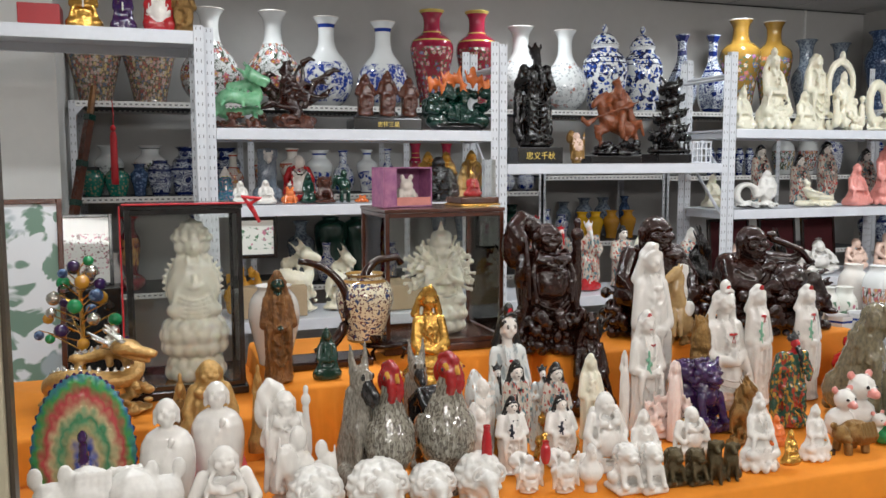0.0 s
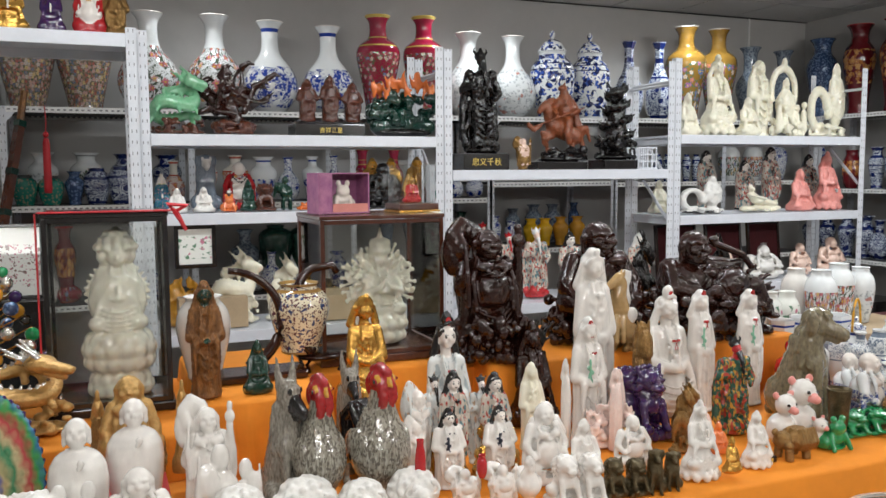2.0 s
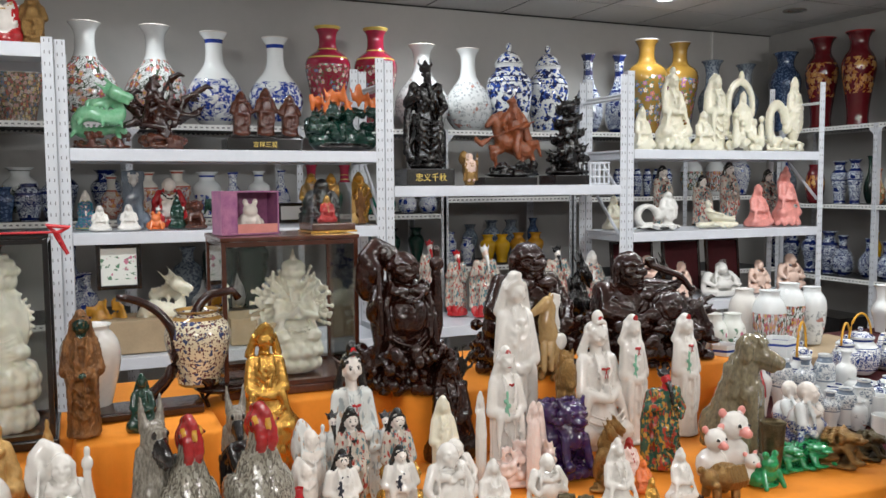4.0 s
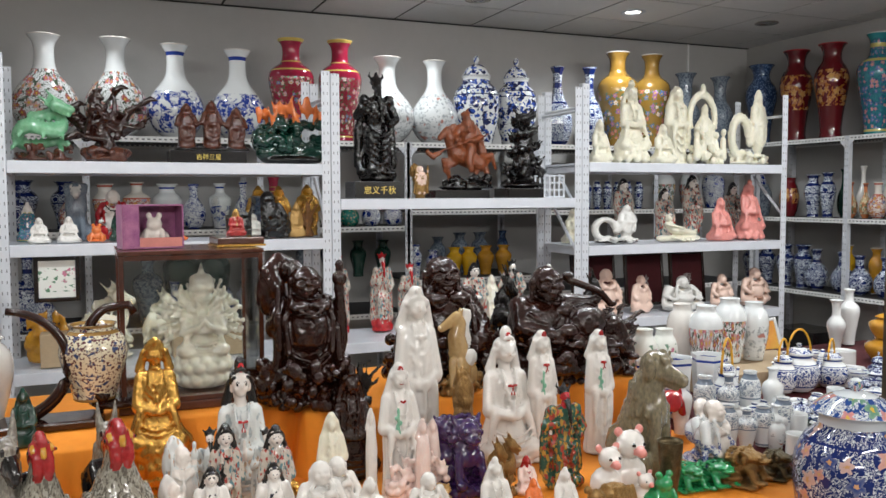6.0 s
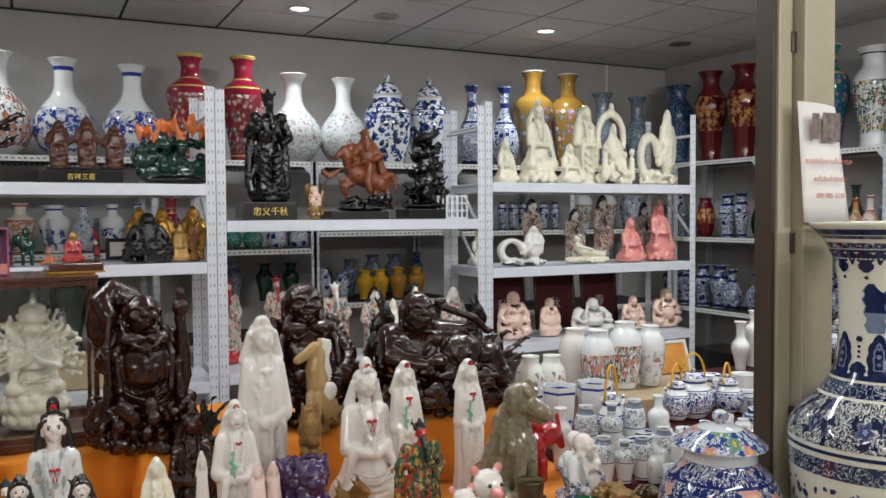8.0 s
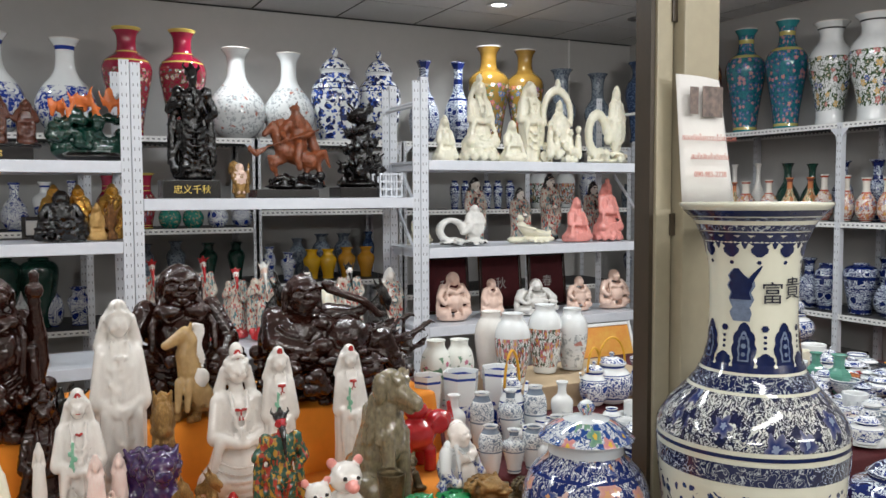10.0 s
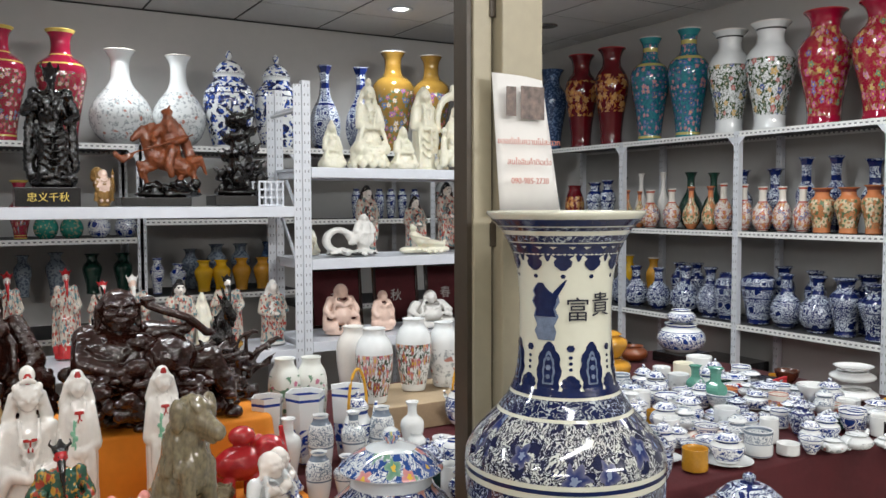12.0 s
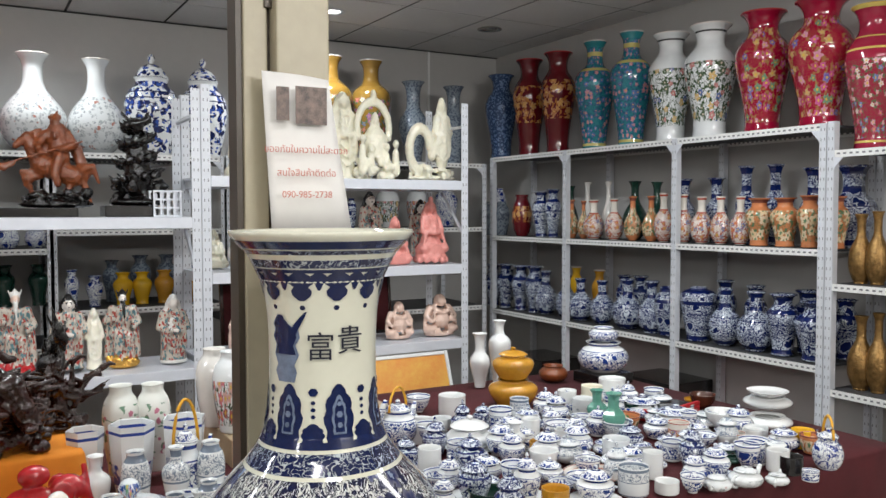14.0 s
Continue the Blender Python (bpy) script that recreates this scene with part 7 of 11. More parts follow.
        for zz, s in ((0.772, 0.008), (0.757, 0.004), (0.747, 0.004), (0.737, 0.004)):
            patch([(s * math.cos(j * 1.047), zz + s * 0.8 * math.sin(j * 1.047)) for j in range(6)], ang + 0.449, "navy", "dot_motif")
    for k in range(11):
        ang = 6.28318 * k / 11
        strip([(-0.021 * w, 0.021 * w, zz) for w, zz in ((0.35, 0.944), (0.75, 0.94), (1.0, 0.934), (0.95, 0.928), (0.55, 0.923), (0.8, 0.918), (0.72, 0.911), (0.4, 0.906), (0.15, 0.902))], ang, "navy", "drop_motif")
        patch([(0.005 * math.cos(j * 1.047), 0.893 + 0.004 * math.sin(j * 1.047)) for j in range(6)], ang, "navy", "dot_motif")
        strip([(-0.013 * w, 0.013 * w, zz) for w, zz in ((0.4, 0.944), (0.95, 0.939), (1, 0.933), (0.5, 0.928), (0.3, 0.922), (0.05, 0.917))], ang + 0.2856, "navy", "drop_motif")
    rock = ((-0.02, 0.012, 0.785), (-0.028, 0.016, 0.8), (-0.022, 0.012, 0.81), (-0.03, 0.02, 0.825), (-0.026, 0.014, 0.838), (-0.034, 0.022, 0.85), (-0.028, 0.02, 0.86), (-0.032, 0.004, 0.868), (-0.026, -0.006, 0.876), (-0.018, -0.014, 0.884))
    strip(rock, radians(-149), "wash", "rock_motif")
    strip([(a * 0.9, c2 * 0.75, zz) for a, c2, zz in rock[3:]], radians(-149), "navy", "rock_motif", 0.002)
    strip([(0.006, 0.016, 0.855), (0.012, 0.024, 0.868), (0.024, 0.032, 0.88), (0.036, 0.037, 0.89)], radians(-149), "navy", "rock_leaf", 0.0022)
    for ch, ang, zc in (("\u5bcc", -114, 0.822), ("\u8cb4", -84, 0.83)):
        a = radians(ang)
        q = radius(0.84) + 0.003
        writing(ch, 0.046, M["ink"], pose(q * math.cos(a), q * math.sin(a), zc * h, 90, 0, ang + 90), t, "painted_character")
    return t


def low_stand(x, y, h):
    t = thing("low_stand", pose(x, y, 0), "plain dark low wooden stand", "stand")
    part("top", box(-0.2, -0.17, h - 0.04, 0.2, 0.17, h - 0.001, 0.004), M["darkwood"], t)
    for sx in (-1, 1):
        for sy in (-1, 1):
            part("leg", box(sx * 0.17 - 0.02, sy * 0.14 - 0.02, 0, sx * 0.17 + 0.02, sy * 0.14 + 0.02, h - 0.041), M["darkwood"], t)


def low_stand_jar(x, y):
    t = thing("low_stand", pose(x, y, 0), "plain dark low wooden jar stand", "stand")
    part("top", box(-0.16, -0.15, 0.58, 0.16, 0.15, 0.619, 0.004), M["darkwood"], t)
    for sx in (-1, 1):
        for sy in (-1, 1):
            part("leg", box(sx * 0.13 - 0.02, sy * 0.12 - 0.02, 0, sx * 0.13 + 0.02, sy * 0.12 + 0.02, 0.579), M["darkwood"], t)


def jar_stool(x, y, h):
    t = thing("jar_stool", pose(x, y, 0), "plain dark round jar stool", "stool")
    part("seat", lathe([(0, h), (0.09, h), (0.1, h - 0.01), (0.095, h - 0.03), (0, h - 0.03)], 24), M["darkwood"], t)
    for k in range(4):
        a = 0.785 + 1.5708 * k
        part("leg", tube([(0.07 * math.cos(a), 0.07 * math.sin(a), h - 0.031), (0.085 * math.cos(a), 0.085 * math.sin(a), 0)], 0.012, 6), M["darkwood"], t)


def planter(x, y):
    t = thing("fish_bowl", pose(x, y, 0), "large grey glazed ceramic bowl with a thick rim", "planter")
    part("body", lathe([(0, 0.02), (0.07, 0.0), (0.075, 0.3), (0.1, 0.42), (0.13, 0.56), (0.138, 0.66), (0.13, 0.69), (0.146, 0.7), (0.148, 0.715), (0.135, 0.72), (0.12, 0.69), (0.12, 0.6), (0, 0.45)], 40), M["stoneware"], t, "", True)
    part("rim", lathe([(0.136, 0.7205), (0.15, 0.716), (0.15, 0.726), (0.136, 0.728)], 40), M["porcelain"], t, "", True)


def gift_tray(x, y, z):
    t = thing("red_tray", pose(x, y, z, 0, 0, 12), "flat red lacquered gift box", "box")
    part("box", box(-0.11, -0.07, -0.045, 0.11, 0.07, 0.0, 0.004), M["redbox"], t)
    part("liner", box(-0.07, -0.05, 0.0005, 0.09, 0.04, 0.008, 0.003), M["black"], t)
    part("rim", box(-0.11, -0.07, 0.0005, 0.11, -0.056, 0.014, 0.003), M["redbox"], t)


# tall vases along the back wall's top shelf
vase("vase", "bottle", "peony", 0.793, 5.550, 1.860, 0.563, 0.179, "tall white porcelain bottle vase painted with blossoms", "vases on the top wall shelf")
vase("vase", "bottle", "peony", 1.164, 5.550, 1.860, 0.567, 0.177, "tall white porcelain bottle vase painted with blossoms", "vases on the top wall shelf")
vase("vase", "bottle", "bluemount", 1.493, 5.550, 1.860, 0.552, 0.166, "white bottle vase with a blue mountain landscape", "vases on the top wall shelf")
vase("vase", "bottle", "bluemount", 1.855, 5.550, 1.860, 0.543, 0.167, "white bottle vase with a blue mountain landscape", "vases on the top wall shelf")
vase("vase", "shoulder", "redfloral", 2.184, 5.550, 1.860, 0.632, 0.142, "red porcelain vase with flowers and gilt bands", "vases on the top wall shelf")
vase("vase", "shoulder", "redfloral", 2.498, 5.550, 1.860, 0.642, 0.139, "red porcelain vase with flowers and gilt bands", "vases on the top wall shelf")
vase("vase", "bottle", "snow", 2.816, 5.550, 1.860, 0.559, 0.180, "white bottle vase with a grey snow scene", "vases on the top wall shelf")
vase("vase", "bottle", "snow", 3.149, 5.550, 1.860, 0.553, 0.162, "white bottle vase with a grey snow scene", "vases on the top wall shelf")
lidded("lidded_jar", "jar", "dragonjar", 3.459, 5.550, 1.860, 0.615, 0.161, "white lidded jar with dark blue dragons", "vases on the top wall shelf")
lidded("lidded_jar", "jar", "dragonjar", 3.764, 5.550, 1.860, 0.615, 0.148, "white lidded jar with dark blue dragons", "vases on the top wall shelf")
vase("vase", "bottle", "bluedense", 4.096, 5.550, 1.860, 0.572, 0.106, "blue and white hexagonal bottle vase", "vases on the top wall shelf", seg=6)
vase("vase", "bottle", "bluedense", 4.360, 5.550, 1.860, 0.577, 0.116, "blue and white hexagonal bottle vase", "vases on the top wall shelf", seg=6)
vase("vase", "shoulder", "yellowfloral", 4.605, 5.550, 1.860, 0.703, 0.151, "yellow vase with painted flowers and gilt neck", "vases on the top wall shelf")
vase("vase", "shoulder", "yellowfloral", 4.910, 5.550, 1.860, 0.703, 0.140, "yellow vase with painted flowers and gilt neck", "vases on the top wall shelf")
vase("vase", "trumpet", "greyblue", 5.265, 5.600, 1.870, 0.582, 0.109, "grey-blue patterned trumpet-mouth vase", "vases on the top wall shelf")
vase("vase", "trumpet", "greyblue", 5.600, 5.600, 1.870, 0.571, 0.102, "grey-blue patterned trumpet-mouth vase", "vases on the top wall shelf")
vase("vase", "meiping", "mosaic", 0.152, 5.550, 1.860, 0.372, 0.151, "large vase covered with tiny multicoloured flowers", "vases on the top wall shelf")
vase("vase", "meiping", "mosaic", 0.447, 5.550, 1.860, 0.386, 0.151, "large vase covered with tiny multicoloured flowers", "vases on the top wall shelf")

# tall vases on the side wall's top shelf
vase("vase", "baluster", "darkblue", 6.030, 5.613, 1.928, 0.631, 0.125, "midnight blue vase with a flared mouth", "vases on the side wall shelf")
vase("vase", "baluster", "maroongold", 6.030, 5.249, 1.928, 0.689, 0.122, "dark red vase with gold leaf flowers", "vases on the side wall shelf")
vase("vase", "baluster", "maroongold", 6.030, 4.914, 1.928, 0.686, 0.124, "dark red vase with gold leaf flowers", "vases on the side wall shelf")
vase("vase", "shoulder", "tealfloral", 6.030, 4.530, 1.928, 0.696, 0.132, "turquoise vase with scrolling flowers", "vases on the side wall shelf")
vase("vase", "shoulder", "tealfloral", 6.030, 4.189, 1.928, 0.694, 0.131, "turquoise vase with scrolling flowers", "vases on the side wall shelf")
vase("vase", "baluster", "scenic", 6.030, 3.860, 1.928, 0.620, 0.131, "white vase with a painted garden scene", "vases on the side wall shelf")
vase("vase", "baluster", "scenic", 6.030, 3.566, 1.928, 0.615, 0.142, "white vase with a painted garden scene", "vases on the side wall shelf")
vase("vase", "baluster", "crimson", 6.030, 3.217, 1.928, 0.611, 0.142, "large crimson vase with coloured flowers", "vases on the side wall shelf")
vase("vase", "baluster", "crimson", 6.030, 2.883, 1.928, 0.601, 0.154, "large crimson vase with coloured flowers", "vases on the side wall shelf")
vase("vase", "baluster", "redfloral", 6.030, 2.612, 1.800, 0.645, 0.127, "large red and gold vase", "vases on the side wall shelf")

# the side wall's middle shelf
vase("vase", "jar", "greyblue", 5.930, 5.623, 1.354, 0.248, 0.060, "small grey-blue porcelain jar", "small vases on the side wall shelf")
vase("vase", "jar", "greyblue", 5.930, 5.455, 1.354, 0.246, 0.059, "small grey-blue porcelain jar", "small vases on the side wall shelf")
vase("vase", "squat", "maroongold", 5.930, 5.196, 1.354, 0.296, 0.073, "small dark red jar with gold", "small vases on the side wall shelf")
vase("vase", "baluster", "bluedense", 5.930, 4.968, 1.354, 0.311, 0.066, "small blue and white vase", "small vases on the side wall shelf")
vase("vase", "baluster", "bluedense", 5.930, 4.834, 1.354, 0.323, 0.057, "small blue and white vase", "small vases on the side wall shelf")
vase("vase", "bottle", "coral", 5.930, 4.634, 1.354, 0.251, 0.046, "small orange and white bottle vase", "small vases on the side wall shelf")
vase("vase", "bottle", "coral", 5.930, 4.514, 1.354, 0.243, 0.040, "small orange and white bottle vase", "small vases on the side wall shelf")
vase("vase", "globe", "ironred", 5.930, 4.414, 1.354, 0.248, 0.068, "small white vase with iron-red flowers", "small vases on the side wall shelf")
vase("vase", "globe", "ironred", 5.930, 4.223, 1.354, 0.253, 0.059, "small white vase with iron-red flowers", "small vases on the side wall shelf")
vase("vase", "bottle", "coral", 5.930, 4.059, 1.354, 0.264, 0.054, "small orange and white bottle vase", "small vases on the side wall shelf")
vase("vase", "bottle", "coral", 5.930, 3.904, 1.354, 0.255, 0.049, "small orange and white bottle vase", "small vases on the side wall shelf")
vase("vase", "globe", "ironred", 5.930, 3.805, 1.354, 0.279, 0.055, "small white vase with iron-red flowers", "small vases on the side wall shelf")
vase("vase", "globe", "ironred", 5.930, 3.654, 1.354, 0.269, 0.053, "small white vase with iron-red flowers", "small vases on the side wall shelf")
vase("vase", "globe", "ironred", 5.930, 3.523, 1.354, 0.248, 0.055, "small white vase with iron-red flowers", "small vases on the side wall shelf")
vase("vase", "globe", "ironred", 5.930, 3.391, 1.354, 0.252, 0.054, "small white vase with iron-red flowers", "small vases on the side wall shelf")
vase("vase", "globe", "ironred", 5.930, 3.262, 1.354, 0.250, 0.049, "small white vase with iron-red flowers", "small vases on the side wall shelf")
vase("vase", "baluster", "coral", 5.930, 3.146, 1.354, 0.239, 0.071, "orange vase with round flower panels", "small vases on the side wall shelf")
vase("vase", "baluster", "coral", 5.930, 2.993, 1.354, 0.240, 0.066, "orange vase with round flower panels", "small vases on the side wall shelf")
vase("vase", "baluster", "coral", 5.930, 2.856, 1.354, 0.248, 0.061, "orange vase with round flower panels", "small vases on the side wall shelf")
vase("vase", "baluster", "coral", 5.930, 2.720, 1.354, 0.241, 0.062, "orange vase with round flower panels", "small vases on the side wall shelf")
vase("vase", "bottle", "darkgreen", 6.100, 4.846, 1.354, 0.349, 0.047, "slim vase in the back row of the shelf", "small vases on the side wall shelf")
vase("vase", "bottle", "porcelain", 6.100, 4.679, 1.354, 0.367, 0.049, "slim vase in the back row of the shelf", "small vases on the side wall shelf")
vase("vase", "bottle", "porcelain", 6.100, 4.470, 1.354, 0.368, 0.048, "slim vase in the back row of the shelf", "small vases on the side wall shelf")
vase("vase", "bottle", "darkgreen", 6.100, 4.223, 1.354, 0.360, 0.081, "slim vase in the back row of the shelf", "small vases on the side wall shelf")
vase("vase", "bottle", "darkgreen", 6.100, 4.033, 1.354, 0.350, 0.072, "slim vase in the back row of the shelf", "small vases on the side wall shelf")
vase("vase", "trumpet", "bluelotus", 6.100, 3.810, 1.354, 0.359, 0.062, "slim vase in the back row of the shelf", "small vases on the side wall shelf")
vase("vase", "trumpet", "bluelotus", 6.100, 3.575, 1.354, 0.357, 0.063, "slim vase in the back row of the shelf", "small vases on the side wall shelf")
vase("vase", "trumpet", "bluelotus", 6.100, 3.368, 1.354, 0.413, 0.064, "tall hexagonal blue and white vase", "small vases on the side wall shelf", seg=6)
vase("vase", "trumpet", "bluelotus", 6.100, 3.185, 1.354, 0.413, 0.064, "tall hexagonal blue and white vase", "small vases on the side wall shelf", seg=6)
vase("vase", "trumpet", "bluelotus", 6.100, 2.958, 1.354, 0.385, 0.070, "tall hexagonal blue and white vase", "small vases on the side wall shelf", seg=6)
vase("vase", "trumpet", "bluelotus", 6.100, 2.747, 1.354, 0.386, 0.107, "tall hexagonal blue and white vase", "small vases on the side wall shelf", seg=6)

# the side wall's lowest shelf
vase("vase", "baluster", "bluelotus", 5.950, 5.598, 0.818, 0.311, 0.073, "blue and white vase with lotus scrolls", "blue and white vases on the low side shelf")
vase("vase", "baluster", "bluelotus", 5.950, 5.431, 0.818, 0.320, 0.071, "blue and white vase with lotus scrolls", "blue and white vases on the low side shelf")
vase("vase", "baluster", "bluelotus", 5.950, 5.236, 0.818, 0.318, 0.074, "blue and white vase with lotus scrolls", "blue and white vases on the low side shelf")
vase("vase", "baluster", "bluelotus", 5.950, 5.064, 0.818, 0.324, 0.076, "blue and white vase with lotus scrolls", "blue and white vases on the low side shelf")
vase("vase", "globe", "bluelotus", 5.950, 4.939, 0.818, 0.299, 0.086, "blue and white vase with lotus scrolls", "blue and white vases on the low side shelf")
vase("vase", "globe", "bluelotus", 5.950, 4.709, 0.818, 0.290, 0.076, "blue and white vase with lotus scrolls", "blue and white vases on the low side shelf")
vase("vase", "globe", "bluelotus", 5.950, 4.562, 0.818, 0.274, 0.085, "blue and white vase with lotus scrolls", "blue and white vases on the low side shelf")
vase("vase", "globe", "bluelotus", 5.950, 4.351, 0.818, 0.274, 0.079, "blue and white vase with lotus scrolls", "blue and white vases on the low side shelf")
vase("vase", "globe", "bluelotus", 5.950, 4.119, 0.818, 0.300, 0.096, "blue and white vase with lotus scrolls", "blue and white vases on the low side shelf")
vase("vase", "globe", "bluelotus", 5.950, 3.913, 0.818, 0.301, 0.089, "blue and white vase with lotus scrolls", "blue and white vases on the low side shelf")
vase("vase", "jar", "bluelotus", 5.950, 3.782, 0.818, 0.278, 0.081, "blue and white vase with lotus scrolls", "blue and white vases on the low side shelf")
vase("vase", "meiping", "bluelotus", 5.950, 3.558, 0.818, 0.295, 0.099, "blue and white vase with lotus scrolls", "blue and white vases on the low side shelf")
vase("vase", "globe", "bluelotus", 5.950, 3.370, 0.818, 0.298, 0.093, "blue and white vase with lotus scrolls", "blue and white vases on the low side shelf")
vase("vase", "globe", "bluelotus", 5.950, 3.174, 0.818, 0.301, 0.095, "blue and white vase with lotus scrolls", "blue and white vases on the low side shelf")
vase("vase", "baluster", "bluelotus", 5.950, 3.012, 0.818, 0.301, 0.081, "blue and white vase with lotus scrolls", "blue and white vases on the low side shelf")
vase("vase", "baluster", "bluelotus", 5.950, 2.824, 0.818, 0.284, 0.102, "blue and white vase with lotus scrolls", "blue and white vases on the low side shelf")
vase("vase", "baluster", "yellow", 6.100, 4.793, 0.818, 0.333, 0.050, "vase in the back row of the low shelf", "blue and white vases on the low side shelf")
vase("vase", "baluster", "amber", 6.100, 4.553, 0.818, 0.324, 0.052, "vase in the back row of the low shelf", "blue and white vases on the low side shelf")
vase("vase", "baluster", "bluelotus", 6.100, 4.309, 0.818, 0.303, 0.061, "vase in the back row of the low shelf", "blue and white vases on the low side shelf")
vase("vase", "baluster", "bluelotus", 6.100, 4.166, 0.818, 0.308, 0.060, "vase in the back row of the low shelf", "blue and white vases on the low side shelf")
vase("vase", "baluster", "bluelotus", 6.100, 3.502, 0.818, 0.327, 0.062, "vase in the back row of the low shelf", "blue and white vases on the low side shelf")
vase("vase", "baluster", "bluelotus", 6.100, 3.298, 0.818, 0.314, 0.063, "vase in the back row of the low shelf", "blue and white vases on the low side shelf")
vase("vase", "baluster", "bluelotus", 6.100, 2.977, 0.818, 0.313, 0.084, "vase in the back row of the low shelf", "blue and white vases on the low side shelf")
vase("vase", "baluster", "bluelotus", 6.100, 2.774, 0.818, 0.289, 0.067, "vase in the back row of the low shelf", "blue and white vases on the low side shelf")
vase("vase", "globe", "oldgold", 5.960, 2.613, 1.200, 0.312, 0.053, "small gilt metal vase", "blue and white vases on the low side shelf")
vase("vase", "globe", "oldgold", 5.960, 2.534, 1.200, 0.324, 0.050, "small gilt metal vase", "blue and white vases on the low side shelf")
vase("vase", "globe", "oldgold", 5.960, 2.603, 0.720, 0.333, 0.059, "small gilt metal vase", "blue and white vases on the low side shelf")
vase("vase", "globe", "oldgold", 5.960, 2.521, 0.720, 0.354, 0.050, "small gilt metal vase", "blue and white vases on the low side shelf")

# the back wall's middle shelf
vase("vase", "jar", "greenjar", 0.122, 5.450, 1.330, 0.167, 0.067, "green enamelled jar with a dark rim", "jars on the middle wall shelf")
vase("vase", "jar", "greenjar", 0.252, 5.450, 1.330, 0.163, 0.068, "green enamelled jar with a dark rim", "jars on the middle wall shelf")
vase("vase", "baluster", "darkblue", 0.371, 5.450, 1.330, 0.186, 0.052, "small dark blue glazed vase", "jars on the middle wall shelf")
vase("vase", "jar", "bluelotus", 0.486, 5.450, 1.330, 0.205, 0.072, "pale blue and white jar with scrolls", "jars on the middle wall shelf")
vase("vase", "jar", "bluelotus", 0.614, 5.450, 1.330, 0.215, 0.076, "pale blue and white jar with scrolls", "jars on the middle wall shelf")
vase("vase", "baluster", "snow", 0.202, 5.700, 1.330, 0.294, 0.084, "larger painted jar standing behind", "jars on the middle wall shelf")
vase("vase", "baluster", "scenic", 0.434, 5.700, 1.330, 0.295, 0.096, "larger painted jar standing behind", "jars on the middle wall shelf")
vase("vase", "baluster", "bluelotus", 0.646, 5.700, 1.330, 0.289, 0.090, "larger painted jar standing behind", "jars on the middle wall shelf")
vase("vase", "baluster", "bluedense", 0.881, 5.700, 1.330, 0.283, 0.088, "larger painted jar standing behind", "jars on the middle wall shelf")
vase("vase", "globe", "ironred", 0.903, 5.500, 1.330, 0.245, 0.064, "painted vase on the middle wall shelf", "jars on the middle wall shelf")
vase("vase", "baluster", "ironred", 1.087, 5.500, 1.330, 0.266, 0.069, "painted vase on the middle wall shelf", "jars on the middle wall shelf")
vase("vase", "shoulder", "ironred", 1.258, 5.500, 1.330, 0.277, 0.080, "painted vase on the middle wall shelf", "jars on the middle wall shelf")
vase("vase", "baluster", "bluemount", 1.426, 5.500, 1.330, 0.267, 0.084, "painted vase on the middle wall shelf", "jars on the middle wall shelf")
vase("vase", "globe", "bluewhite", 1.576, 5.500, 1.330, 0.267, 0.071, "painted vase on the middle wall shelf", "jars on the middle wall shelf")
vase("vase", "shoulder", "bluemount", 1.729, 5.500, 1.330, 0.271, 0.068, "painted vase on the middle wall shelf", "jars on the middle wall shelf")
vase("vase", "globe", "bluewhite", 1.866, 5.500, 1.330, 0.279, 0.054, "painted vase on the middle wall shelf", "jars on the middle wall shelf")
vase("vase", "trumpet", "redfloral", 2.052, 5.500, 1.330, 0.319, 0.062, "dark red flared trumpet vase", "jars on the middle wall shelf")
vase("vase", "trumpet", "redfloral", 2.265, 5.500, 1.330, 0.321, 0.063, "dark red flared trumpet vase", "jars on the middle wall shelf")
vase("vase", "squat", "greenjar", 2.389, 5.450, 1.330, 0.130, 0.066, "small squat bowl jar", "jars on the middle wall shelf")
vase("vase", "squat", "greenjar", 2.522, 5.450, 1.330, 0.122, 0.063, "small squat bowl jar", "jars on the middle wall shelf")
vase("vase", "squat", "bluewhite", 2.666, 5.450, 1.330, 0.127, 0.064, "small squat bowl jar", "jars on the middle wall shelf")
vase("vase", "squat", "bluewhite", 2.813, 5.450, 1.330, 0.126, 0.065, "small squat bowl jar", "jars on the middle wall shelf")

# the back wall's low shelf
vase("vase", "baluster", "maroongold", 0.304, 5.500, 0.780, 0.426, 0.059, "vase on the low wall shelf", "vases on the low wall shelf")
vase("vase", "globe", "redfloral", 0.314, 5.500, 0.780, 0.144, 0.073, "vase on the low wall shelf", "vases on the low wall shelf")
vase("vase", "globe", "porcelain", 0.216, 5.500, 0.780, 0.221, 0.056, "vase on the low wall shelf", "vases on the low wall shelf")
vase("vase", "shoulder", "greyblue", 1.310, 5.550, 0.780, 0.374, 0.089, "vase on the low wall shelf", "vases on the low wall shelf")
vase("vase", "meiping", "darkgreen", 1.500, 5.550, 0.780, 0.394, 0.108, "vase on the low wall shelf", "vases on the low wall shelf")
vase("vase", "meiping", "darkgreen", 1.684, 5.550, 0.780, 0.390, 0.109, "vase on the low wall shelf", "vases on the low wall shelf")
vase("vase", "globe", "snow", 1.377, 5.550, 0.780, 0.183, 0.082, "vase on the low wall shelf", "vases on the low wall shelf")
vase("vase", "globe", "ironred", 1.451, 5.550, 0.780, 0.252, 0.054, "vase on the low wall shelf", "vases on the low wall shelf")
vase("vase", "globe", "snow", 1.597, 5.550, 0.780, 0.283, 0.065, "vase on the low wall shelf", "vases on the low wall shelf")
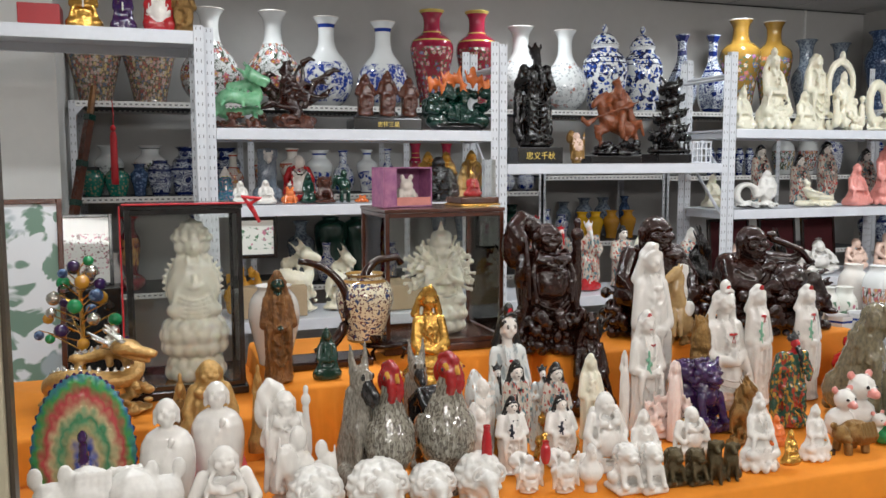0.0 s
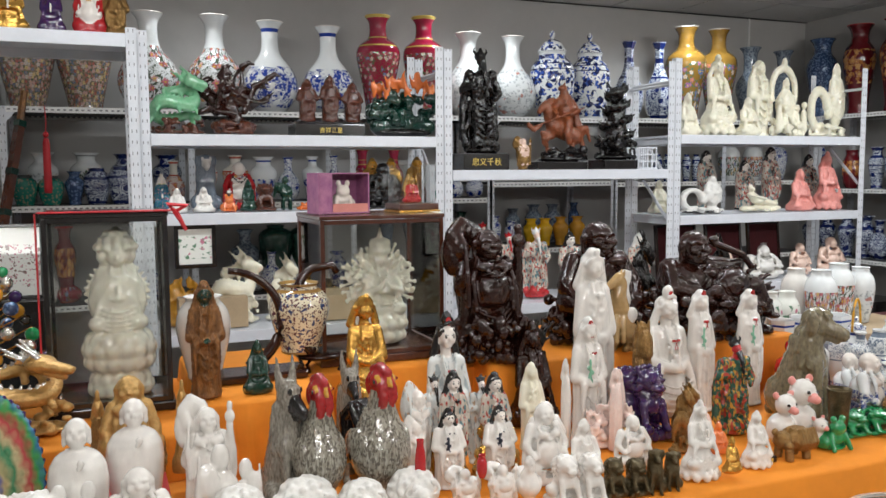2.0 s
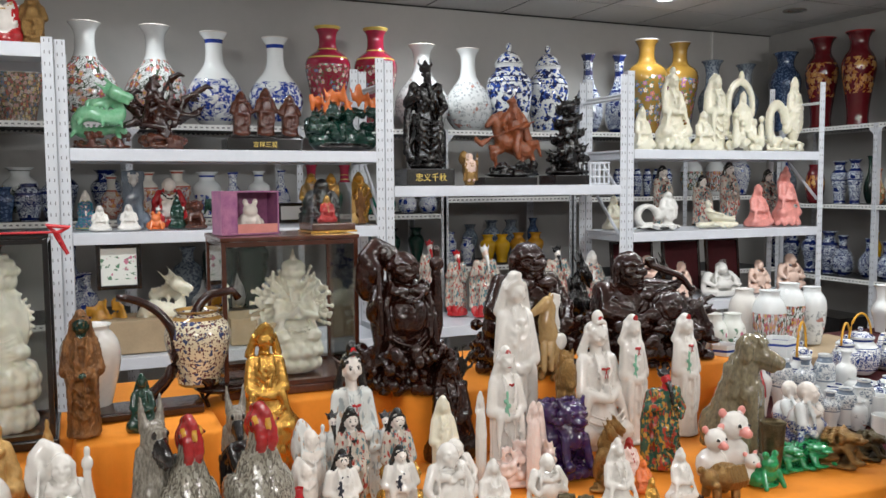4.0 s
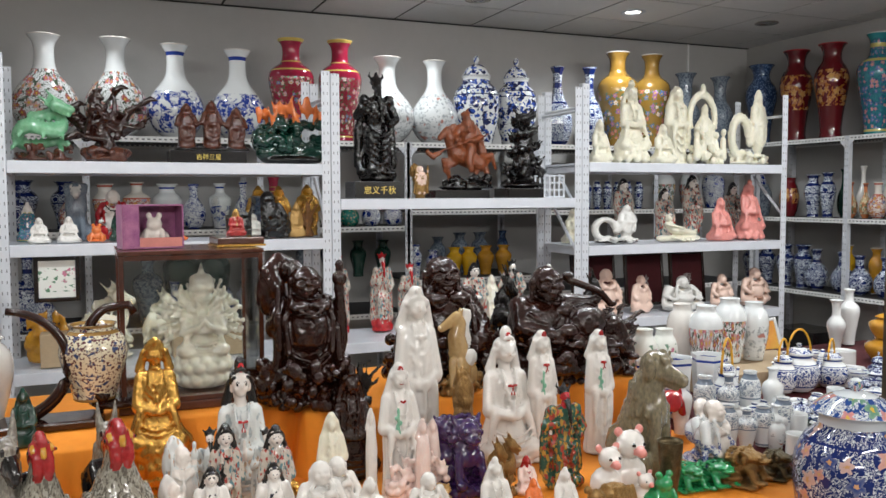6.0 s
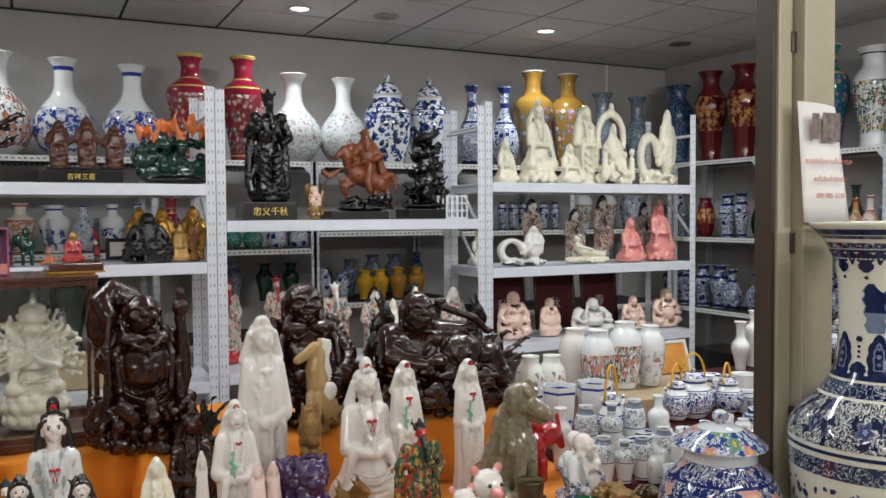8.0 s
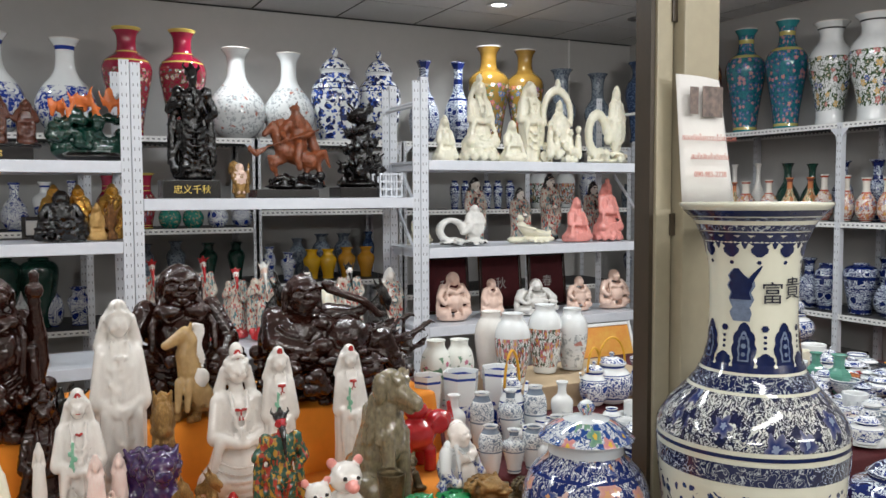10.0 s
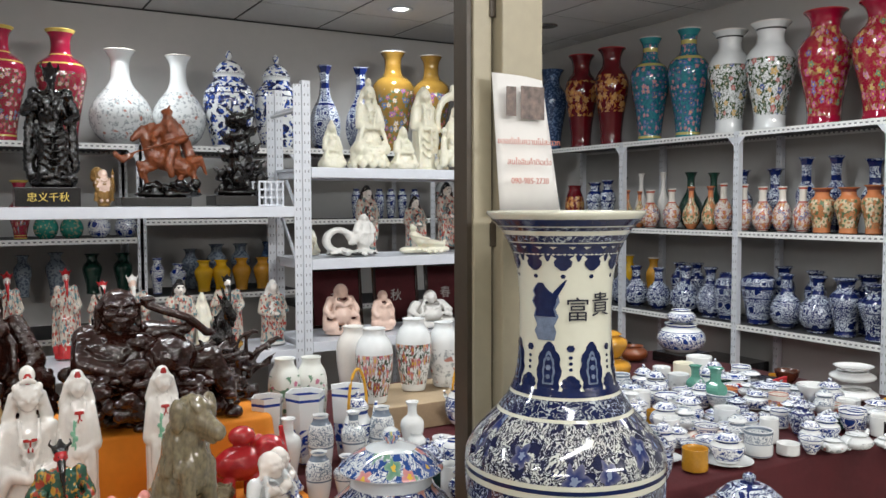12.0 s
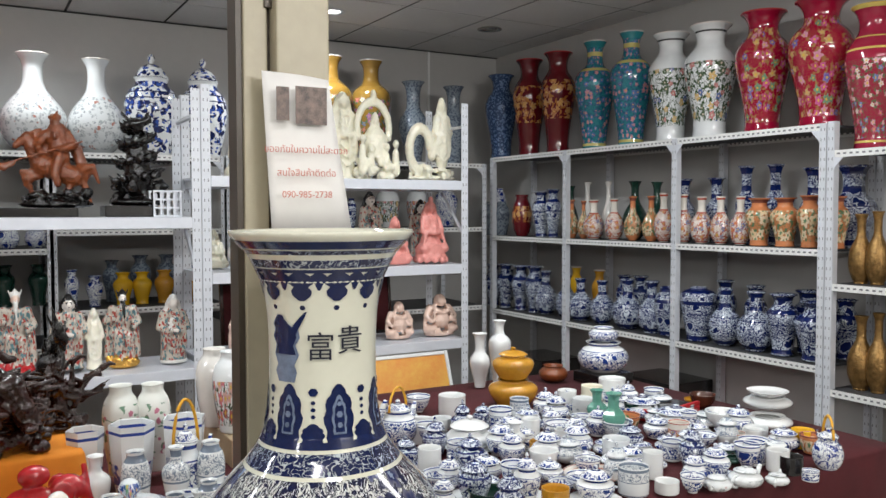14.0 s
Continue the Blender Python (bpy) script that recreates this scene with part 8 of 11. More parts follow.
vase("vase", "globe", "bluewhite", 1.746, 5.550, 0.780, 0.297, 0.066, "vase on the low wall shelf", "vases on the low wall shelf")
vase("vase", "baluster", "bluewhite", 1.889, 5.550, 0.780, 0.219, 0.066, "vase on the low wall shelf", "vases on the low wall shelf")
vase("vase", "globe", "bluewhite", 0.624, 5.450, 0.780, 0.280, 0.068, "blue and white vase on the low wall shelf", "vases on the low wall shelf")
vase("vase", "globe", "bluewhite", 0.752, 5.450, 0.780, 0.259, 0.072, "blue and white vase on the low wall shelf", "vases on the low wall shelf")
vase("vase", "globe", "bluedense", 0.678, 5.450, 0.780, 0.434, 0.078, "blue and white vase on the low wall shelf", "vases on the low wall shelf")
vase("vase", "globe", "bluewhite", 1.451, 5.450, 0.780, 0.245, 0.066, "blue and white vase on the low wall shelf", "vases on the low wall shelf")

# the opening in the middle wall shelf
vase("vase", "baluster", "yellow", 3.268, 5.500, 0.982, 0.191, 0.058, "small glazed vase in the wall shelf", "yellow vases in the wall shelf")
vase("vase", "baluster", "yellow", 3.376, 5.500, 0.982, 0.187, 0.058, "small glazed vase in the wall shelf", "yellow vases in the wall shelf")
vase("vase", "baluster", "amber", 3.504, 5.500, 0.982, 0.198, 0.059, "small glazed vase in the wall shelf", "yellow vases in the wall shelf")
vase("vase", "baluster", "amber", 3.639, 5.500, 0.982, 0.197, 0.060, "small glazed vase in the wall shelf", "yellow vases in the wall shelf")
vase("vase", "baluster", "bluewhite", 2.991, 5.500, 0.982, 0.217, 0.042, "small glazed vase in the wall shelf", "yellow vases in the wall shelf")
vase("vase", "baluster", "bluewhite", 3.113, 5.500, 0.982, 0.178, 0.050, "small glazed vase in the wall shelf", "yellow vases in the wall shelf")
vase("vase", "baluster", "greyblue", 3.239, 5.720, 0.982, 0.254, 0.056, "dark glazed vase in the back row", "yellow vases in the wall shelf")
vase("vase", "baluster", "greyblue", 3.406, 5.720, 0.982, 0.280, 0.064, "dark glazed vase in the back row", "yellow vases in the wall shelf")
vase("vase", "baluster", "greyblue", 3.563, 5.720, 0.982, 0.284, 0.061, "dark glazed vase in the back row", "yellow vases in the wall shelf")
vase("vase", "baluster", "darkblue", 3.744, 5.720, 0.982, 0.288, 0.043, "dark glazed vase in the back row", "yellow vases in the wall shelf")
vase("vase", "baluster", "darkgreen", 2.658, 5.720, 0.982, 0.241, 0.057, "dark glazed vase in the back row", "yellow vases in the wall shelf")
vase("vase", "baluster", "darkgreen", 2.833, 5.720, 0.982, 0.236, 0.057, "dark glazed vase in the back row", "yellow vases in the wall shelf")
vase("vase", "baluster", "greyblue", 2.459, 5.720, 0.982, 0.256, 0.059, "dark glazed vase in the back row", "yellow vases in the wall shelf")
vase("vase", "baluster", "greyblue", 2.283, 5.720, 0.982, 0.244, 0.051, "dark glazed vase in the back row", "yellow vases in the wall shelf")

# small wares behind the ivory figures
vase("vase", "jar", "bluedense", 4.252, 5.400, 1.420, 0.199, 0.034, "tiny dark blue patterned vase", "small vases behind the ivory figures")
vase("vase", "jar", "bluedense", 4.336, 5.400, 1.420, 0.200, 0.034, "tiny dark blue patterned vase", "small vases behind the ivory figures")
vase("vase", "jar", "bluedense", 4.421, 5.400, 1.420, 0.200, 0.034, "tiny dark blue patterned vase", "small vases behind the ivory figures")
vase("vase", "jar", "bluedense", 4.507, 5.400, 1.420, 0.200, 0.034, "tiny dark blue patterned vase", "small vases behind the ivory figures")
vase("vase", "jar", "bluedense", 4.594, 5.400, 1.420, 0.200, 0.035, "tiny dark blue patterned vase", "small vases behind the ivory figures")
vase("vase", "jar", "bluedense", 4.692, 5.400, 1.420, 0.200, 0.035, "tiny dark blue patterned vase", "small vases behind the ivory figures")
vase("vase", "jar", "scenic", 5.033, 5.550, 1.420, 0.277, 0.086, "painted jar behind the ivory figures", "small vases behind the ivory figures")
vase("vase", "jar", "peony", 5.267, 5.550, 1.420, 0.279, 0.078, "painted jar behind the ivory figures", "small vases behind the ivory figures")
vase("vase", "jar", "bluewhite", 5.504, 5.550, 1.420, 0.281, 0.089, "painted jar behind the ivory figures", "small vases behind the ivory figures")
vase("vase", "jar", "bluewhite", 5.964, 5.550, 1.420, 0.284, 0.059, "painted jar behind the ivory figures", "small vases behind the ivory figures")
vase("vase", "baluster", "bluelotus", 5.882, 5.500, 0.860, 0.237, 0.059, "blue and white vase in the corner", "small vases behind the ivory figures")
vase("vase", "baluster", "bluelotus", 6.024, 5.500, 0.860, 0.242, 0.059, "blue and white vase in the corner", "small vases behind the ivory figures")
vase("vase", "baluster", "bluelotus", 6.442, 5.500, 0.860, 0.238, 0.080, "blue and white vase in the corner", "small vases behind the ivory figures")

# carvings on the white racks
statue("jade_dragon", "dragon", "jade jade jade redwood", 0.835, 4.300, 1.667, 0.307, 0.254, "green jade dragon on a red wooden base", "carvings on the white racks", relief=0.05)
statue("root_carving", "root", "darkwood darkwood darkwood redwood", 1.100, 4.300, 1.667, 0.343, 0.402, "dark polished root carving of horses on a stand", "carvings on the white racks", relief=0.05)
statue("elders_carving", "three", "redwood redwood redwood ebony", 1.532, 4.300, 1.720, 0.239, 0.335, "three carved wooden elders on one dark base", "carvings on the white racks", relief=0.03)
statue("jade_plant", "coral", "deepjade deepjade orangeglaze ebony", 1.898, 4.300, 1.667, 0.324, 0.381, "dark green jade plant with orange flowers", "carvings on the white racks")
statue("warrior_statue", "warrior", "ebony", 2.323, 4.300, 1.588, 0.541, 0.24, "black carved bearded warrior statue on an inscribed base", "carvings on the white racks", relief=0.06)
statue("gilt_figurine", "laughing_plain", "oldgold skin oldgold", 2.514, 4.200, 1.507, 0.173, 0.099, "small gilt figurine with a pale head", "carvings on the white racks")
statue("horse_rider_carving", "horse_rider", "orangewood orangewood orangewood ebony", 2.778, 4.300, 1.546, 0.426, 0.429, "orange-brown carving of a warrior on horseback", "carvings on the white racks", relief=0.05)
statue("dragon_carving", "dragon_lord", "ebony", 3.157, 4.300, 1.556, 0.428, 0.27, "black carving of a figure wound by a dragon", "carvings on the white racks", relief=0.06)
statue("ivory_figurine", "seated", "ivory", 3.609, 4.270, 1.694, 0.244, 0.143, "small ivory seated figurine", "ivory figures on the rack", relief=0.03)
statue("ivory_statue", "lotus_seat", "ivory", 3.818, 4.270, 1.694, 0.470, 0.227, "tall ivory seated figure with a child", "ivory figures on the rack", relief=0.04)
statue("ivory_statue", "standing", "ivory", 4.174, 4.330, 1.694, 0.457, 0.184, "plain ivory standing figure", "ivory figures on the rack")
statue("ivory_figurine", "seated", "ivory", 3.979, 4.200, 1.694, 0.222, 0.158, "small ivory group figure", "ivory figures on the rack", relief=0.05)
statue("ivory_statue", "arch", "ivory", 4.327, 4.270, 1.694, 0.473, 0.250, "ivory seated figure under an arch with attendants", "ivory figures on the rack", relief=0.04)
statue("ivory_statue", "serpent", "ivory", 4.663, 4.270, 1.694, 0.456, 0.297, "ivory warrior figure beside a curling dragon", "ivory figures on the rack", relief=0.04)
statue("white_dragon_figurine", "serpent", "bisque bisque bisque black", 3.693, 4.240, 1.252, 0.214, 0.300, "white figure on a curling dragon", "ivory figures on the rack", relief=0.03)
statue("reclining_figurine", "reclined_lady", "ivory", 4.127, 4.240, 1.252, 0.156, 0.299, "pale ivory reclining figure", "ivory figures on the rack", relief=0.03)
statue("pink_figurine", "seated", "pink", 4.431, 4.240, 1.252, 0.252, 0.179, "small pink resin seated figure", "ivory figures on the rack", relief=0.02)
statue("pink_statue", "lotus_seat", "pink", 4.648, 4.240, 1.252, 0.359, 0.196, "pink resin seated figure on a lotus", "ivory figures on the rack", relief=0.02)
statue("ivory_figurine", "seated", "ivory", 3.518, 4.400, 1.252, 0.192, 0.140, "small ivory figurine at the back", "ivory figures on the rack", relief=0.05)
statue("bagged_figurine", "standing", "crystal face black", 3.871, 4.420, 1.252, 0.366, 0.144, "painted figurine in clear wrapping", "ivory figures on the rack", relief=0.03)
statue("bagged_figurine", "standing", "crystal face black", 4.163, 4.420, 1.252, 0.310, 0.148, "painted figurine in clear wrapping", "ivory figures on the rack", relief=0.03)
statue("bagged_figurine", "standing", "crystal face black", 4.369, 4.420, 1.252, 0.389, 0.150, "painted figurine in clear wrapping", "ivory figures on the rack", relief=0.03)
statue("bagged_figurine", "standing", "crystal face black", 4.680, 4.420, 1.252, 0.346, 0.154, "painted figurine in clear wrapping", "ivory figures on the rack", relief=0.03)
statue("laughing_figurine", "laughing_seat_plain", "skin skin skin goldpaint", 3.643, 4.260, 0.852, 0.259, 0.207, "pink-skinned laughing seated figurine", "seated figures on the low rack")
statue("laughing_figurine", "laughing_seat_plain", "skin skin skin goldpaint", 3.881, 4.260, 0.852, 0.212, 0.141, "pink-skinned laughing seated figurine", "seated figures on the low rack")
statue("laughing_figurine", "laughing_seat_plain", "bisque", 4.157, 4.260, 0.852, 0.201, 0.282, "white laughing seated figurine", "seated figures on the low rack")
statue("laughing_figurine", "laughing_seat_plain", "skin skin skin red", 4.457, 4.260, 0.852, 0.200, 0.168, "pink-skinned laughing seated figurine", "seated figures on the low rack")
statue("laughing_figurine", "laughing_seat_plain", "skin skin skin goldpaint", 4.706, 4.260, 0.852, 0.228, 0.212, "pink-skinned laughing seated figurine", "seated figures on the low rack")
statue("wrapped_figurine", "warrior", "crystal skin bisque red", 2.638, 4.280, 0.827, 0.379, 0.173, "painted elder figurine in clear wrapping", "wrapped figures on the low rack", relief=0.03)
statue("wrapped_figurine", "standing", "crystal face black", 2.847, 4.280, 0.827, 0.345, 0.158, "painted elder figurine in clear wrapping", "wrapped figures on the low rack", relief=0.03)
statue("wrapped_figurine", "warrior", "crystal face black gold", 3.069, 4.280, 0.827, 0.359, 0.168, "painted elder figurine in clear wrapping", "wrapped figures on the low rack", relief=0.03)
statue("wrapped_figurine", "standing", "crystal face bisque", 3.292, 4.280, 0.827, 0.322, 0.158, "painted elder figurine in clear wrapping", "wrapped figures on the low rack", relief=0.03)
statue("wrapped_figurine", "standing", "jadewhite", 2.949, 4.280, 0.827, 0.277, 0.090, "painted elder figurine in clear wrapping", "wrapped figures on the low rack", relief=0.03)
statue("wrapped_figurine", "warrior", "crystal face red red", 2.526, 4.380, 0.827, 0.350, 0.135, "painted figurine with a tall hat", "wrapped figures on the low rack", relief=0.03)
statue("wrapped_figurine", "warrior", "crystal face red", 2.374, 4.380, 0.827, 0.409, 0.132, "painted figurine with a tall hat", "wrapped figures on the low rack", relief=0.03)
statue("wrapped_figurine", "warrior", "crystal face red red", 2.142, 4.380, 0.827, 0.404, 0.129, "painted figurine with a tall hat", "wrapped figures on the low rack", relief=0.03)
statue("small_figurine", "seated", "porcelain", 0.811, 4.200, 1.327, 0.107, 0.092, "glossy white porcelain rabbit figurine", "small figures on the middle shelf", relief=0.02)
statue("small_figurine", "seated", "porcelain", 0.924, 4.200, 1.327, 0.111, 0.098, "glossy white porcelain rabbit figurine", "small figures on the middle shelf", relief=0.02)
statue("small_figurine", "frog", "orangeglaze", 1.031, 4.200, 1.327, 0.079, 0.078, "small glossy orange frog figurine", "small figures on the middle shelf", relief=0.02)
statue("small_figurine", "seated", "deepjade", 1.119, 4.200, 1.327, 0.143, 0.079, "dark green carved jade figurine", "small figures on the middle shelf", relief=0.02)
statue("small_figurine", "lion", "redwood", 1.193, 4.200, 1.327, 0.125, 0.095, "dark red carved lion figurine", "small figures on the middle shelf", relief=0.02)
statue("small_figurine", "elephant", "deepjade", 1.276, 4.200, 1.327, 0.156, 0.090, "dark green jade elephant figurine", "small figures on the middle shelf", relief=0.02)
statue("small_figurine", "frog", "orangeglaze", 1.373, 4.200, 1.327, 0.035, 0.070, "small glossy orange frog figurine", "small figures on the middle shelf", relief=0.02)
statue("doll_figurine", "pug", "greyblue porcelain", 0.954, 4.360, 1.327, 0.258, 0.145, "grey and white dog doll figurine", "small figures on the middle shelf")
statue("doll_figurine", "laughing_seat_plain", "red face black", 1.103, 4.360, 1.327, 0.224, 0.157, "red-robed boy doll figurine", "small figures on the middle shelf")
statue("doll_figurine", "seated", "tealfloral face", 0.759, 4.360, 1.327, 0.171, 0.095, "small blue robed porcelain figurine", "small figures on the middle shelf")
statue("gilt_statue", "standing", "gold amber gold", 1.738, 4.300, 1.327, 0.243, 0.124, "gilded amber standing figure", "small figures on the middle shelf", relief=0.05)
statue("gilt_statue", "standing", "gold amber gold", 1.834, 4.300, 1.327, 0.243, 0.119, "gilded amber standing figure", "small figures on the middle shelf", relief=0.05)
statue("gilt_statue", "standing", "gold amber gold", 1.971, 4.300, 1.327, 0.249, 0.132, "gilded amber standing figure", "small figures on the middle shelf", relief=0.05)
statue("black_carving", "laughing_seated", "ebony", 1.764, 4.220, 1.327, 0.217, 0.219, "black carving of seated figures on a tray", "small figures on the middle shelf", relief=0.06)
statue("amber_figurine", "seated", "goldpaint", 1.904, 4.240, 1.327, 0.164, 0.091, "amber coloured small figurine", "small figures on the middle shelf", relief=0.04)
statue("wood_carving", "root", "bronzewood", 1.967, 4.240, 1.327, 0.177, 0.080, "small brown root carving", "small figures on the middle shelf")

# glass display cases
glass_case("glass_case", 0.355, 2.69, 0.862, 0.66, 2.95, 1.395, "black", "black-framed glass case over a milky many-armed figure")
glass_case("glass_case", 1.075, 2.7, 0.932, 1.455, 3.0, 1.37, "redwood", "red-brown framed glass case over a pale many-armed figure")
statue("cased_statue", "cased", "jadewhite", 0.532, 2.820, 0.885, 0.468, 0.198, "milky white many-armed figure on stacked lotus bases", "figures in glass cases", relief=0.0)
statue("cased_statue", "many_arms", "jadewhite", 1.305, 2.860, 0.960, 0.364, 0.255, "pale figure with a fan of many arms", "figures in glass cases", relief=0.0)

# large figures on the raised step
statue("laughing_statue", "laughing_standing", "darkwood", 1.547, 2.600, 0.932, 0.430, 0.283, "dark polished wood laughing figure with a sack", "large figures on the raised step", relief=0.017)
statue("laughing_statue", "laughing_seated", "darkwood", 1.996, 2.700, 0.932, 0.401, 0.372, "dark polished wood laughing figure seated on rocks", "large figures on the raised step", relief=0.018)
statue("laughing_statue", "reclining", "darkwood", 2.414, 2.640, 0.932, 0.365, 0.487, "dark polished wood reclining laughing figure on roots", "large figures on the raised step", relief=0.018)
statue("dark_statue", "seated", "darkwood", 1.650, 2.500, 0.752, 0.311, 0.155, "dark polished wood seated figure", "large figures on the raised step", relief=0.04)
statue("gold_statue", "throne", "gold", 1.15, 2.520, 0.752, 0.417, 0.178, "golden seated figure on a lotus throne", "large figures on the raised step", relief=0.02)
statue("wood_statue", "standing", "bronzewood deepjade bronzewood", 0.727, 2.500, 0.932, 0.298, 0.100, "gilt brown wooden figure with a green face", "large figures on the raised step", relief=0.05)
statue("dark_statue", "seated", "darkgreen", 0.854, 2.500, 0.932, 0.138, 0.078, "dark green seated stone figure", "large figures on the raised step", relief=0.02)
statue("porcelain_lady", "seated", "robe face black robe red", 1.339, 2.400, 0.750, 0.376, 0.165, "white porcelain lady with black hair and a crown", "large figures on the raised step")
vase("vase", "urn", "porcelain", 0.747, 2.720, 0.932, 0.228, 0.074, "plain white oval porcelain vase", "large figures on the raised step")
ring_stand(0.86, 2.66, 0.932, 0.30, 0.15)
vase("vase", "urn", "lantern", 1.009, 2.700, 0.985, 0.2, 0.086, "pierced cream lantern vase with dark flowers", "large figures on the raised step")
vase_stand(1.068, 2.7, 0.932, 0.05, 0.075)
statue("horse_figurine", "horse", "tanglaze tanglaze bisque oldgold", 2.0, 2.560, 0.932, 0.255, 0.15, "tan glazed horse with a white mane", "large figures on the raised step")

# white figures on the table
statue("robed_statue", "standing", "porcelain", 1.814, 2.430, 0.750, 0.523, 0.140, "tall plain white porcelain robed figure", "white robed figures")
statue("robed_statue", "standing", "porcelain porcelain porcelain blush comb leaf", 1.714, 2.300, 0.750, 0.349, 0.116, "white porcelain robed figure with a red hood mark", "white robed figures")
statue("robed_statue", "seated", "porcelain porcelain porcelain porcelain comb", 2.094, 2.450, 0.750, 0.395, 0.205, "seated white porcelain robed figure with a red hood mark", "white robed figures")
statue("robed_statue", "standing", "porcelain porcelain porcelain porcelain comb leaf", 2.195, 2.420, 0.750, 0.380, 0.102, "slim white porcelain robed figure holding leaves", "white robed figures")
statue("robed_statue", "standing", "porcelain porcelain porcelain porcelain comb leaf", 2.387, 2.420, 0.750, 0.370, 0.101, "slim white porcelain robed figure holding leaves", "white robed figures")
statue("robed_statue", "standing", "ivory", 1.540, 2.300, 0.750, 0.239, 0.080, "pale yellow porcelain robed figurine", "white robed figures")
statue("attendant_figurine", "standing", "porcelain", 1.635, 2.280, 0.750, 0.244, 0.031, "small white attendant figurine", "white robed figures")
statue("attendant_figurine", "standing", "blush", 1.792, 2.260, 0.750, 0.204, 0.038, "small pink-white attendant figurine", "white robed figures")
statue("blossom_base", "coral", "blush", 1.739, 2.240, 0.750, 0.134, 0.171, "pale pink blossom-covered porcelain group", "white robed figures")
statue("robed_figurine", "lotus_seat", "porcelain", 1.815, 1.956, 0.752, 0.191, 0.108, "small white seated robed figurine on a lotus", "white figures in the front row")
statue("robed_figurine", "lotus_seat", "porcelain", 1.997, 1.963, 0.752, 0.142, 0.086, "small white seated robed figurine on a lotus", "white figures in the front row")
statue("elder_figurine", "laughing_seat_plain", "porcelain", 1.454, 2.080, 0.752, 0.193, 0.127, "white porcelain laughing elder figurine", "white figures in the front row")
statue("elder_figurine", "seated", "porcelain", 1.567, 2.080, 0.752, 0.140, 0.104, "white porcelain laughing elder figurine", "white figures in the front row")
statue("elder_figurine", "laughing_seat_plain", "porcelain", 1.704, 2.080, 0.752, 0.135, 0.110, "white porcelain laughing elder figurine", "white figures in the front row")
statue("elder_figurine", "laughing_plain", "porcelain", 1.216, 2.013, 0.752, 0.094, 0.083, "small white elder figurine with a staff", "white figures in the front row")
statue("elder_figurine", "laughing_plain", "porcelain", 1.294, 1.985, 0.752, 0.102, 0.083, "small white elder figurine with a staff", "white figures in the front row")
statue("bird_figurine", "rooster", "porcelain", 1.356, 1.969, 0.752, 0.112, 0.062, "small white bird figurine", "white figures in the front row")
statue("lion_figurine", "lion", "porcelain", 1.431, 1.945, 0.752, 0.115, 0.075, "small white guardian lion on a square plinth", "white figures in the front row")
statue("lion_figurine", "lion", "porcelain", 1.485, 1.924, 0.752, 0.118, 0.067, "small white guardian lion on a square plinth", "white figures in the front row")
statue("urn_figurine", "urn", "porcelain", 0.438, 2.060, 0.752, 0.283, 0.109, "white jar-shaped laughing monk figurine", "white figures in the front row")
statue("urn_figurine", "urn", "porcelain", 0.543, 2.160, 0.752, 0.284, 0.115, "white jar-shaped laughing monk figurine", "white figures in the front row")
statue("laughing_figurine", "laughing_plain", "porcelain", 0.683, 2.140, 0.752, 0.282, 0.124, "white laughing figurine with a bead necklace", "white figures in the front row")
statue("laughing_figurine", "laughing_seat_plain", "porcelain", 0.541, 1.980, 0.752, 0.201, 0.149, "white seated laughing monk figurine", "white figures in the front row")
statue("elephant_figurine", "elephant", "porcelain", 0.687, 2.020, 0.752, 0.210, 0.096, "white porcelain elephant figurine", "white figures in the front row", turn=20.0)
statue("elephant_figurine", "elephant", "porcelain", 0.751, 2.040, 0.752, 0.168, 0.062, "small white elephant figurine", "white figures in the front row", turn=160.0)
statue("pig_figurine", "pig", "bisque", 0.270, 1.980, 0.752, 0.197, 0.158, "white porcelain pig figurine", "white figures in the front row")
statue("pig_figurine", "pig", "bisque", 0.394, 1.960, 0.752, 0.190, 0.150, "white porcelain animal covered in scales", "white figures in the front row", turn=180.0)
statue("ram_figurine", "sheep", "bisque", 0.721, 1.960, 0.752, 0.140, 0.119, "white porcelain ram with curled fleece", "white figures in the front row")
statue("ram_figurine", "sheep", "bisque", 0.853, 1.960, 0.752, 0.137, 0.136, "white porcelain ram with curled fleece", "white figures in the front row")
statue("ram_figurine", "sheep", "bisque", 0.970, 1.960, 0.752, 0.116, 0.108, "white porcelain ram with curled fleece", "white figures in the front row")
statue("ram_figurine", "sheep", "bisque", 1.081, 1.960, 0.752, 0.124, 0.113, "white porcelain ram with curled fleece", "white figures in the front row")

# coloured animals and gilt figures
statue("peacock_figurine", "peacock", "peacock peacock violet multi", 0.278, 2.120, 0.752, 0.337, 0.206, "enamelled peacock figurine with a round fan", "coloured figures on the table", relief=0.03)
statue("gold_dragon", "dragon", "goldpaint goldpaint silver goldpaint", 0.284, 2.600, 0.862, 0.231, 0.288, "golden dragon figurine with curling tail", "coloured figures on the table", relief=0.05, turn=0.0)
statue("gold_laughing_figurine", "laughing_seated", "goldpaint goldpaint goldpaint oldgold", 0.541, 2.340, 0.800, 0.245, 0.154, "golden laughing figure with children", "coloured figures on the table", relief=0.03)
statue("gold_child", "seated", "goldpaint", 0.655, 2.360, 0.800, 0.218, 0.055, "small golden child figurine", "coloured figures on the table")
statue("gold_child", "seated", "oldgold goldpaint", 0.474, 2.360, 0.800, 0.213, 0.064, "small golden child figurine", "coloured figures on the table")
plinth_block("inscribed_plinth", 0.43, 2.2, 0.752, 0.36, 0.2, 0.075, "black lacquered plinth with gilt writing")
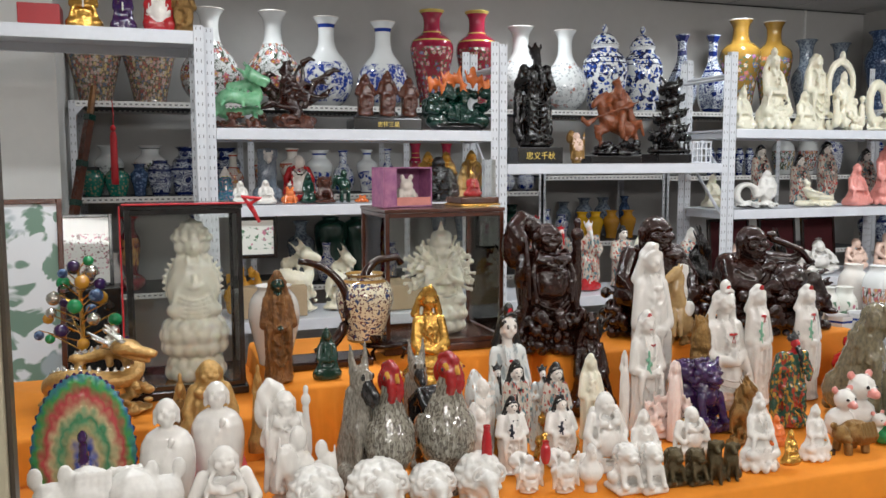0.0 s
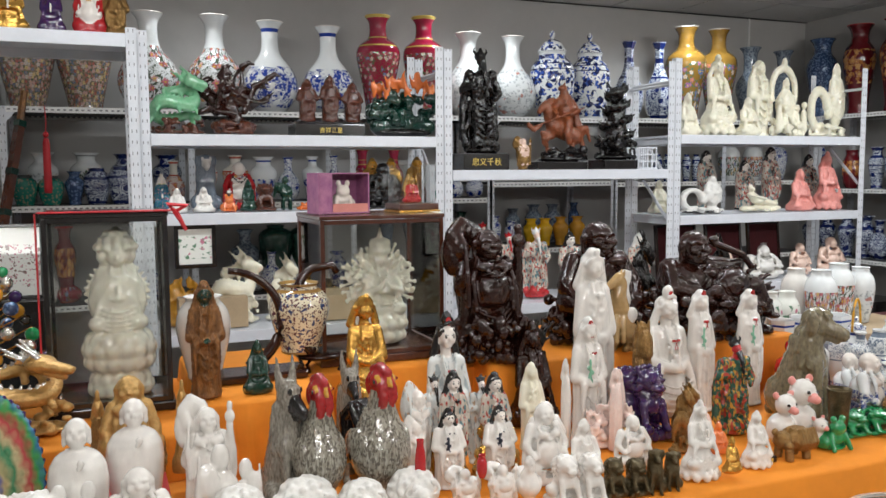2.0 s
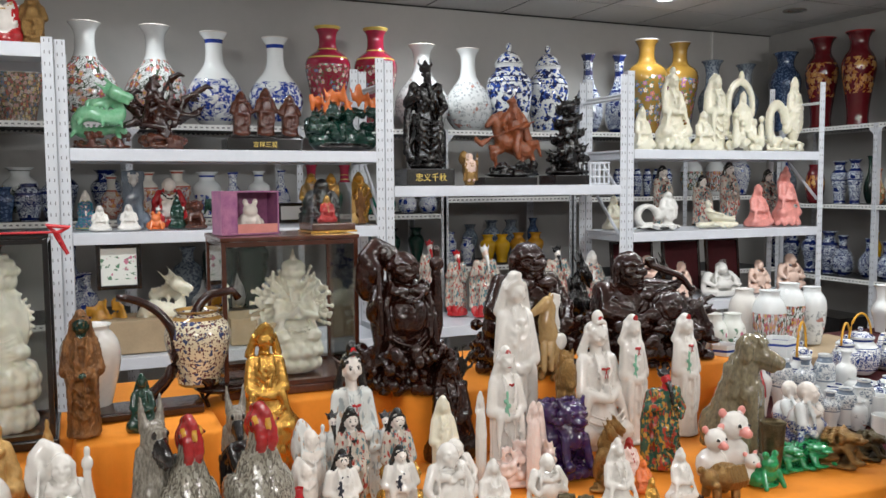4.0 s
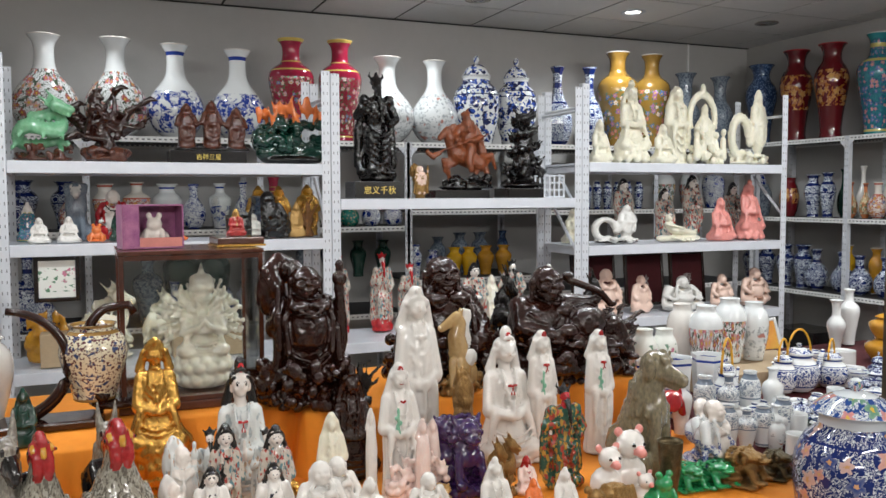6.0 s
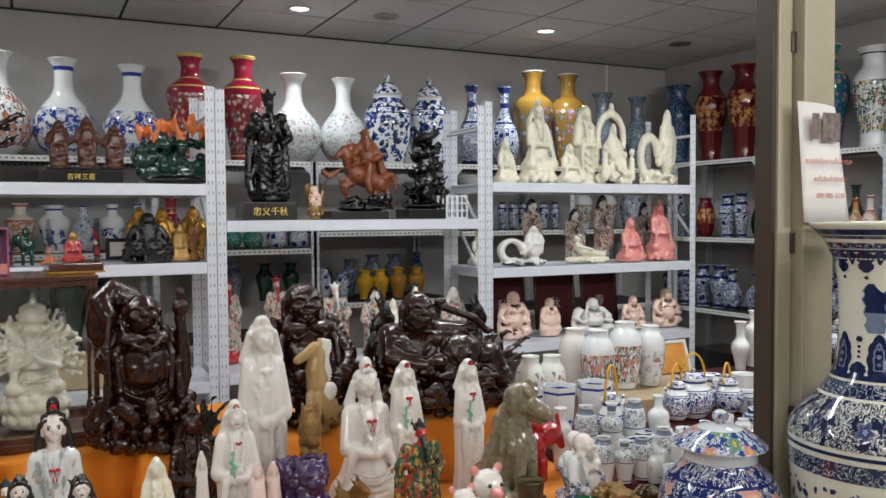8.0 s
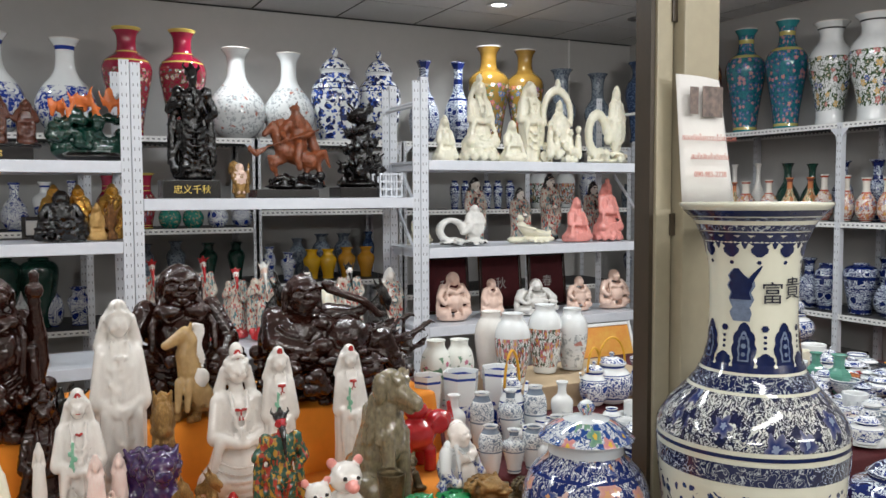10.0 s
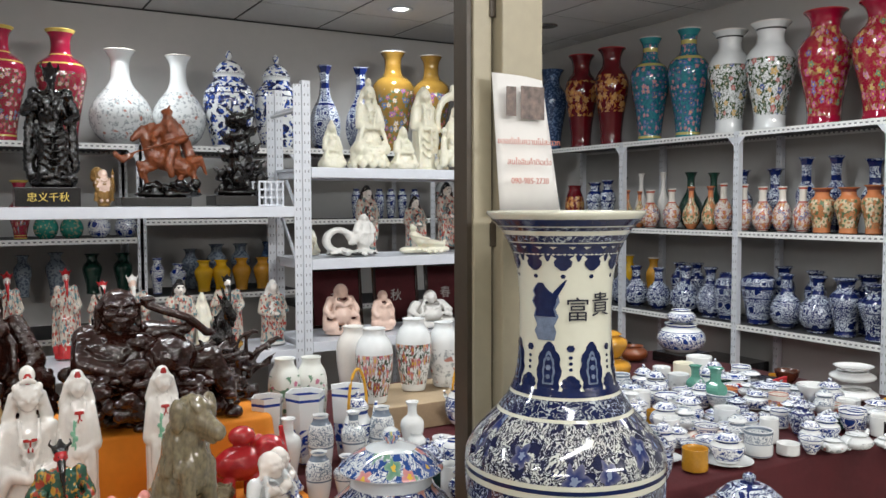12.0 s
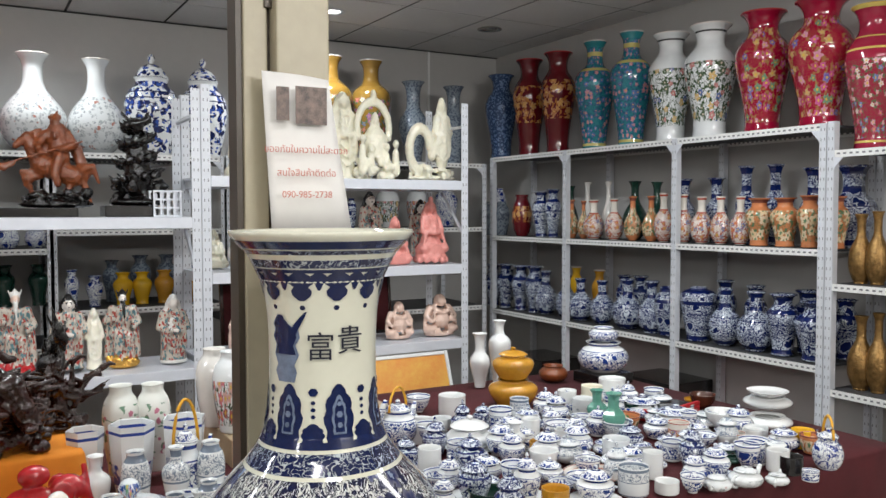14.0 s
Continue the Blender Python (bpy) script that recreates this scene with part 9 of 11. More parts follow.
statue("dog_figurine", "dog", "stoneware stoneware black", 0.842, 2.120, 0.752, 0.356, 0.116, "grey glazed ceramic dog figurine", "coloured figures on the table", relief=0.02, turn=25.0)
statue("dog_figurine", "dog", "stoneware stoneware black", 1.033, 2.280, 0.752, 0.322, 0.101, "grey glazed ceramic dog figurine", "coloured figures on the table", relief=0.02, turn=0.0)
statue("rooster_figurine", "rooster", "speckle comb black speckle amber", 0.911, 2.080, 0.752, 0.320, 0.118, "speckled ceramic rooster with a red comb", "coloured figures on the table", relief=0.02, turn=15.0)
statue("rooster_figurine", "rooster", "speckle comb black speckle amber", 1.048, 2.080, 0.752, 0.330, 0.138, "speckled ceramic rooster with a red comb", "coloured figures on the table", relief=0.02, turn=15.0)
statue("painted_figurine", "warrior", "robe face black robe", 1.246, 2.260, 0.752, 0.244, 0.081, "painted bearded figurine with a crown", "coloured figures on the table")
statue("painted_figurine", "warrior", "robe face black robe", 1.374, 2.260, 0.752, 0.230, 0.080, "painted bearded figurine with a crown", "coloured figures on the table")
statue("painted_figurine", "standing", "porcelain face black porcelain ink", 1.232, 2.140, 0.752, 0.191, 0.090, "white and black painted elder figurine", "coloured figures on the table")
statue("painted_figurine", "standing", "porcelain face black porcelain ink", 1.365, 2.140, 0.752, 0.183, 0.092, "white and black painted elder figurine", "coloured figures on the table")
statue("painted_figurine", "laughing_plain", "porcelain face porcelain", 1.156, 2.160, 0.752, 0.176, 0.060, "small white elder figurine", "coloured figures on the table")
statue("gold_beast", "pug", "gold gold amber gold", 1.207, 2.209, 0.752, 0.121, 0.054, "small golden mythical beast figurine", "coloured figures on the table", turn=-30.0)
statue("gold_beast", "pug", "gold gold amber gold", 1.264, 2.185, 0.752, 0.116, 0.082, "small golden mythical beast figurine", "coloured figures on the table", turn=-30.0)
statue("gold_beast", "lion", "gold gold amber gold", 1.391, 2.207, 0.752, 0.123, 0.116, "small golden mythical beast figurine", "coloured figures on the table", turn=-30.0)
vase("ball_ornament", "squat", "red", 1.098, 1.970, 0.830, 0.104, 0.012, "small glossy red ball ornament", "coloured figures on the table", category="ornament")
vase("ball_ornament", "squat", "red", 1.241, 1.970, 0.830, 0.052, 0.012, "small glossy red ball ornament", "coloured figures on the table", category="ornament")
statue("bronze_lion", "lion", "bronze", 1.557, 1.940, 0.752, 0.091, 0.056, "small dark bronze guardian lion", "coloured figures on the table", relief=0.03)
statue("bronze_lion", "lion", "bronze", 1.610, 1.929, 0.752, 0.086, 0.058, "small dark bronze guardian lion", "coloured figures on the table", relief=0.03)
statue("bronze_beast", "pug", "bronze", 1.657, 1.920, 0.752, 0.106, 0.059, "small bronze mythical beast figurine", "coloured figures on the table", relief=0.05, turn=-20.0)
statue("bronze_beast", "pug", "bronze", 1.708, 1.924, 0.752, 0.093, 0.056, "small bronze mythical beast figurine", "coloured figures on the table", relief=0.05, turn=-20.0)
statue("blue_lion_figurine", "lion", "violet", 1.875, 2.260, 0.752, 0.211, 0.124, "dark blue and violet glazed lion with a ball", "coloured figures on the table", relief=0.05)
statue("warrior_figurine", "warrior", "multi red black multi red", 2.134, 2.200, 0.752, 0.277, 0.135, "colourful painted warrior figurine", "coloured figures on the table", relief=0.03)
statue("orange_figurine", "seated", "orangeglaze", 1.979, 2.080, 0.752, 0.081, 0.063, "small orange resin seated figurine", "coloured figures on the table")
statue("gold_figurine", "seated", "gold", 1.879, 1.917, 0.768, 0.087, 0.050, "tiny golden seated figurine on a black block", "coloured figures on the table")
plinth_block("black_block", 2.03, 1.985, 0.752, 0.07, 0.05, 0.016, "small black display block with a label")
statue("oldgold_figurine", "dragon", "oldgold", 1.892, 2.120, 0.752, 0.187, 0.081, "aged gold coiled dragon ornament", "coloured figures on the table", relief=0.03)
statue("bronze_beast", "pig", "oldgold", 2.115, 1.971, 0.752, 0.088, 0.132, "aged gold animals in a heap", "coloured figures on the table", relief=0.05)
statue("pig_family_figurine", "pair_pigs", "porcelain porcelain black porcelain pink", 2.213, 2.060, 0.752, 0.184, 0.160, "white and pink porcelain pig family", "coloured figures on the table")
statue("frog_figurine", "frog", "frog", 2.280, 1.990, 0.752, 0.093, 0.094, "bright green glass frog figurine", "coloured figures on the table")
statue("green_figurine", "lion", "frog", 2.422, 2.060, 0.752, 0.071, 0.090, "bright green glass lion figurine", "coloured figures on the table", relief=0.04)
statue("green_figurine", "lion", "frog", 2.513, 2.060, 0.752, 0.068, 0.107, "bright green glass lion figurine", "coloured figures on the table", relief=0.04)
statue("pug_figurine", "pug", "oliveglaze oliveglaze oliveglaze", 2.382, 2.200, 0.752, 0.348, 0.180, "olive glazed ceramic pug dog, seated", "coloured figures on the table", relief=0.02, turn=30.0)
vase("coin_ornament", "plate", "bronze", 2.336, 2.020, 0.752, 0.150, 0.032, "upright bronze coin ornament", "coloured figures on the table", category="ornament")
statue("boy_figurine", "laughing_seat_plain", "bluemount face face", 2.609, 2.240, 0.752, 0.180, 0.149, "white porcelain laughing boy in blue", "coloured figures on the table", turn=40.0)
statue("beast_figurine", "lion", "oldgold", 2.578, 2.040, 0.752, 0.097, 0.125, "aged gold dragon-turtle figurine", "coloured figures on the table", relief=0.06, turn=30.0)
statue("beast_figurine", "lion", "bronze", 2.694, 2.040, 0.752, 0.075, 0.091, "aged gold dragon-turtle figurine", "coloured figures on the table", relief=0.06, turn=30.0)
statue("red_elephant", "elephant", "red amber gold", 2.610, 2.420, 0.752, 0.193, 0.204, "glossy red elephant figurine with gilt saddle", "coloured figures on the table", turn=180.0)
statue("dark_carving", "dragon", "ebony", 2.334, 2.900, 0.932, 0.196, 0.125, "black knotted carving of a coiled dragon", "coloured figures on the table", relief=0.05)

# small things on the racks and cases
gift_box(1.165, 2.83, 1.372, 0.165, 0.09, 0.122)
acrylic_box(1.405, 2.84, 1.372, 0.135, 0.11, 0.145)
tassel(0.245, 5.318, 1.84)
bamboo_pole()
basket(3.25, 4.2, 1.507)
plinth_block("storage_cabinet", 0.1, 4.8, 0.0, 0.34, 0.16, 0.905, "tall plain black cabinet")
picture_frame("framed_picture", 0.1, 4.75, 0.91, 0.28, 0.36, 8, "picture", "black", "framed picture of plum blossoms")
picture_frame("framed_picture", 0.875, 4.128, 1.085, 0.175, 0.189, 0, "lotuspic", "black", "dark-framed picture of a pink lotus")
picture_frame("framed_picture", -0.04, 3.28, 0.0, 0.36, 1.4, 6, "landscape", "redwood", "tall framed landscape painting")
picture_frame("dark_plaque", 3.72, 4.47, 0.855, 0.3, 0.32, 6, "maroon", "darkwood", "dark red framed plaque with a character")
picture_frame("dark_plaque", 4.08, 4.47, 0.855, 0.28, 0.32, 6, "maroon", "darkwood", "dark red framed plaque with a character")
picture_frame("dark_plaque", 4.4, 4.47, 0.855, 0.26, 0.32, 6, "maroon", "darkwood", "dark red framed plaque with a character")
plinth_block("cardboard_box", 4.32, 3.88, 0.0, 0.5, 0.14, 0.615, "plain wooden box under a picture")
picture_frame("framed_picture", 4.32, 3.86, 0.62, 0.5, 0.22, 20, "sunset", "wallwhite", "white-framed orange sunset picture")
picture_frame("certificate_frame", 1.72, 4.45, 1.33, 0.22, 0.1, 5, "paper", "black", "black-framed white paper certificate")

# lucky figures on the high shelf
statue("lucky_cat", "seated", "gold face gold", 0.190, 4.220, 2.067, 0.269, 0.152, "golden lucky cat figurine with written belly", "figures on the high shelf")
statue("purple_figurine", "seated", "violet face violet", 0.344, 4.220, 2.067, 0.257, 0.115, "purple and gold seated figurine", "figures on the high shelf")
statue("red_figurine", "laughing_seat_plain", "red face goldpaint", 0.487, 4.220, 2.067, 0.244, 0.136, "red and white laughing figurine", "figures on the high shelf")
statue("gilt_figurine", "standing", "oldgold", 0.589, 4.220, 2.067, 0.227, 0.118, "aged gold standing figurine", "figures on the high shelf", relief=0.04)
plinth_block("figure_plinth", 0.02, 4.25, 2.067, 0.16, 0.16, 0.1, "red wooden base of a dark figure")

# crystal tree
crystal_tree(0.235, 2.74, 0.862, 0.42)

# big vase and lidded jars at the shop front
big_vase(2.955, 1.575, 0.42, 1.075)
low_stand(2.955, 1.575, 0.42)
jar_stool(2.725, 1.775, 0.6)
lidded("lidded_jar", "jar", "lidjar", 2.685, 1.775, 0.600, 0.476, 0.139, "large lidded jar with dense blue and pink flowers", "jars at the shop front", lid=0.17, lidr=0.74, lidmat="jarlid")
low_stand_jar(3.42, 1.72)
lidded("lidded_jar", "jar", "bluedense", 3.679, 1.740, 0.620, 0.209, 0.129, "deep blue lidded porcelain jar", "jars at the shop front", lid=0.28, lidr=0.6)
planter(2.14, 1.62)

# white painted jars and tea things
vase("vase", "jar", "porcelain", 3.144, 2.980, 0.840, 0.250, 0.060, "white jar with painted plum blossom", "white painted jars")
vase("vase", "jar", "peony", 3.381, 2.980, 0.840, 0.260, 0.066, "white jar with painted plum blossom", "white painted jars")
vase("vase", "jar", "peony", 3.176, 2.880, 0.840, 0.253, 0.065, "white jar with painted plum blossom", "white painted jars")
vase("vase", "jar", "snow", 3.507, 2.980, 0.840, 0.238, 0.060, "white jar with painted plum blossom", "white painted jars")
plinth_block("wooden_box", 3.45, 2.95, 0.752, 0.62, 0.34, 0.086, "plain wooden box under white jars")
vase("vase", "jar", "lotuspic", 2.830, 2.800, 0.780, 0.256, 0.052, "white bottle with green painted bamboo", "white painted jars")
vase("vase", "jar", "lotuspic", 2.918, 2.800, 0.780, 0.252, 0.051, "white bottle with green painted bamboo", "white painted jars")
vase("planter", "cup", "bluemount", 2.829, 2.620, 0.760, 0.207, 0.059, "hexagonal white planter with a blue rim", "small planters and vases", seg=6, category="planter")
vase("planter", "cup", "bluemount", 2.966, 2.620, 0.760, 0.208, 0.060, "hexagonal white planter with a blue rim", "small planters and vases", seg=6, category="planter")
vase("planter", "cup", "bluemount", 2.714, 2.620, 0.760, 0.206, 0.047, "hexagonal white planter with a blue rim", "small planters and vases", seg=6, category="planter")
vase("vase", "shoulder", "plainware", 2.716, 2.450, 0.760, 0.180, 0.035, "small white vase with a grey rim", "small planters and vases")
vase("vase", "jar", "rimware", 2.808, 2.450, 0.760, 0.177, 0.036, "small white vase with a grey rim", "small planters and vases")
vase("vase", "shoulder", "rimware", 2.906, 2.450, 0.760, 0.175, 0.036, "small white vase with a grey rim", "small planters and vases")
vase("vase", "jar", "rimware", 2.994, 2.450, 0.760, 0.181, 0.037, "small white vase with a grey rim", "small planters and vases")
vase("vase", "shoulder", "plainware", 3.092, 2.450, 0.760, 0.180, 0.037, "small white vase with a grey rim", "small planters and vases")
vase("vase", "jar", "rimware", 2.722, 2.250, 0.760, 0.139, 0.033, "small white vase with a grey rim", "small planters and vases")
vase("vase", "shoulder", "rimware", 2.796, 2.250, 0.760, 0.119, 0.033, "small white vase with a grey rim", "small planters and vases")
vase("vase", "jar", "rimware", 2.860, 2.250, 0.760, 0.121, 0.034, "small white vase with a grey rim", "small planters and vases")
vase("vase", "shoulder", "plainware", 2.915, 2.250, 0.760, 0.119, 0.034, "small white vase with a grey rim", "small planters and vases")
vase("vase", "jar", "rimware", 2.937, 2.250, 0.760, 0.139, 0.034, "small white vase with a grey rim", "small planters and vases")
teapot("tableware", 3.518, 2.750, 0.760, 0.234, 0.078, 0, "blue and white teapot with an arched cane handle", "tea things")
teapot("tableware", 2.942, 2.500, 0.760, 0.277, 0.047, 20, "blue and white teapot with an arched cane handle", "tea things")
teapot("tableware", 3.439, 2.750, 0.760, 0.202, 0.054, 200, "blue and white teapot with an arched cane handle", "tea things")
teapot("tableware", 3.687, 2.750, 0.760, 0.185, 0.067, 30, "blue and white teapot with an arched cane handle", "tea things")

# tableware on the maroon table
lidded("lidded_pot", "squat", "plainware", 3.875, 2.602, 0.756, 0.106, 0.081, "white tureen with a lid", "tableware on the long table", lidr=0.8, lid=0.35)
vase("plate", "plate", "plainware", 3.868, 2.577, 0.756, 0.020, 0.108, "stack of white plates", "tableware on the long table", category="plate")
vase("jar", "jar", "amber", 4.343, 3.026, 0.756, 0.105, 0.1, "amber glazed round jar", "tableware on the long table", category="jar")
lidded("lidded_pot", "jar", "amber", 4.343, 3.026, 0.863, 0.125, 0.084, "amber glazed jar stacked on another", "tableware on the long table", lidr=0.7)
vase("stacked_bowl", "squat", "tableware", 4.970, 3.211, 0.800, 0.135, 0.116, "large blue and white bowl", "tableware on the long table")
vase("stacked_bowl", "squat", "tableware", 4.970, 3.211, 0.936, 0.066, 0.069, "small bowl stacked on a larger bowl", "tableware on the long table")
plinth_block("dark_box", 4.970, 3.211, 0.752, 0.2, 0.18, 0.047, "dark low box under a bowl")
vase("vase", "squat", "orangewood", 4.778, 3.330, 0.756, 0.071, 0.067, "amber pot on a red tray", "tableware on the long table")
vase("vase", "trumpet", "celadon", 4.418, 2.606, 0.756, 0.130, 0.037, "celadon green faceted small vase", "tableware on the long table", seg=6)
vase("vase", "trumpet", "celadon", 4.372, 2.467, 0.756, 0.149, 0.045, "celadon green faceted small vase", "tableware on the long table", seg=6)
vase("cup", "mug", "ivory", 4.565, 2.809, 0.756, 0.094, 0.042, "plain white porcelain cup", "tableware on the long table", category="cup")
vase("cup", "mug", "plainware", 4.721, 2.868, 0.756, 0.097, 0.055, "plain white porcelain cup", "tableware on the long table", category="cup")
vase("cup", "mug", "plainware", 4.449, 2.817, 0.756, 0.087, 0.037, "plain white porcelain cup", "tableware on the long table", category="cup")
lidded("lidded_pot", "squat", "tableware", 4.650, 2.620, 0.756, 0.087, 0.081, "blue and white lidded jar", "tableware on the long table", lidr=0.8, lid=0.35)
lidded("lidded_pot", "squat", "tableware", 4.650, 2.449, 0.756, 0.081, 0.089, "blue and white lidded jar", "tableware on the long table", lidr=0.8, lid=0.35)
gift_tray(4.72, 2.56, 0.80)
vase("bowl", "bowl", "redwood", 4.937, 2.590, 0.756, 0.061, 0.051, "small glazed porcelain bowl", "tableware on the long table", category="bowl")
vase("bowl", "bowl", "plainware", 4.775, 2.348, 0.756, 0.064, 0.062, "small glazed porcelain bowl", "tableware on the long table", category="bowl")
vase("bowl", "bowl", "tableware", 4.542, 2.225, 0.756, 0.041, 0.048, "small glazed porcelain bowl", "tableware on the long table", category="bowl")
vase("bowl", "bowl", "amber", 4.933, 2.638, 0.756, 0.034, 0.033, "small glazed porcelain bowl", "tableware on the long table", category="bowl")
vase("round_pot", "squat", "plainware", 4.995, 2.334, 0.810, 0.043, 0.087, "round grey-white stacked pot", "tableware on the long table", category="pot")
vase("round_pot", "squat", "plainware", 4.936, 2.286, 0.756, 0.045, 0.085, "round grey-white stacked pot", "tableware on the long table", category="pot")
vase("plate", "plate", "plainware", 4.964, 2.310, 0.860, 0.020, 0.074, "white plate on a stack", "tableware on the long table", category="plate")
vase("cup", "mug", "ironred", 4.644, 2.181, 0.756, 0.043, 0.034, "small cup without handle", "tableware on the long table", category="cup")
vase("cup", "mug", "plainware", 4.727, 2.179, 0.756, 0.043, 0.034, "small cup without handle", "tableware on the long table", category="cup")
vase("cup", "mug", "tableware", 4.527, 2.007, 0.756, 0.073, 0.033, "small cup without handle", "tableware on the long table", category="cup")
vase("cup", "mug", "plainware", 4.536, 1.929, 0.756, 0.064, 0.034, "small cup without handle", "tableware on the long table", category="cup")
vase("cup", "mug", "black", 4.545, 1.891, 0.756, 0.054, 0.035, "small cup without handle", "tableware on the long table", category="cup")
vase("cup", "mug", "tableware", 4.538, 1.820, 0.756, 0.030, 0.024, "small cup without handle", "tableware on the long table", category="cup")
vase("cup", "mug", "yellow", 4.815, 2.052, 0.756, 0.059, 0.037, "small cup without handle", "tableware on the long table", category="cup")
teapot("tableware", 4.808, 2.098, 0.756, 0.057, 0.044, 0, "small painted teapot on the long table", "tableware on the long table", False)
teapot("bluewhite", 4.676, 1.863, 0.756, 0.158, 0.045, 60, "small painted teapot on the long table", "tableware on the long table", True)
teapot("darkgreen", 4.469, 2.059, 0.756, 0.054, 0.050, 20, "small painted teapot on the long table", "tableware on the long table", False)
teapot("snow", 4.245, 1.898, 0.756, 0.056, 0.041, 200, "small painted teapot on the long table", "tableware on the long table", False)
teapot("snow", 4.342, 1.884, 0.756, 0.069, 0.049, 10, "small painted teapot on the long table", "tableware on the long table", False)
teapot("snow", 4.427, 1.845, 0.756, 0.044, 0.034, 30, "small painted teapot on the long table", "tableware on the long table", False)
teapot("plainware", 4.446, 2.203, 0.756, 0.059, 0.039, 90, "small painted teapot on the long table", "tableware on the long table", False)
lidded("lidded_pot", "squat", "tableware", 4.005, 2.353, 0.756, 0.105, 0.054, "blue and white lidded jar", "tableware on the long table", lidr=0.8, lid=0.35)
lidded("lidded_pot", "squat", "tableware", 4.138, 2.377, 0.756, 0.104, 0.054, "blue and white lidded jar", "tableware on the long table", lidr=0.8, lid=0.35)
lidded("lidded_pot", "squat", "tableware", 4.210, 2.321, 0.756, 0.053, 0.043, "blue and white lidded jar", "tableware on the long table", lidr=0.8, lid=0.35)
lidded("lidded_pot", "squat", "tableware", 3.923, 2.278, 0.756, 0.043, 0.047, "blue and white lidded jar", "tableware on the long table", lidr=0.8, lid=0.35)
lidded("lidded_pot", "squat", "tableware", 4.085, 2.293, 0.756, 0.036, 0.057, "blue and white lidded jar", "tableware on the long table", lidr=0.8, lid=0.35)
lidded("lidded_pot", "squat", "tableware", 4.320, 2.280, 0.756, 0.036, 0.044, "blue and white lidded jar", "tableware on the long table", lidr=0.8, lid=0.35)
lidded("lidded_pot", "squat", "tableware", 4.416, 2.251, 0.756, 0.052, 0.048, "blue and white lidded jar", "tableware on the long table", lidr=0.8, lid=0.35)
lidded("lidded_pot", "squat", "tableware", 4.162, 2.228, 0.756, 0.025, 0.043, "blue and white lidded jar", "tableware on the long table", lidr=0.8, lid=0.35)
lidded("lidded_pot", "squat", "tableware", 4.133, 2.117, 0.756, 0.034, 0.038, "blue and white lidded jar", "tableware on the long table", lidr=0.8, lid=0.35)
lidded("lidded_pot", "squat", "tableware", 4.236, 2.138, 0.756, 0.030, 0.043, "blue and white lidded jar", "tableware on the long table", lidr=0.8, lid=0.35)
lidded("lidded_pot", "squat", "tableware", 3.967, 2.543, 0.756, 0.041, 0.043, "blue and white lidded jar", "tableware on the long table", lidr=0.8, lid=0.35)
lidded("lidded_pot", "squat", "tableware", 3.689, 2.217, 0.756, 0.045, 0.047, "blue and white lidded jar", "tableware on the long table", lidr=0.8, lid=0.35)
lidded("lidded_pot", "squat", "tableware", 3.773, 2.161, 0.756, 0.039, 0.041, "blue and white lidded jar", "tableware on the long table", lidr=0.8, lid=0.35)
vase("plate", "plate", "ironred", 4.009, 2.142, 0.756, 0.020, 0.090, "plate with a red flower border", "tableware on the long table", category="plate")
vase("vase", "trumpet", "plainware", 3.975, 2.487, 0.756, 0.096, 0.036, "white small vase on the long table", "tableware on the long table")
vase("vase", "mug", "plainware", 4.076, 2.541, 0.756, 0.084, 0.032, "white small vase on the long table", "tableware on the long table")
vase("vase", "trumpet", "plainware", 4.408, 3.374, 0.756, 0.239, 0.045, "white small vase on the long table", "tableware on the long table")
vase("vase", "shoulder", "plainware", 4.540, 3.415, 0.756, 0.283, 0.051, "white small vase on the long table", "tableware on the long table")
vase("vase", "mug", "plainware", 4.136, 2.433, 0.756, 0.063, 0.033, "white small vase on the long table", "tableware on the long table")
vase("cup", "bowl", "tableware", 3.588, 2.292, 0.756, 0.048, 0.052, "small blue and white cup", "tableware on the long table", category="cup")
vase("cup", "mug", "plainware", 3.770, 2.743, 0.756, 0.075, 0.053, "small blue and white cup", "tableware on the long table", category="cup")
vase("cup", "bowl", "tableware", 3.679, 2.793, 0.756, 0.080, 0.051, "small blue and white cup", "tableware on the long table", category="cup")
vase("cup", "mug", "plainware", 4.054, 3.017, 0.756, 0.072, 0.054, "small blue and white cup", "tableware on the long table", category="cup")
vase("cup", "bowl", "tableware", 3.959, 3.113, 0.756, 0.064, 0.048, "small blue and white cup", "tableware on the long table", category="cup")
vase("cup", "mug", "plainware", 4.108, 1.952, 0.756, 0.034, 0.034, "small blue and white cup", "tableware on the long table", category="cup")
vase("cup", "bowl", "tableware", 4.169, 1.917, 0.756, 0.050, 0.034, "small blue and white cup", "tableware on the long table", category="cup")
vase("cup", "mug", "plainware", 4.062, 2.036, 0.756, 0.038, 0.032, "small blue and white cup", "tableware on the long table", category="cup")
vase("cup", "bowl", "tableware", 3.862, 2.098, 0.756, 0.034, 0.039, "small blue and white cup", "tableware on the long table", category="cup")
mug("tableware", 3.019, 1.963, 0.756, 0.079, 0.028, 274, "small porcelain mug with a handle", "tableware on the long table")
lidded("lidded_pot", "jar", "tableware", 3.159, 2.003, 0.756, 0.077, 0.049, "small blue and white lidded pot", "tableware on the long table", 0.34, 0.8)
lidded("lidded_pot", "squat", "rimware", 3.318, 1.974, 0.756, 0.067, 0.052, "small white lidded pot with grey rings", "tableware on the long table", 0.34, 0.8)
vase("cup", "cup", "coral", 3.469, 1.976, 0.756, 0.061, 0.038, "small porcelain cup or bowl", "tableware on the long table", category="cup")
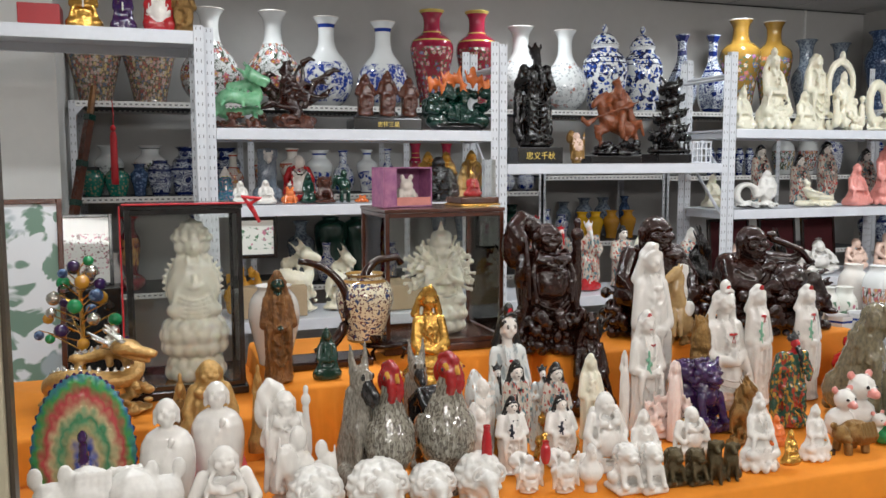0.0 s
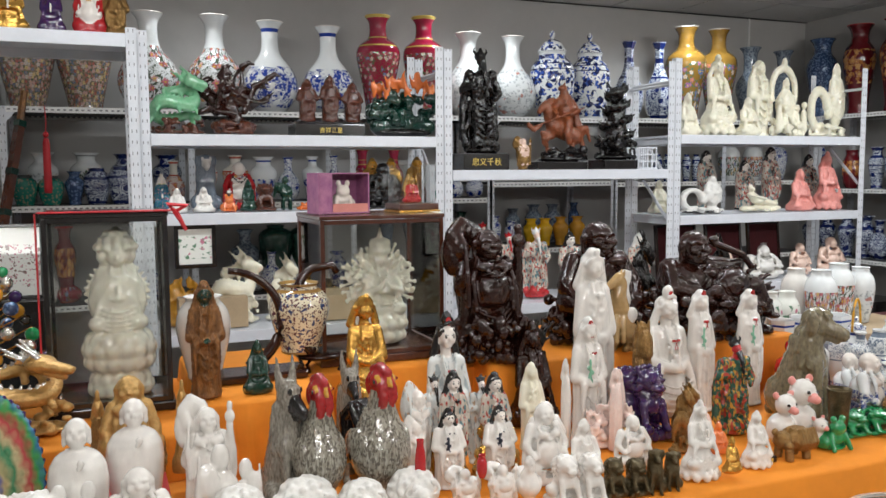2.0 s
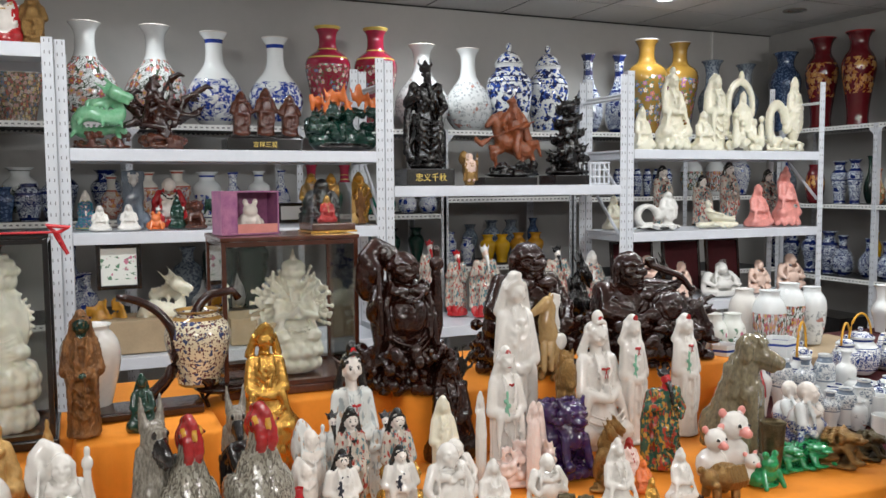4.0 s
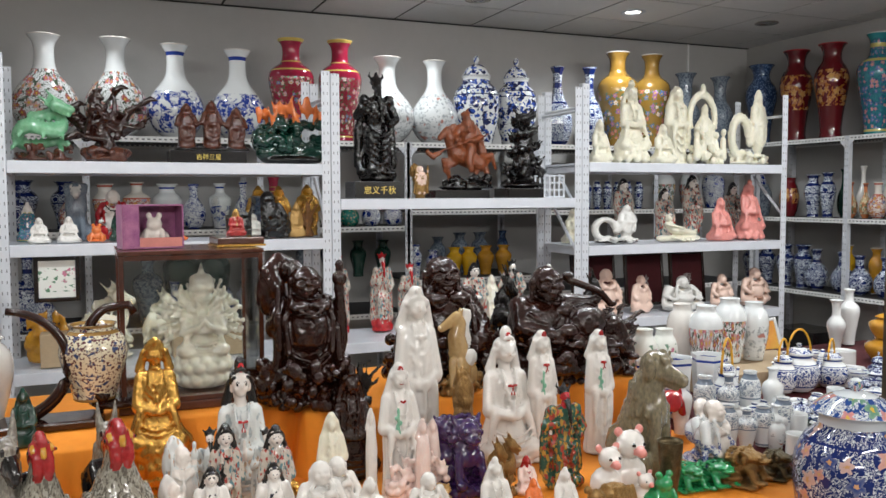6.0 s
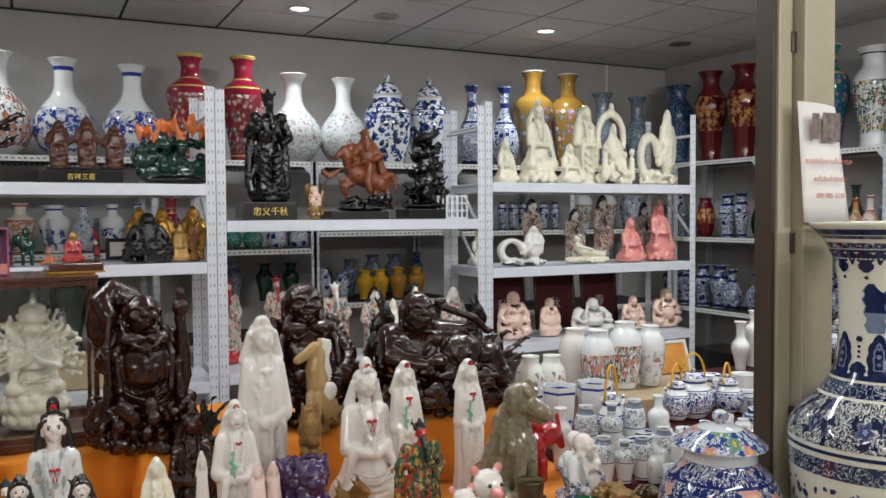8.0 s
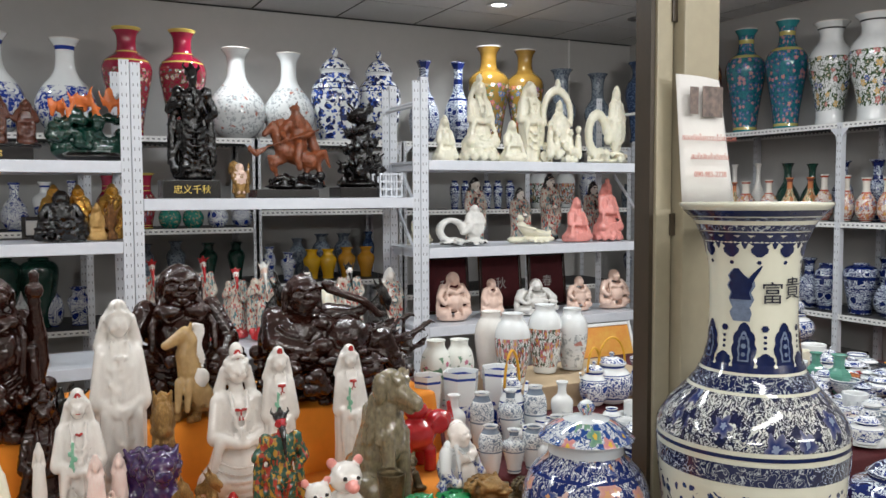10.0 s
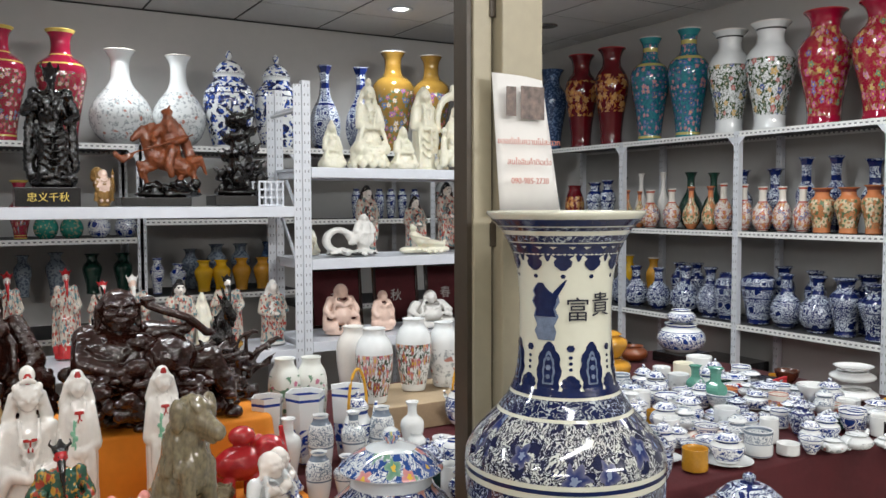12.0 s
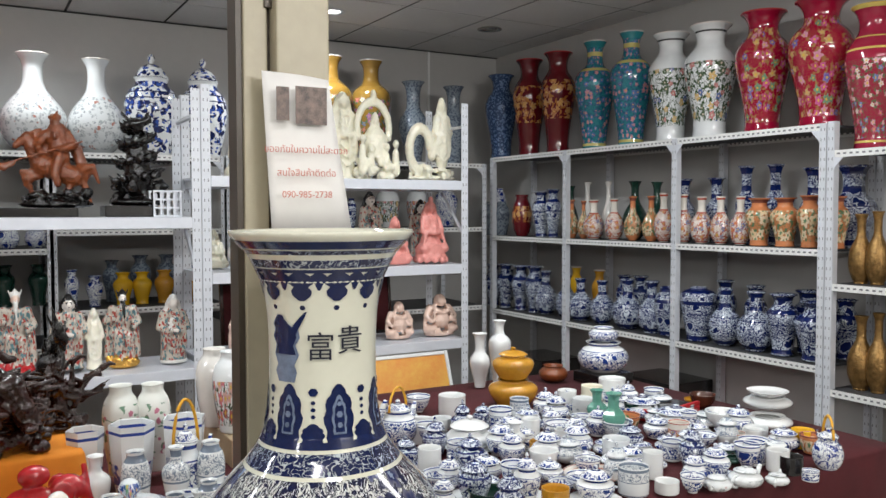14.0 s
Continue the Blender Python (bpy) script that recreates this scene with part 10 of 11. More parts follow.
lidded("lidded_pot", "jar", "bluedense", 3.607, 1.983, 0.756, 0.138, 0.040, "small dark blue scrolled lidded pot", "tableware on the long table", 0.34, 0.8)
vase("cup", "mug", "amber", 3.753, 1.988, 0.756, 0.064, 0.037, "small porcelain cup or bowl", "tableware on the long table", category="cup")
vase("plate", "plate", "plainware", 3.886, 1.989, 0.7535, 0.012, 0.075, "white porcelain plate under a pot", "tableware on the long table", category="plate")
lidded("lidded_pot", "jar", "tableware", 3.886, 1.989, 0.7605, 0.097, 0.052, "small blue and white lidded pot", "tableware on the long table", 0.34, 0.8)
mug("rimware", 4.021, 1.990, 0.756, 0.079, 0.043, 138, "small porcelain mug with a handle", "tableware on the long table")
lidded("lidded_pot", "squat", "tableware", 4.218, 1.956, 0.756, 0.100, 0.037, "small blue and white lidded pot", "tableware on the long table", 0.34, 0.8)
vase("plate", "plate", "tableware", 4.327, 1.979, 0.7535, 0.012, 0.063, "white porcelain plate under a pot", "tableware on the long table", category="plate")
lidded("lidded_pot", "jar", "tableware", 4.327, 1.979, 0.7605, 0.095, 0.043, "small blue and white lidded pot", "tableware on the long table", 0.34, 0.8)
vase("cup", "bowl", "tableware", 4.481, 1.995, 0.756, 0.075, 0.040, "small porcelain cup or bowl", "tableware on the long table", category="cup")
lidded("lidded_pot", "squat", "rimware", 4.606, 1.988, 0.756, 0.078, 0.038, "small white lidded pot with grey rings", "tableware on the long table", 0.34, 0.8)
vase("cup", "cup", "coral", 4.781, 1.994, 0.756, 0.059, 0.045, "small porcelain cup or bowl", "tableware on the long table", category="cup")
lidded("lidded_pot", "jar", "bluedense", 3.054, 2.094, 0.756, 0.126, 0.048, "small dark blue scrolled lidded pot", "tableware on the long table", 0.34, 0.8)
mug("ironred", 3.155, 2.094, 0.756, 0.079, 0.035, 110, "small porcelain mug with a handle", "tableware on the long table")
vase("plate", "plate", "tableware", 3.347, 2.067, 0.7535, 0.012, 0.080, "white porcelain plate under a pot", "tableware on the long table", category="plate")
lidded("lidded_pot", "jar", "tableware", 3.347, 2.067, 0.7605, 0.061, 0.055, "small blue and white lidded pot", "tableware on the long table", 0.34, 0.8)
lidded("lidded_pot", "squat", "tableware", 3.490, 2.107, 0.756, 0.108, 0.036, "small blue and white lidded pot", "tableware on the long table", 0.34, 0.8)
vase("cup", "mug", "darkgreen", 3.623, 2.102, 0.756, 0.047, 0.055, "small porcelain cup or bowl", "tableware on the long table", category="cup")
vase("plate", "plate", "plainware", 3.748, 2.106, 0.7535, 0.012, 0.056, "white porcelain plate under a pot", "tableware on the long table", category="plate")
lidded("lidded_pot", "jar", "tableware", 3.748, 2.106, 0.7605, 0.122, 0.038, "small blue and white lidded pot", "tableware on the long table", 0.34, 0.8)
vase("cup", "bowl", "tableware", 3.915, 2.070, 0.756, 0.047, 0.047, "small porcelain cup or bowl", "tableware on the long table", category="cup")
lidded("lidded_pot", "squat", "rimware", 4.054, 2.095, 0.756, 0.112, 0.038, "small white lidded pot with grey rings", "tableware on the long table", 0.34, 0.8)
mug("plainware", 4.167, 2.067, 0.756, 0.077, 0.030, 67, "small porcelain mug with a handle", "tableware on the long table")
lidded("lidded_pot", "jar", "bluedense", 4.338, 2.077, 0.756, 0.133, 0.036, "small dark blue scrolled lidded pot", "tableware on the long table", 0.34, 0.8)
lidded("lidded_pot", "jar", "tableware", 4.482, 2.074, 0.756, 0.062, 0.048, "small blue and white lidded pot", "tableware on the long table", 0.34, 0.8)
vase("cup", "cup", "tableware", 4.596, 2.066, 0.756, 0.054, 0.048, "small porcelain cup or bowl", "tableware on the long table", category="cup")
lidded("lidded_pot", "squat", "tableware", 4.745, 2.071, 0.756, 0.076, 0.053, "small blue and white lidded pot", "tableware on the long table", 0.34, 0.8)
vase("cup", "mug", "darkgreen", 3.034, 2.197, 0.756, 0.069, 0.040, "small porcelain cup or bowl", "tableware on the long table", category="cup")
vase("plate", "plate", "tableware", 3.177, 2.194, 0.7535, 0.012, 0.077, "white porcelain plate under a pot", "tableware on the long table", category="plate")
lidded("lidded_pot", "jar", "tableware", 3.177, 2.194, 0.7605, 0.122, 0.053, "small blue and white lidded pot", "tableware on the long table", 0.34, 0.8)
mug("tableware", 3.323, 2.203, 0.756, 0.084, 0.042, 146, "small porcelain mug with a handle", "tableware on the long table")
lidded("lidded_pot", "squat", "rimware", 3.455, 2.214, 0.756, 0.112, 0.053, "small white lidded pot with grey rings", "tableware on the long table", 0.34, 0.8)
vase("plate", "plate", "plainware", 3.621, 2.170, 0.7535, 0.012, 0.075, "white porcelain plate under a pot", "tableware on the long table", category="plate")
lidded("lidded_pot", "jar", "bluedense", 3.621, 2.170, 0.7605, 0.116, 0.047, "small dark blue scrolled lidded pot", "tableware on the long table", 0.34, 0.8)
vase("cup", "bowl", "tableware", 3.763, 2.186, 0.756, 0.066, 0.035, "small porcelain cup or bowl", "tableware on the long table", category="cup")
lidded("lidded_pot", "jar", "tableware", 3.883, 2.184, 0.756, 0.071, 0.042, "small blue and white lidded pot", "tableware on the long table", 0.34, 0.8)
vase("cup", "cup", "tableware", 4.043, 2.209, 0.756, 0.041, 0.040, "small porcelain cup or bowl", "tableware on the long table", category="cup")
lidded("lidded_pot", "squat", "tableware", 4.183, 2.177, 0.756, 0.069, 0.053, "small blue and white lidded pot", "tableware on the long table", 0.34, 0.8)
mug("tableware", 4.343, 2.166, 0.756, 0.062, 0.031, 52, "small porcelain mug with a handle", "tableware on the long table")
vase("plate", "plate", "plainware", 4.452, 2.200, 0.7535, 0.012, 0.063, "white porcelain plate under a pot", "tableware on the long table", category="plate")
lidded("lidded_pot", "jar", "tableware", 4.452, 2.200, 0.7605, 0.078, 0.044, "small blue and white lidded pot", "tableware on the long table", 0.34, 0.8)
lidded("lidded_pot", "squat", "rimware", 4.620, 2.192, 0.756, 0.107, 0.038, "small white lidded pot with grey rings", "tableware on the long table", 0.34, 0.8)
vase("cup", "mug", "snow", 4.756, 2.189, 0.756, 0.043, 0.041, "small porcelain cup or bowl", "tableware on the long table", category="cup")
vase("plate", "plate", "tableware", 3.053, 2.290, 0.7535, 0.012, 0.075, "white porcelain plate under a pot", "tableware on the long table", category="plate")
lidded("lidded_pot", "jar", "bluedense", 3.053, 2.290, 0.7605, 0.115, 0.047, "small dark blue scrolled lidded pot", "tableware on the long table", 0.34, 0.8)
vase("cup", "bowl", "tableware", 3.166, 2.292, 0.756, 0.056, 0.041, "small porcelain cup or bowl", "tableware on the long table", category="cup")
lidded("lidded_pot", "jar", "tableware", 3.323, 2.277, 0.756, 0.098, 0.040, "small blue and white lidded pot", "tableware on the long table", 0.34, 0.8)
mug("rimware", 3.439, 2.291, 0.756, 0.055, 0.040, 261, "small porcelain mug with a handle", "tableware on the long table")
lidded("lidded_pot", "squat", "tableware", 3.610, 2.283, 0.756, 0.094, 0.039, "small blue and white lidded pot", "tableware on the long table", 0.34, 0.8)
lidded("lidded_pot", "jar", "tableware", 3.740, 2.295, 0.756, 0.079, 0.051, "small blue and white lidded pot", "tableware on the long table", 0.34, 0.8)
vase("cup", "cup", "plainware", 3.929, 2.273, 0.756, 0.066, 0.044, "small porcelain cup or bowl", "tableware on the long table", category="cup")
lidded("lidded_pot", "squat", "rimware", 4.052, 2.315, 0.756, 0.085, 0.049, "small white lidded pot with grey rings", "tableware on the long table", 0.34, 0.8)
vase("cup", "mug", "snow", 4.215, 2.277, 0.756, 0.060, 0.044, "small porcelain cup or bowl", "tableware on the long table", category="cup")
vase("plate", "plate", "plainware", 4.310, 2.318, 0.7535, 0.012, 0.072, "white porcelain plate under a pot", "tableware on the long table", category="plate")
lidded("lidded_pot", "jar", "bluedense", 4.310, 2.318, 0.7605, 0.085, 0.045, "small dark blue scrolled lidded pot", "tableware on the long table", 0.34, 0.8)
mug("ironred", 4.508, 2.298, 0.756, 0.071, 0.036, 277, "small porcelain mug with a handle", "tableware on the long table")
lidded("lidded_pot", "jar", "tableware", 4.598, 2.299, 0.756, 0.061, 0.045, "small blue and white lidded pot", "tableware on the long table", 0.34, 0.8)
vase("plate", "plate", "tableware", 4.775, 2.280, 0.7535, 0.012, 0.078, "white porcelain plate under a pot", "tableware on the long table", category="plate")
lidded("lidded_pot", "squat", "tableware", 4.775, 2.280, 0.7605, 0.095, 0.054, "small blue and white lidded pot", "tableware on the long table", 0.34, 0.8)
vase("cup", "bowl", "rimware", 3.013, 2.422, 0.756, 0.074, 0.034, "small porcelain cup or bowl", "tableware on the long table", category="cup")
lidded("lidded_pot", "jar", "tableware", 3.163, 2.404, 0.756, 0.085, 0.051, "small blue and white lidded pot", "tableware on the long table", 0.34, 0.8)
vase("cup", "cup", "plainware", 3.320, 2.403, 0.756, 0.069, 0.041, "small porcelain cup or bowl", "tableware on the long table", category="cup")
lidded("lidded_pot", "squat", "rimware", 3.491, 2.384, 0.756, 0.112, 0.039, "small white lidded pot with grey rings", "tableware on the long table", 0.34, 0.8)
mug("plainware", 3.607, 2.390, 0.756, 0.091, 0.035, 44, "small porcelain mug with a handle", "tableware on the long table")
vase("plate", "plate", "tableware", 3.754, 2.407, 0.7535, 0.012, 0.077, "white porcelain plate under a pot", "tableware on the long table", category="plate")
lidded("lidded_pot", "jar", "bluedense", 3.754, 2.407, 0.7605, 0.103, 0.048, "small dark blue scrolled lidded pot", "tableware on the long table", 0.34, 0.8)
lidded("lidded_pot", "jar", "tableware", 3.895, 2.389, 0.756, 0.106, 0.043, "small blue and white lidded pot", "tableware on the long table", 0.34, 0.8)
vase("cup", "mug", "amber", 4.019, 2.397, 0.756, 0.049, 0.043, "small porcelain cup or bowl", "tableware on the long table", category="cup")
vase("plate", "plate", "plainware", 4.164, 2.413, 0.7535, 0.012, 0.062, "white porcelain plate under a pot", "tableware on the long table", category="plate")
lidded("lidded_pot", "squat", "tableware", 4.164, 2.413, 0.7605, 0.112, 0.043, "small blue and white lidded pot", "tableware on the long table", 0.34, 0.8)
vase("cup", "bowl", "rimware", 4.350, 2.422, 0.756, 0.067, 0.053, "small porcelain cup or bowl", "tableware on the long table", category="cup")
lidded("lidded_pot", "jar", "tableware", 4.491, 2.380, 0.756, 0.079, 0.047, "small blue and white lidded pot", "tableware on the long table", 0.34, 0.8)
mug("tableware", 4.650, 2.390, 0.756, 0.071, 0.029, 54, "small porcelain mug with a handle", "tableware on the long table")
lidded("lidded_pot", "squat", "rimware", 4.759, 2.406, 0.756, 0.060, 0.055, "small white lidded pot with grey rings", "tableware on the long table", 0.34, 0.8)
vase("plate", "plate", "tableware", 3.602, 2.528, 0.7535, 0.012, 0.058, "white porcelain plate under a pot", "tableware on the long table", category="plate")
lidded("lidded_pot", "jar", "bluedense", 3.602, 2.528, 0.7605, 0.089, 0.036, "small dark blue scrolled lidded pot", "tableware on the long table", 0.34, 0.8)
mug("tableware", 3.773, 2.496, 0.756, 0.061, 0.041, 58, "small porcelain mug with a handle", "tableware on the long table")
lidded("lidded_pot", "jar", "tableware", 3.919, 2.485, 0.756, 0.110, 0.049, "small blue and white lidded pot", "tableware on the long table", 0.34, 0.8)
vase("plate", "plate", "plainware", 4.024, 2.497, 0.7535, 0.012, 0.057, "white porcelain plate under a pot", "tableware on the long table", category="plate")
lidded("lidded_pot", "squat", "tableware", 4.024, 2.497, 0.7605, 0.069, 0.039, "small blue and white lidded pot", "tableware on the long table", 0.34, 0.8)
vase("cup", "bowl", "tableware", 4.176, 2.507, 0.756, 0.065, 0.054, "small porcelain cup or bowl", "tableware on the long table", category="cup")
lidded("lidded_pot", "jar", "tableware", 4.335, 2.503, 0.756, 0.103, 0.042, "small blue and white lidded pot", "tableware on the long table", 0.34, 0.8)
vase("cup", "cup", "coral", 4.459, 2.504, 0.756, 0.058, 0.054, "small porcelain cup or bowl", "tableware on the long table", category="cup")
lidded("lidded_pot", "squat", "rimware", 4.625, 2.523, 0.756, 0.065, 0.042, "small white lidded pot with grey rings", "tableware on the long table", 0.34, 0.8)
mug("rimware", 4.784, 2.526, 0.756, 0.052, 0.027, 338, "small porcelain mug with a handle", "tableware on the long table")
lidded("lidded_pot", "jar", "bluedense", 3.737, 2.590, 0.756, 0.120, 0.041, "small dark blue scrolled lidded pot", "tableware on the long table", 0.34, 0.8)
mug("ironred", 3.875, 2.594, 0.756, 0.081, 0.030, 234, "small porcelain mug with a handle", "tableware on the long table")
lidded("lidded_pot", "jar", "tableware", 4.040, 2.613, 0.756, 0.090, 0.046, "small blue and white lidded pot", "tableware on the long table", 0.34, 0.8)
lidded("lidded_pot", "squat", "tableware", 4.215, 2.610, 0.756, 0.091, 0.041, "small blue and white lidded pot", "tableware on the long table", 0.34, 0.8)
vase("cup", "cup", "tableware", 4.338, 2.591, 0.756, 0.050, 0.043, "small porcelain cup or bowl", "tableware on the long table", category="cup")
lidded("lidded_pot", "jar", "tableware", 4.496, 2.611, 0.756, 0.131, 0.045, "small blue and white lidded pot", "tableware on the long table", 0.34, 0.8)
vase("cup", "mug", "darkgreen", 4.617, 2.630, 0.756, 0.054, 0.038, "small porcelain cup or bowl", "tableware on the long table", category="cup")
vase("plate", "plate", "plainware", 4.752, 2.625, 0.7535, 0.012, 0.075, "white porcelain plate under a pot", "tableware on the long table", category="plate")
lidded("lidded_pot", "squat", "rimware", 4.752, 2.625, 0.7605, 0.080, 0.052, "small white lidded pot with grey rings", "tableware on the long table", 0.34, 0.8)
vase("cup", "cup", "tableware", 3.784, 2.713, 0.756, 0.066, 0.049, "small porcelain cup or bowl", "tableware on the long table", category="cup")
lidded("lidded_pot", "jar", "bluedense", 3.928, 2.734, 0.756, 0.125, 0.035, "small dark blue scrolled lidded pot", "tableware on the long table", 0.34, 0.8)
mug("tableware", 4.068, 2.707, 0.756, 0.086, 0.043, 159, "small porcelain mug with a handle", "tableware on the long table")
vase("plate", "plate", "tableware", 4.203, 2.735, 0.7535, 0.012, 0.078, "white porcelain plate under a pot", "tableware on the long table", category="plate")
lidded("lidded_pot", "jar", "tableware", 4.203, 2.735, 0.7605, 0.061, 0.054, "small blue and white lidded pot", "tableware on the long table", 0.34, 0.8)
lidded("lidded_pot", "squat", "tableware", 4.320, 2.719, 0.756, 0.113, 0.048, "small blue and white lidded pot", "tableware on the long table", 0.34, 0.8)
vase("cup", "mug", "snow", 4.458, 2.731, 0.756, 0.072, 0.042, "small porcelain cup or bowl", "tableware on the long table", category="cup")
vase("plate", "plate", "plainware", 4.612, 2.713, 0.7535, 0.012, 0.052, "white porcelain plate under a pot", "tableware on the long table", category="plate")
lidded("lidded_pot", "jar", "tableware", 4.612, 2.713, 0.7605, 0.103, 0.036, "small blue and white lidded pot", "tableware on the long table", 0.34, 0.8)
vase("cup", "bowl", "tableware", 4.796, 2.709, 0.756, 0.070, 0.039, "small porcelain cup or bowl", "tableware on the long table", category="cup")
vase("cup", "cup", "plainware", 3.634, 2.805, 0.756, 0.044, 0.036, "small porcelain cup or bowl", "tableware on the long table", category="cup")
lidded("lidded_pot", "squat", "rimware", 3.774, 2.825, 0.756, 0.099, 0.034, "small white lidded pot with grey rings", "tableware on the long table", 0.34, 0.8)
vase("cup", "mug", "snow", 3.884, 2.803, 0.756, 0.054, 0.037, "small porcelain cup or bowl", "tableware on the long table", category="cup")
vase("plate", "plate", "tableware", 4.058, 2.804, 0.7535, 0.012, 0.060, "white porcelain plate under a pot", "tableware on the long table", category="plate")
lidded("lidded_pot", "jar", "bluedense", 4.058, 2.804, 0.7605, 0.081, 0.038, "small dark blue scrolled lidded pot", "tableware on the long table", 0.34, 0.8)
mug("rimware", 4.216, 2.804, 0.756, 0.085, 0.036, 283, "small porcelain mug with a handle", "tableware on the long table")
lidded("lidded_pot", "jar", "tableware", 4.336, 2.804, 0.756, 0.111, 0.047, "small blue and white lidded pot", "tableware on the long table", 0.34, 0.8)
vase("plate", "plate", "plainware", 4.455, 2.824, 0.7535, 0.012, 0.077, "white porcelain plate under a pot", "tableware on the long table", category="plate")
lidded("lidded_pot", "squat", "tableware", 4.455, 2.824, 0.7605, 0.081, 0.053, "small blue and white lidded pot", "tableware on the long table", 0.34, 0.8)
vase("cup", "bowl", "rimware", 4.626, 2.825, 0.756, 0.051, 0.054, "small porcelain cup or bowl", "tableware on the long table", category="cup")
lidded("lidded_pot", "jar", "tableware", 4.743, 2.799, 0.756, 0.094, 0.036, "small blue and white lidded pot", "tableware on the long table", 0.34, 0.8)

# planters under the side shelves
vase("planter", "cup", "greyblue", 5.62, 2.75, 0.0, 0.33, 0.13, "grey square-mouthed ceramic planter", "planters under the shelves", seg=6, category="planter")
vase("planter", "cup", "greyblue", 5.6, 2.42, 0.0, 0.42, 0.14, "grey square-mouthed ceramic planter", "planters under the shelves", seg=6, category="planter")
vase("planter", "cup", "greyblue", 5.6, 3.1, 0.0, 0.28, 0.12, "grey square-mouthed ceramic planter", "planters under the shelves", seg=6, category="planter")

# more figures between the rows
statue("row_figurine", "standing", "crystal face black", 1.272, 2.200, 0.752, 0.264, 0.087, "painted elder figurine in clear wrapping", "figures between the rows", relief=0.02)
statue("row_figurine", "standing", "crystal face black", 1.383, 2.200, 0.752, 0.249, 0.089, "painted elder figurine in clear wrapping", "figures between the rows", relief=0.02)
statue("row_figurine", "laughing_plain", "robe face porcelain", 1.177, 2.200, 0.752, 0.246, 0.078, "pale painted elder figurine", "figures between the rows", relief=0.02)
statue("row_figurine", "laughing_seat_plain", "porcelain", 1.524, 2.200, 0.752, 0.159, 0.118, "white porcelain laughing elder figurine", "figures between the rows", relief=0.02)
statue("row_figurine", "standing", "blush", 1.741, 2.200, 0.752, 0.223, 0.041, "small pink-white attendant figurine", "figures between the rows", relief=0.02)
statue("row_figurine", "dragon", "oldgold", 1.961, 2.200, 0.752, 0.170, 0.086, "aged gold coiled dragon ornament", "figures between the rows", relief=0.02)
statue("row_figurine", "seated", "blush comb", 2.025, 2.200, 0.752, 0.097, 0.072, "small pink-white seated figurine", "figures between the rows", relief=0.02)
statue("row_figurine", "lion", "goldpaint", 1.777, 2.200, 0.752, 0.057, 0.083, "small gold lion figurine", "figures between the rows", relief=0.02)
statue("row_figurine", "lion", "oldgold", 1.891, 2.300, 0.752, 0.324, 0.071, "aged gold lion on clouds", "figures between the rows", relief=0.04)
statue("row_figurine", "lion", "bronze", 2.476, 2.300, 0.752, 0.094, 0.117, "upright bronze animal with a coin", "figures between the rows", relief=0.04)
statue("row_figurine", "lion", "violet", 1.842, 2.300, 0.752, 0.203, 0.112, "dark blue and violet glazed lion with a ball", "figures between the rows", relief=0.04)
statue("boy_figurine", "laughing_seat_plain", "bluemount face face", 2.550, 2.120, 0.752, 0.209, 0.165, "white porcelain laughing boy with a fan", "figures between the rows", turn=30.0)
statue("dark_carving", "dragon", "ebony", 2.310, 2.900, 0.932, 0.349, 0.136, "black knotted carving of a coiled dragon", "figures between the rows", relief=0.04)
statue("dark_carving", "dragon", "ebony", 2.660, 2.900, 0.932, 0.327, 0.122, "black knotted carving of a coiled dragon", "figures between the rows", relief=0.04)
statue("dark_carving", "root", "darkwood", 2.689, 2.780, 0.932, 0.207, 0.256, "dark knotted root carving with rocks", "figures between the rows", relief=0.04)
statue("dark_carving", "root", "ebony", 1.703, 2.550, 0.932, 0.127, 0.110, "black knotted carving of a coiled dragon", "figures between the rows", relief=0.04)
statue("rack_carving", "coral", "amber", 0.823, 4.300, 0.802, 0.234, 0.185, "pale carved dragon on the low rack", "carvings on the low rack", relief=0.03)
statue("rack_carving", "dragon", "ivory", 1.063, 4.300, 0.802, 0.360, 0.242, "pale carved dragon on the low rack", "carvings on the low rack", relief=0.03)
statue("rack_carving", "dragon", "ivory", 1.282, 4.300, 0.802, 0.325, 0.165, "pale carved dragon on the low rack", "carvings on the low rack", relief=0.03)
plinth_block("storage_box", 0.95, 4.3, 0.803, 0.3, 0.26, 0.14, "plain wooden box on the rack")
plinth_block("storage_box", 1.5, 4.3, 0.803, 0.34, 0.26, 0.12, "plain wooden box on the rack")

# inscribed bases of the rack carvings
plinth_block("statue_base", 2.296, 4.25, 1.507, 0.25, 0.17, 0.082, "black wooden statue base with gilt characters", "\u5fe0\u4e49\u5343\u79cb")
plinth_block("statue_base", 1.500, 4.25, 1.667, 0.33, 0.17, 0.055, "black wooden statue base with gilt characters", "\u5409\u7965\u4e09\u661f")
plinth_block("statue_base", 3.101, 4.25, 1.507, 0.22, 0.17, 0.05, "black wooden statue base on the rack", "")
plinth_block("statue_base", 2.734, 4.25, 1.507, 0.3, 0.17, 0.04, "black wooden statue base on the rack", "")
vase("cup", "mug", "plainware", 2.860, 2.120, 0.756, 0.075, 0.03, "small white porcelain cup with painted rim", "small cups beside the jars", category="cup")
vase("cup", "jar", "tableware", 2.945, 2.120, 0.756, 0.087, 0.03, "small white porcelain cup with painted rim", "small cups beside the jars", category="cup")
vase("cup", "mug", "snow", 3.030, 2.120, 0.756, 0.099, 0.03, "small white porcelain cup with painted rim", "small cups beside the jars", category="cup")
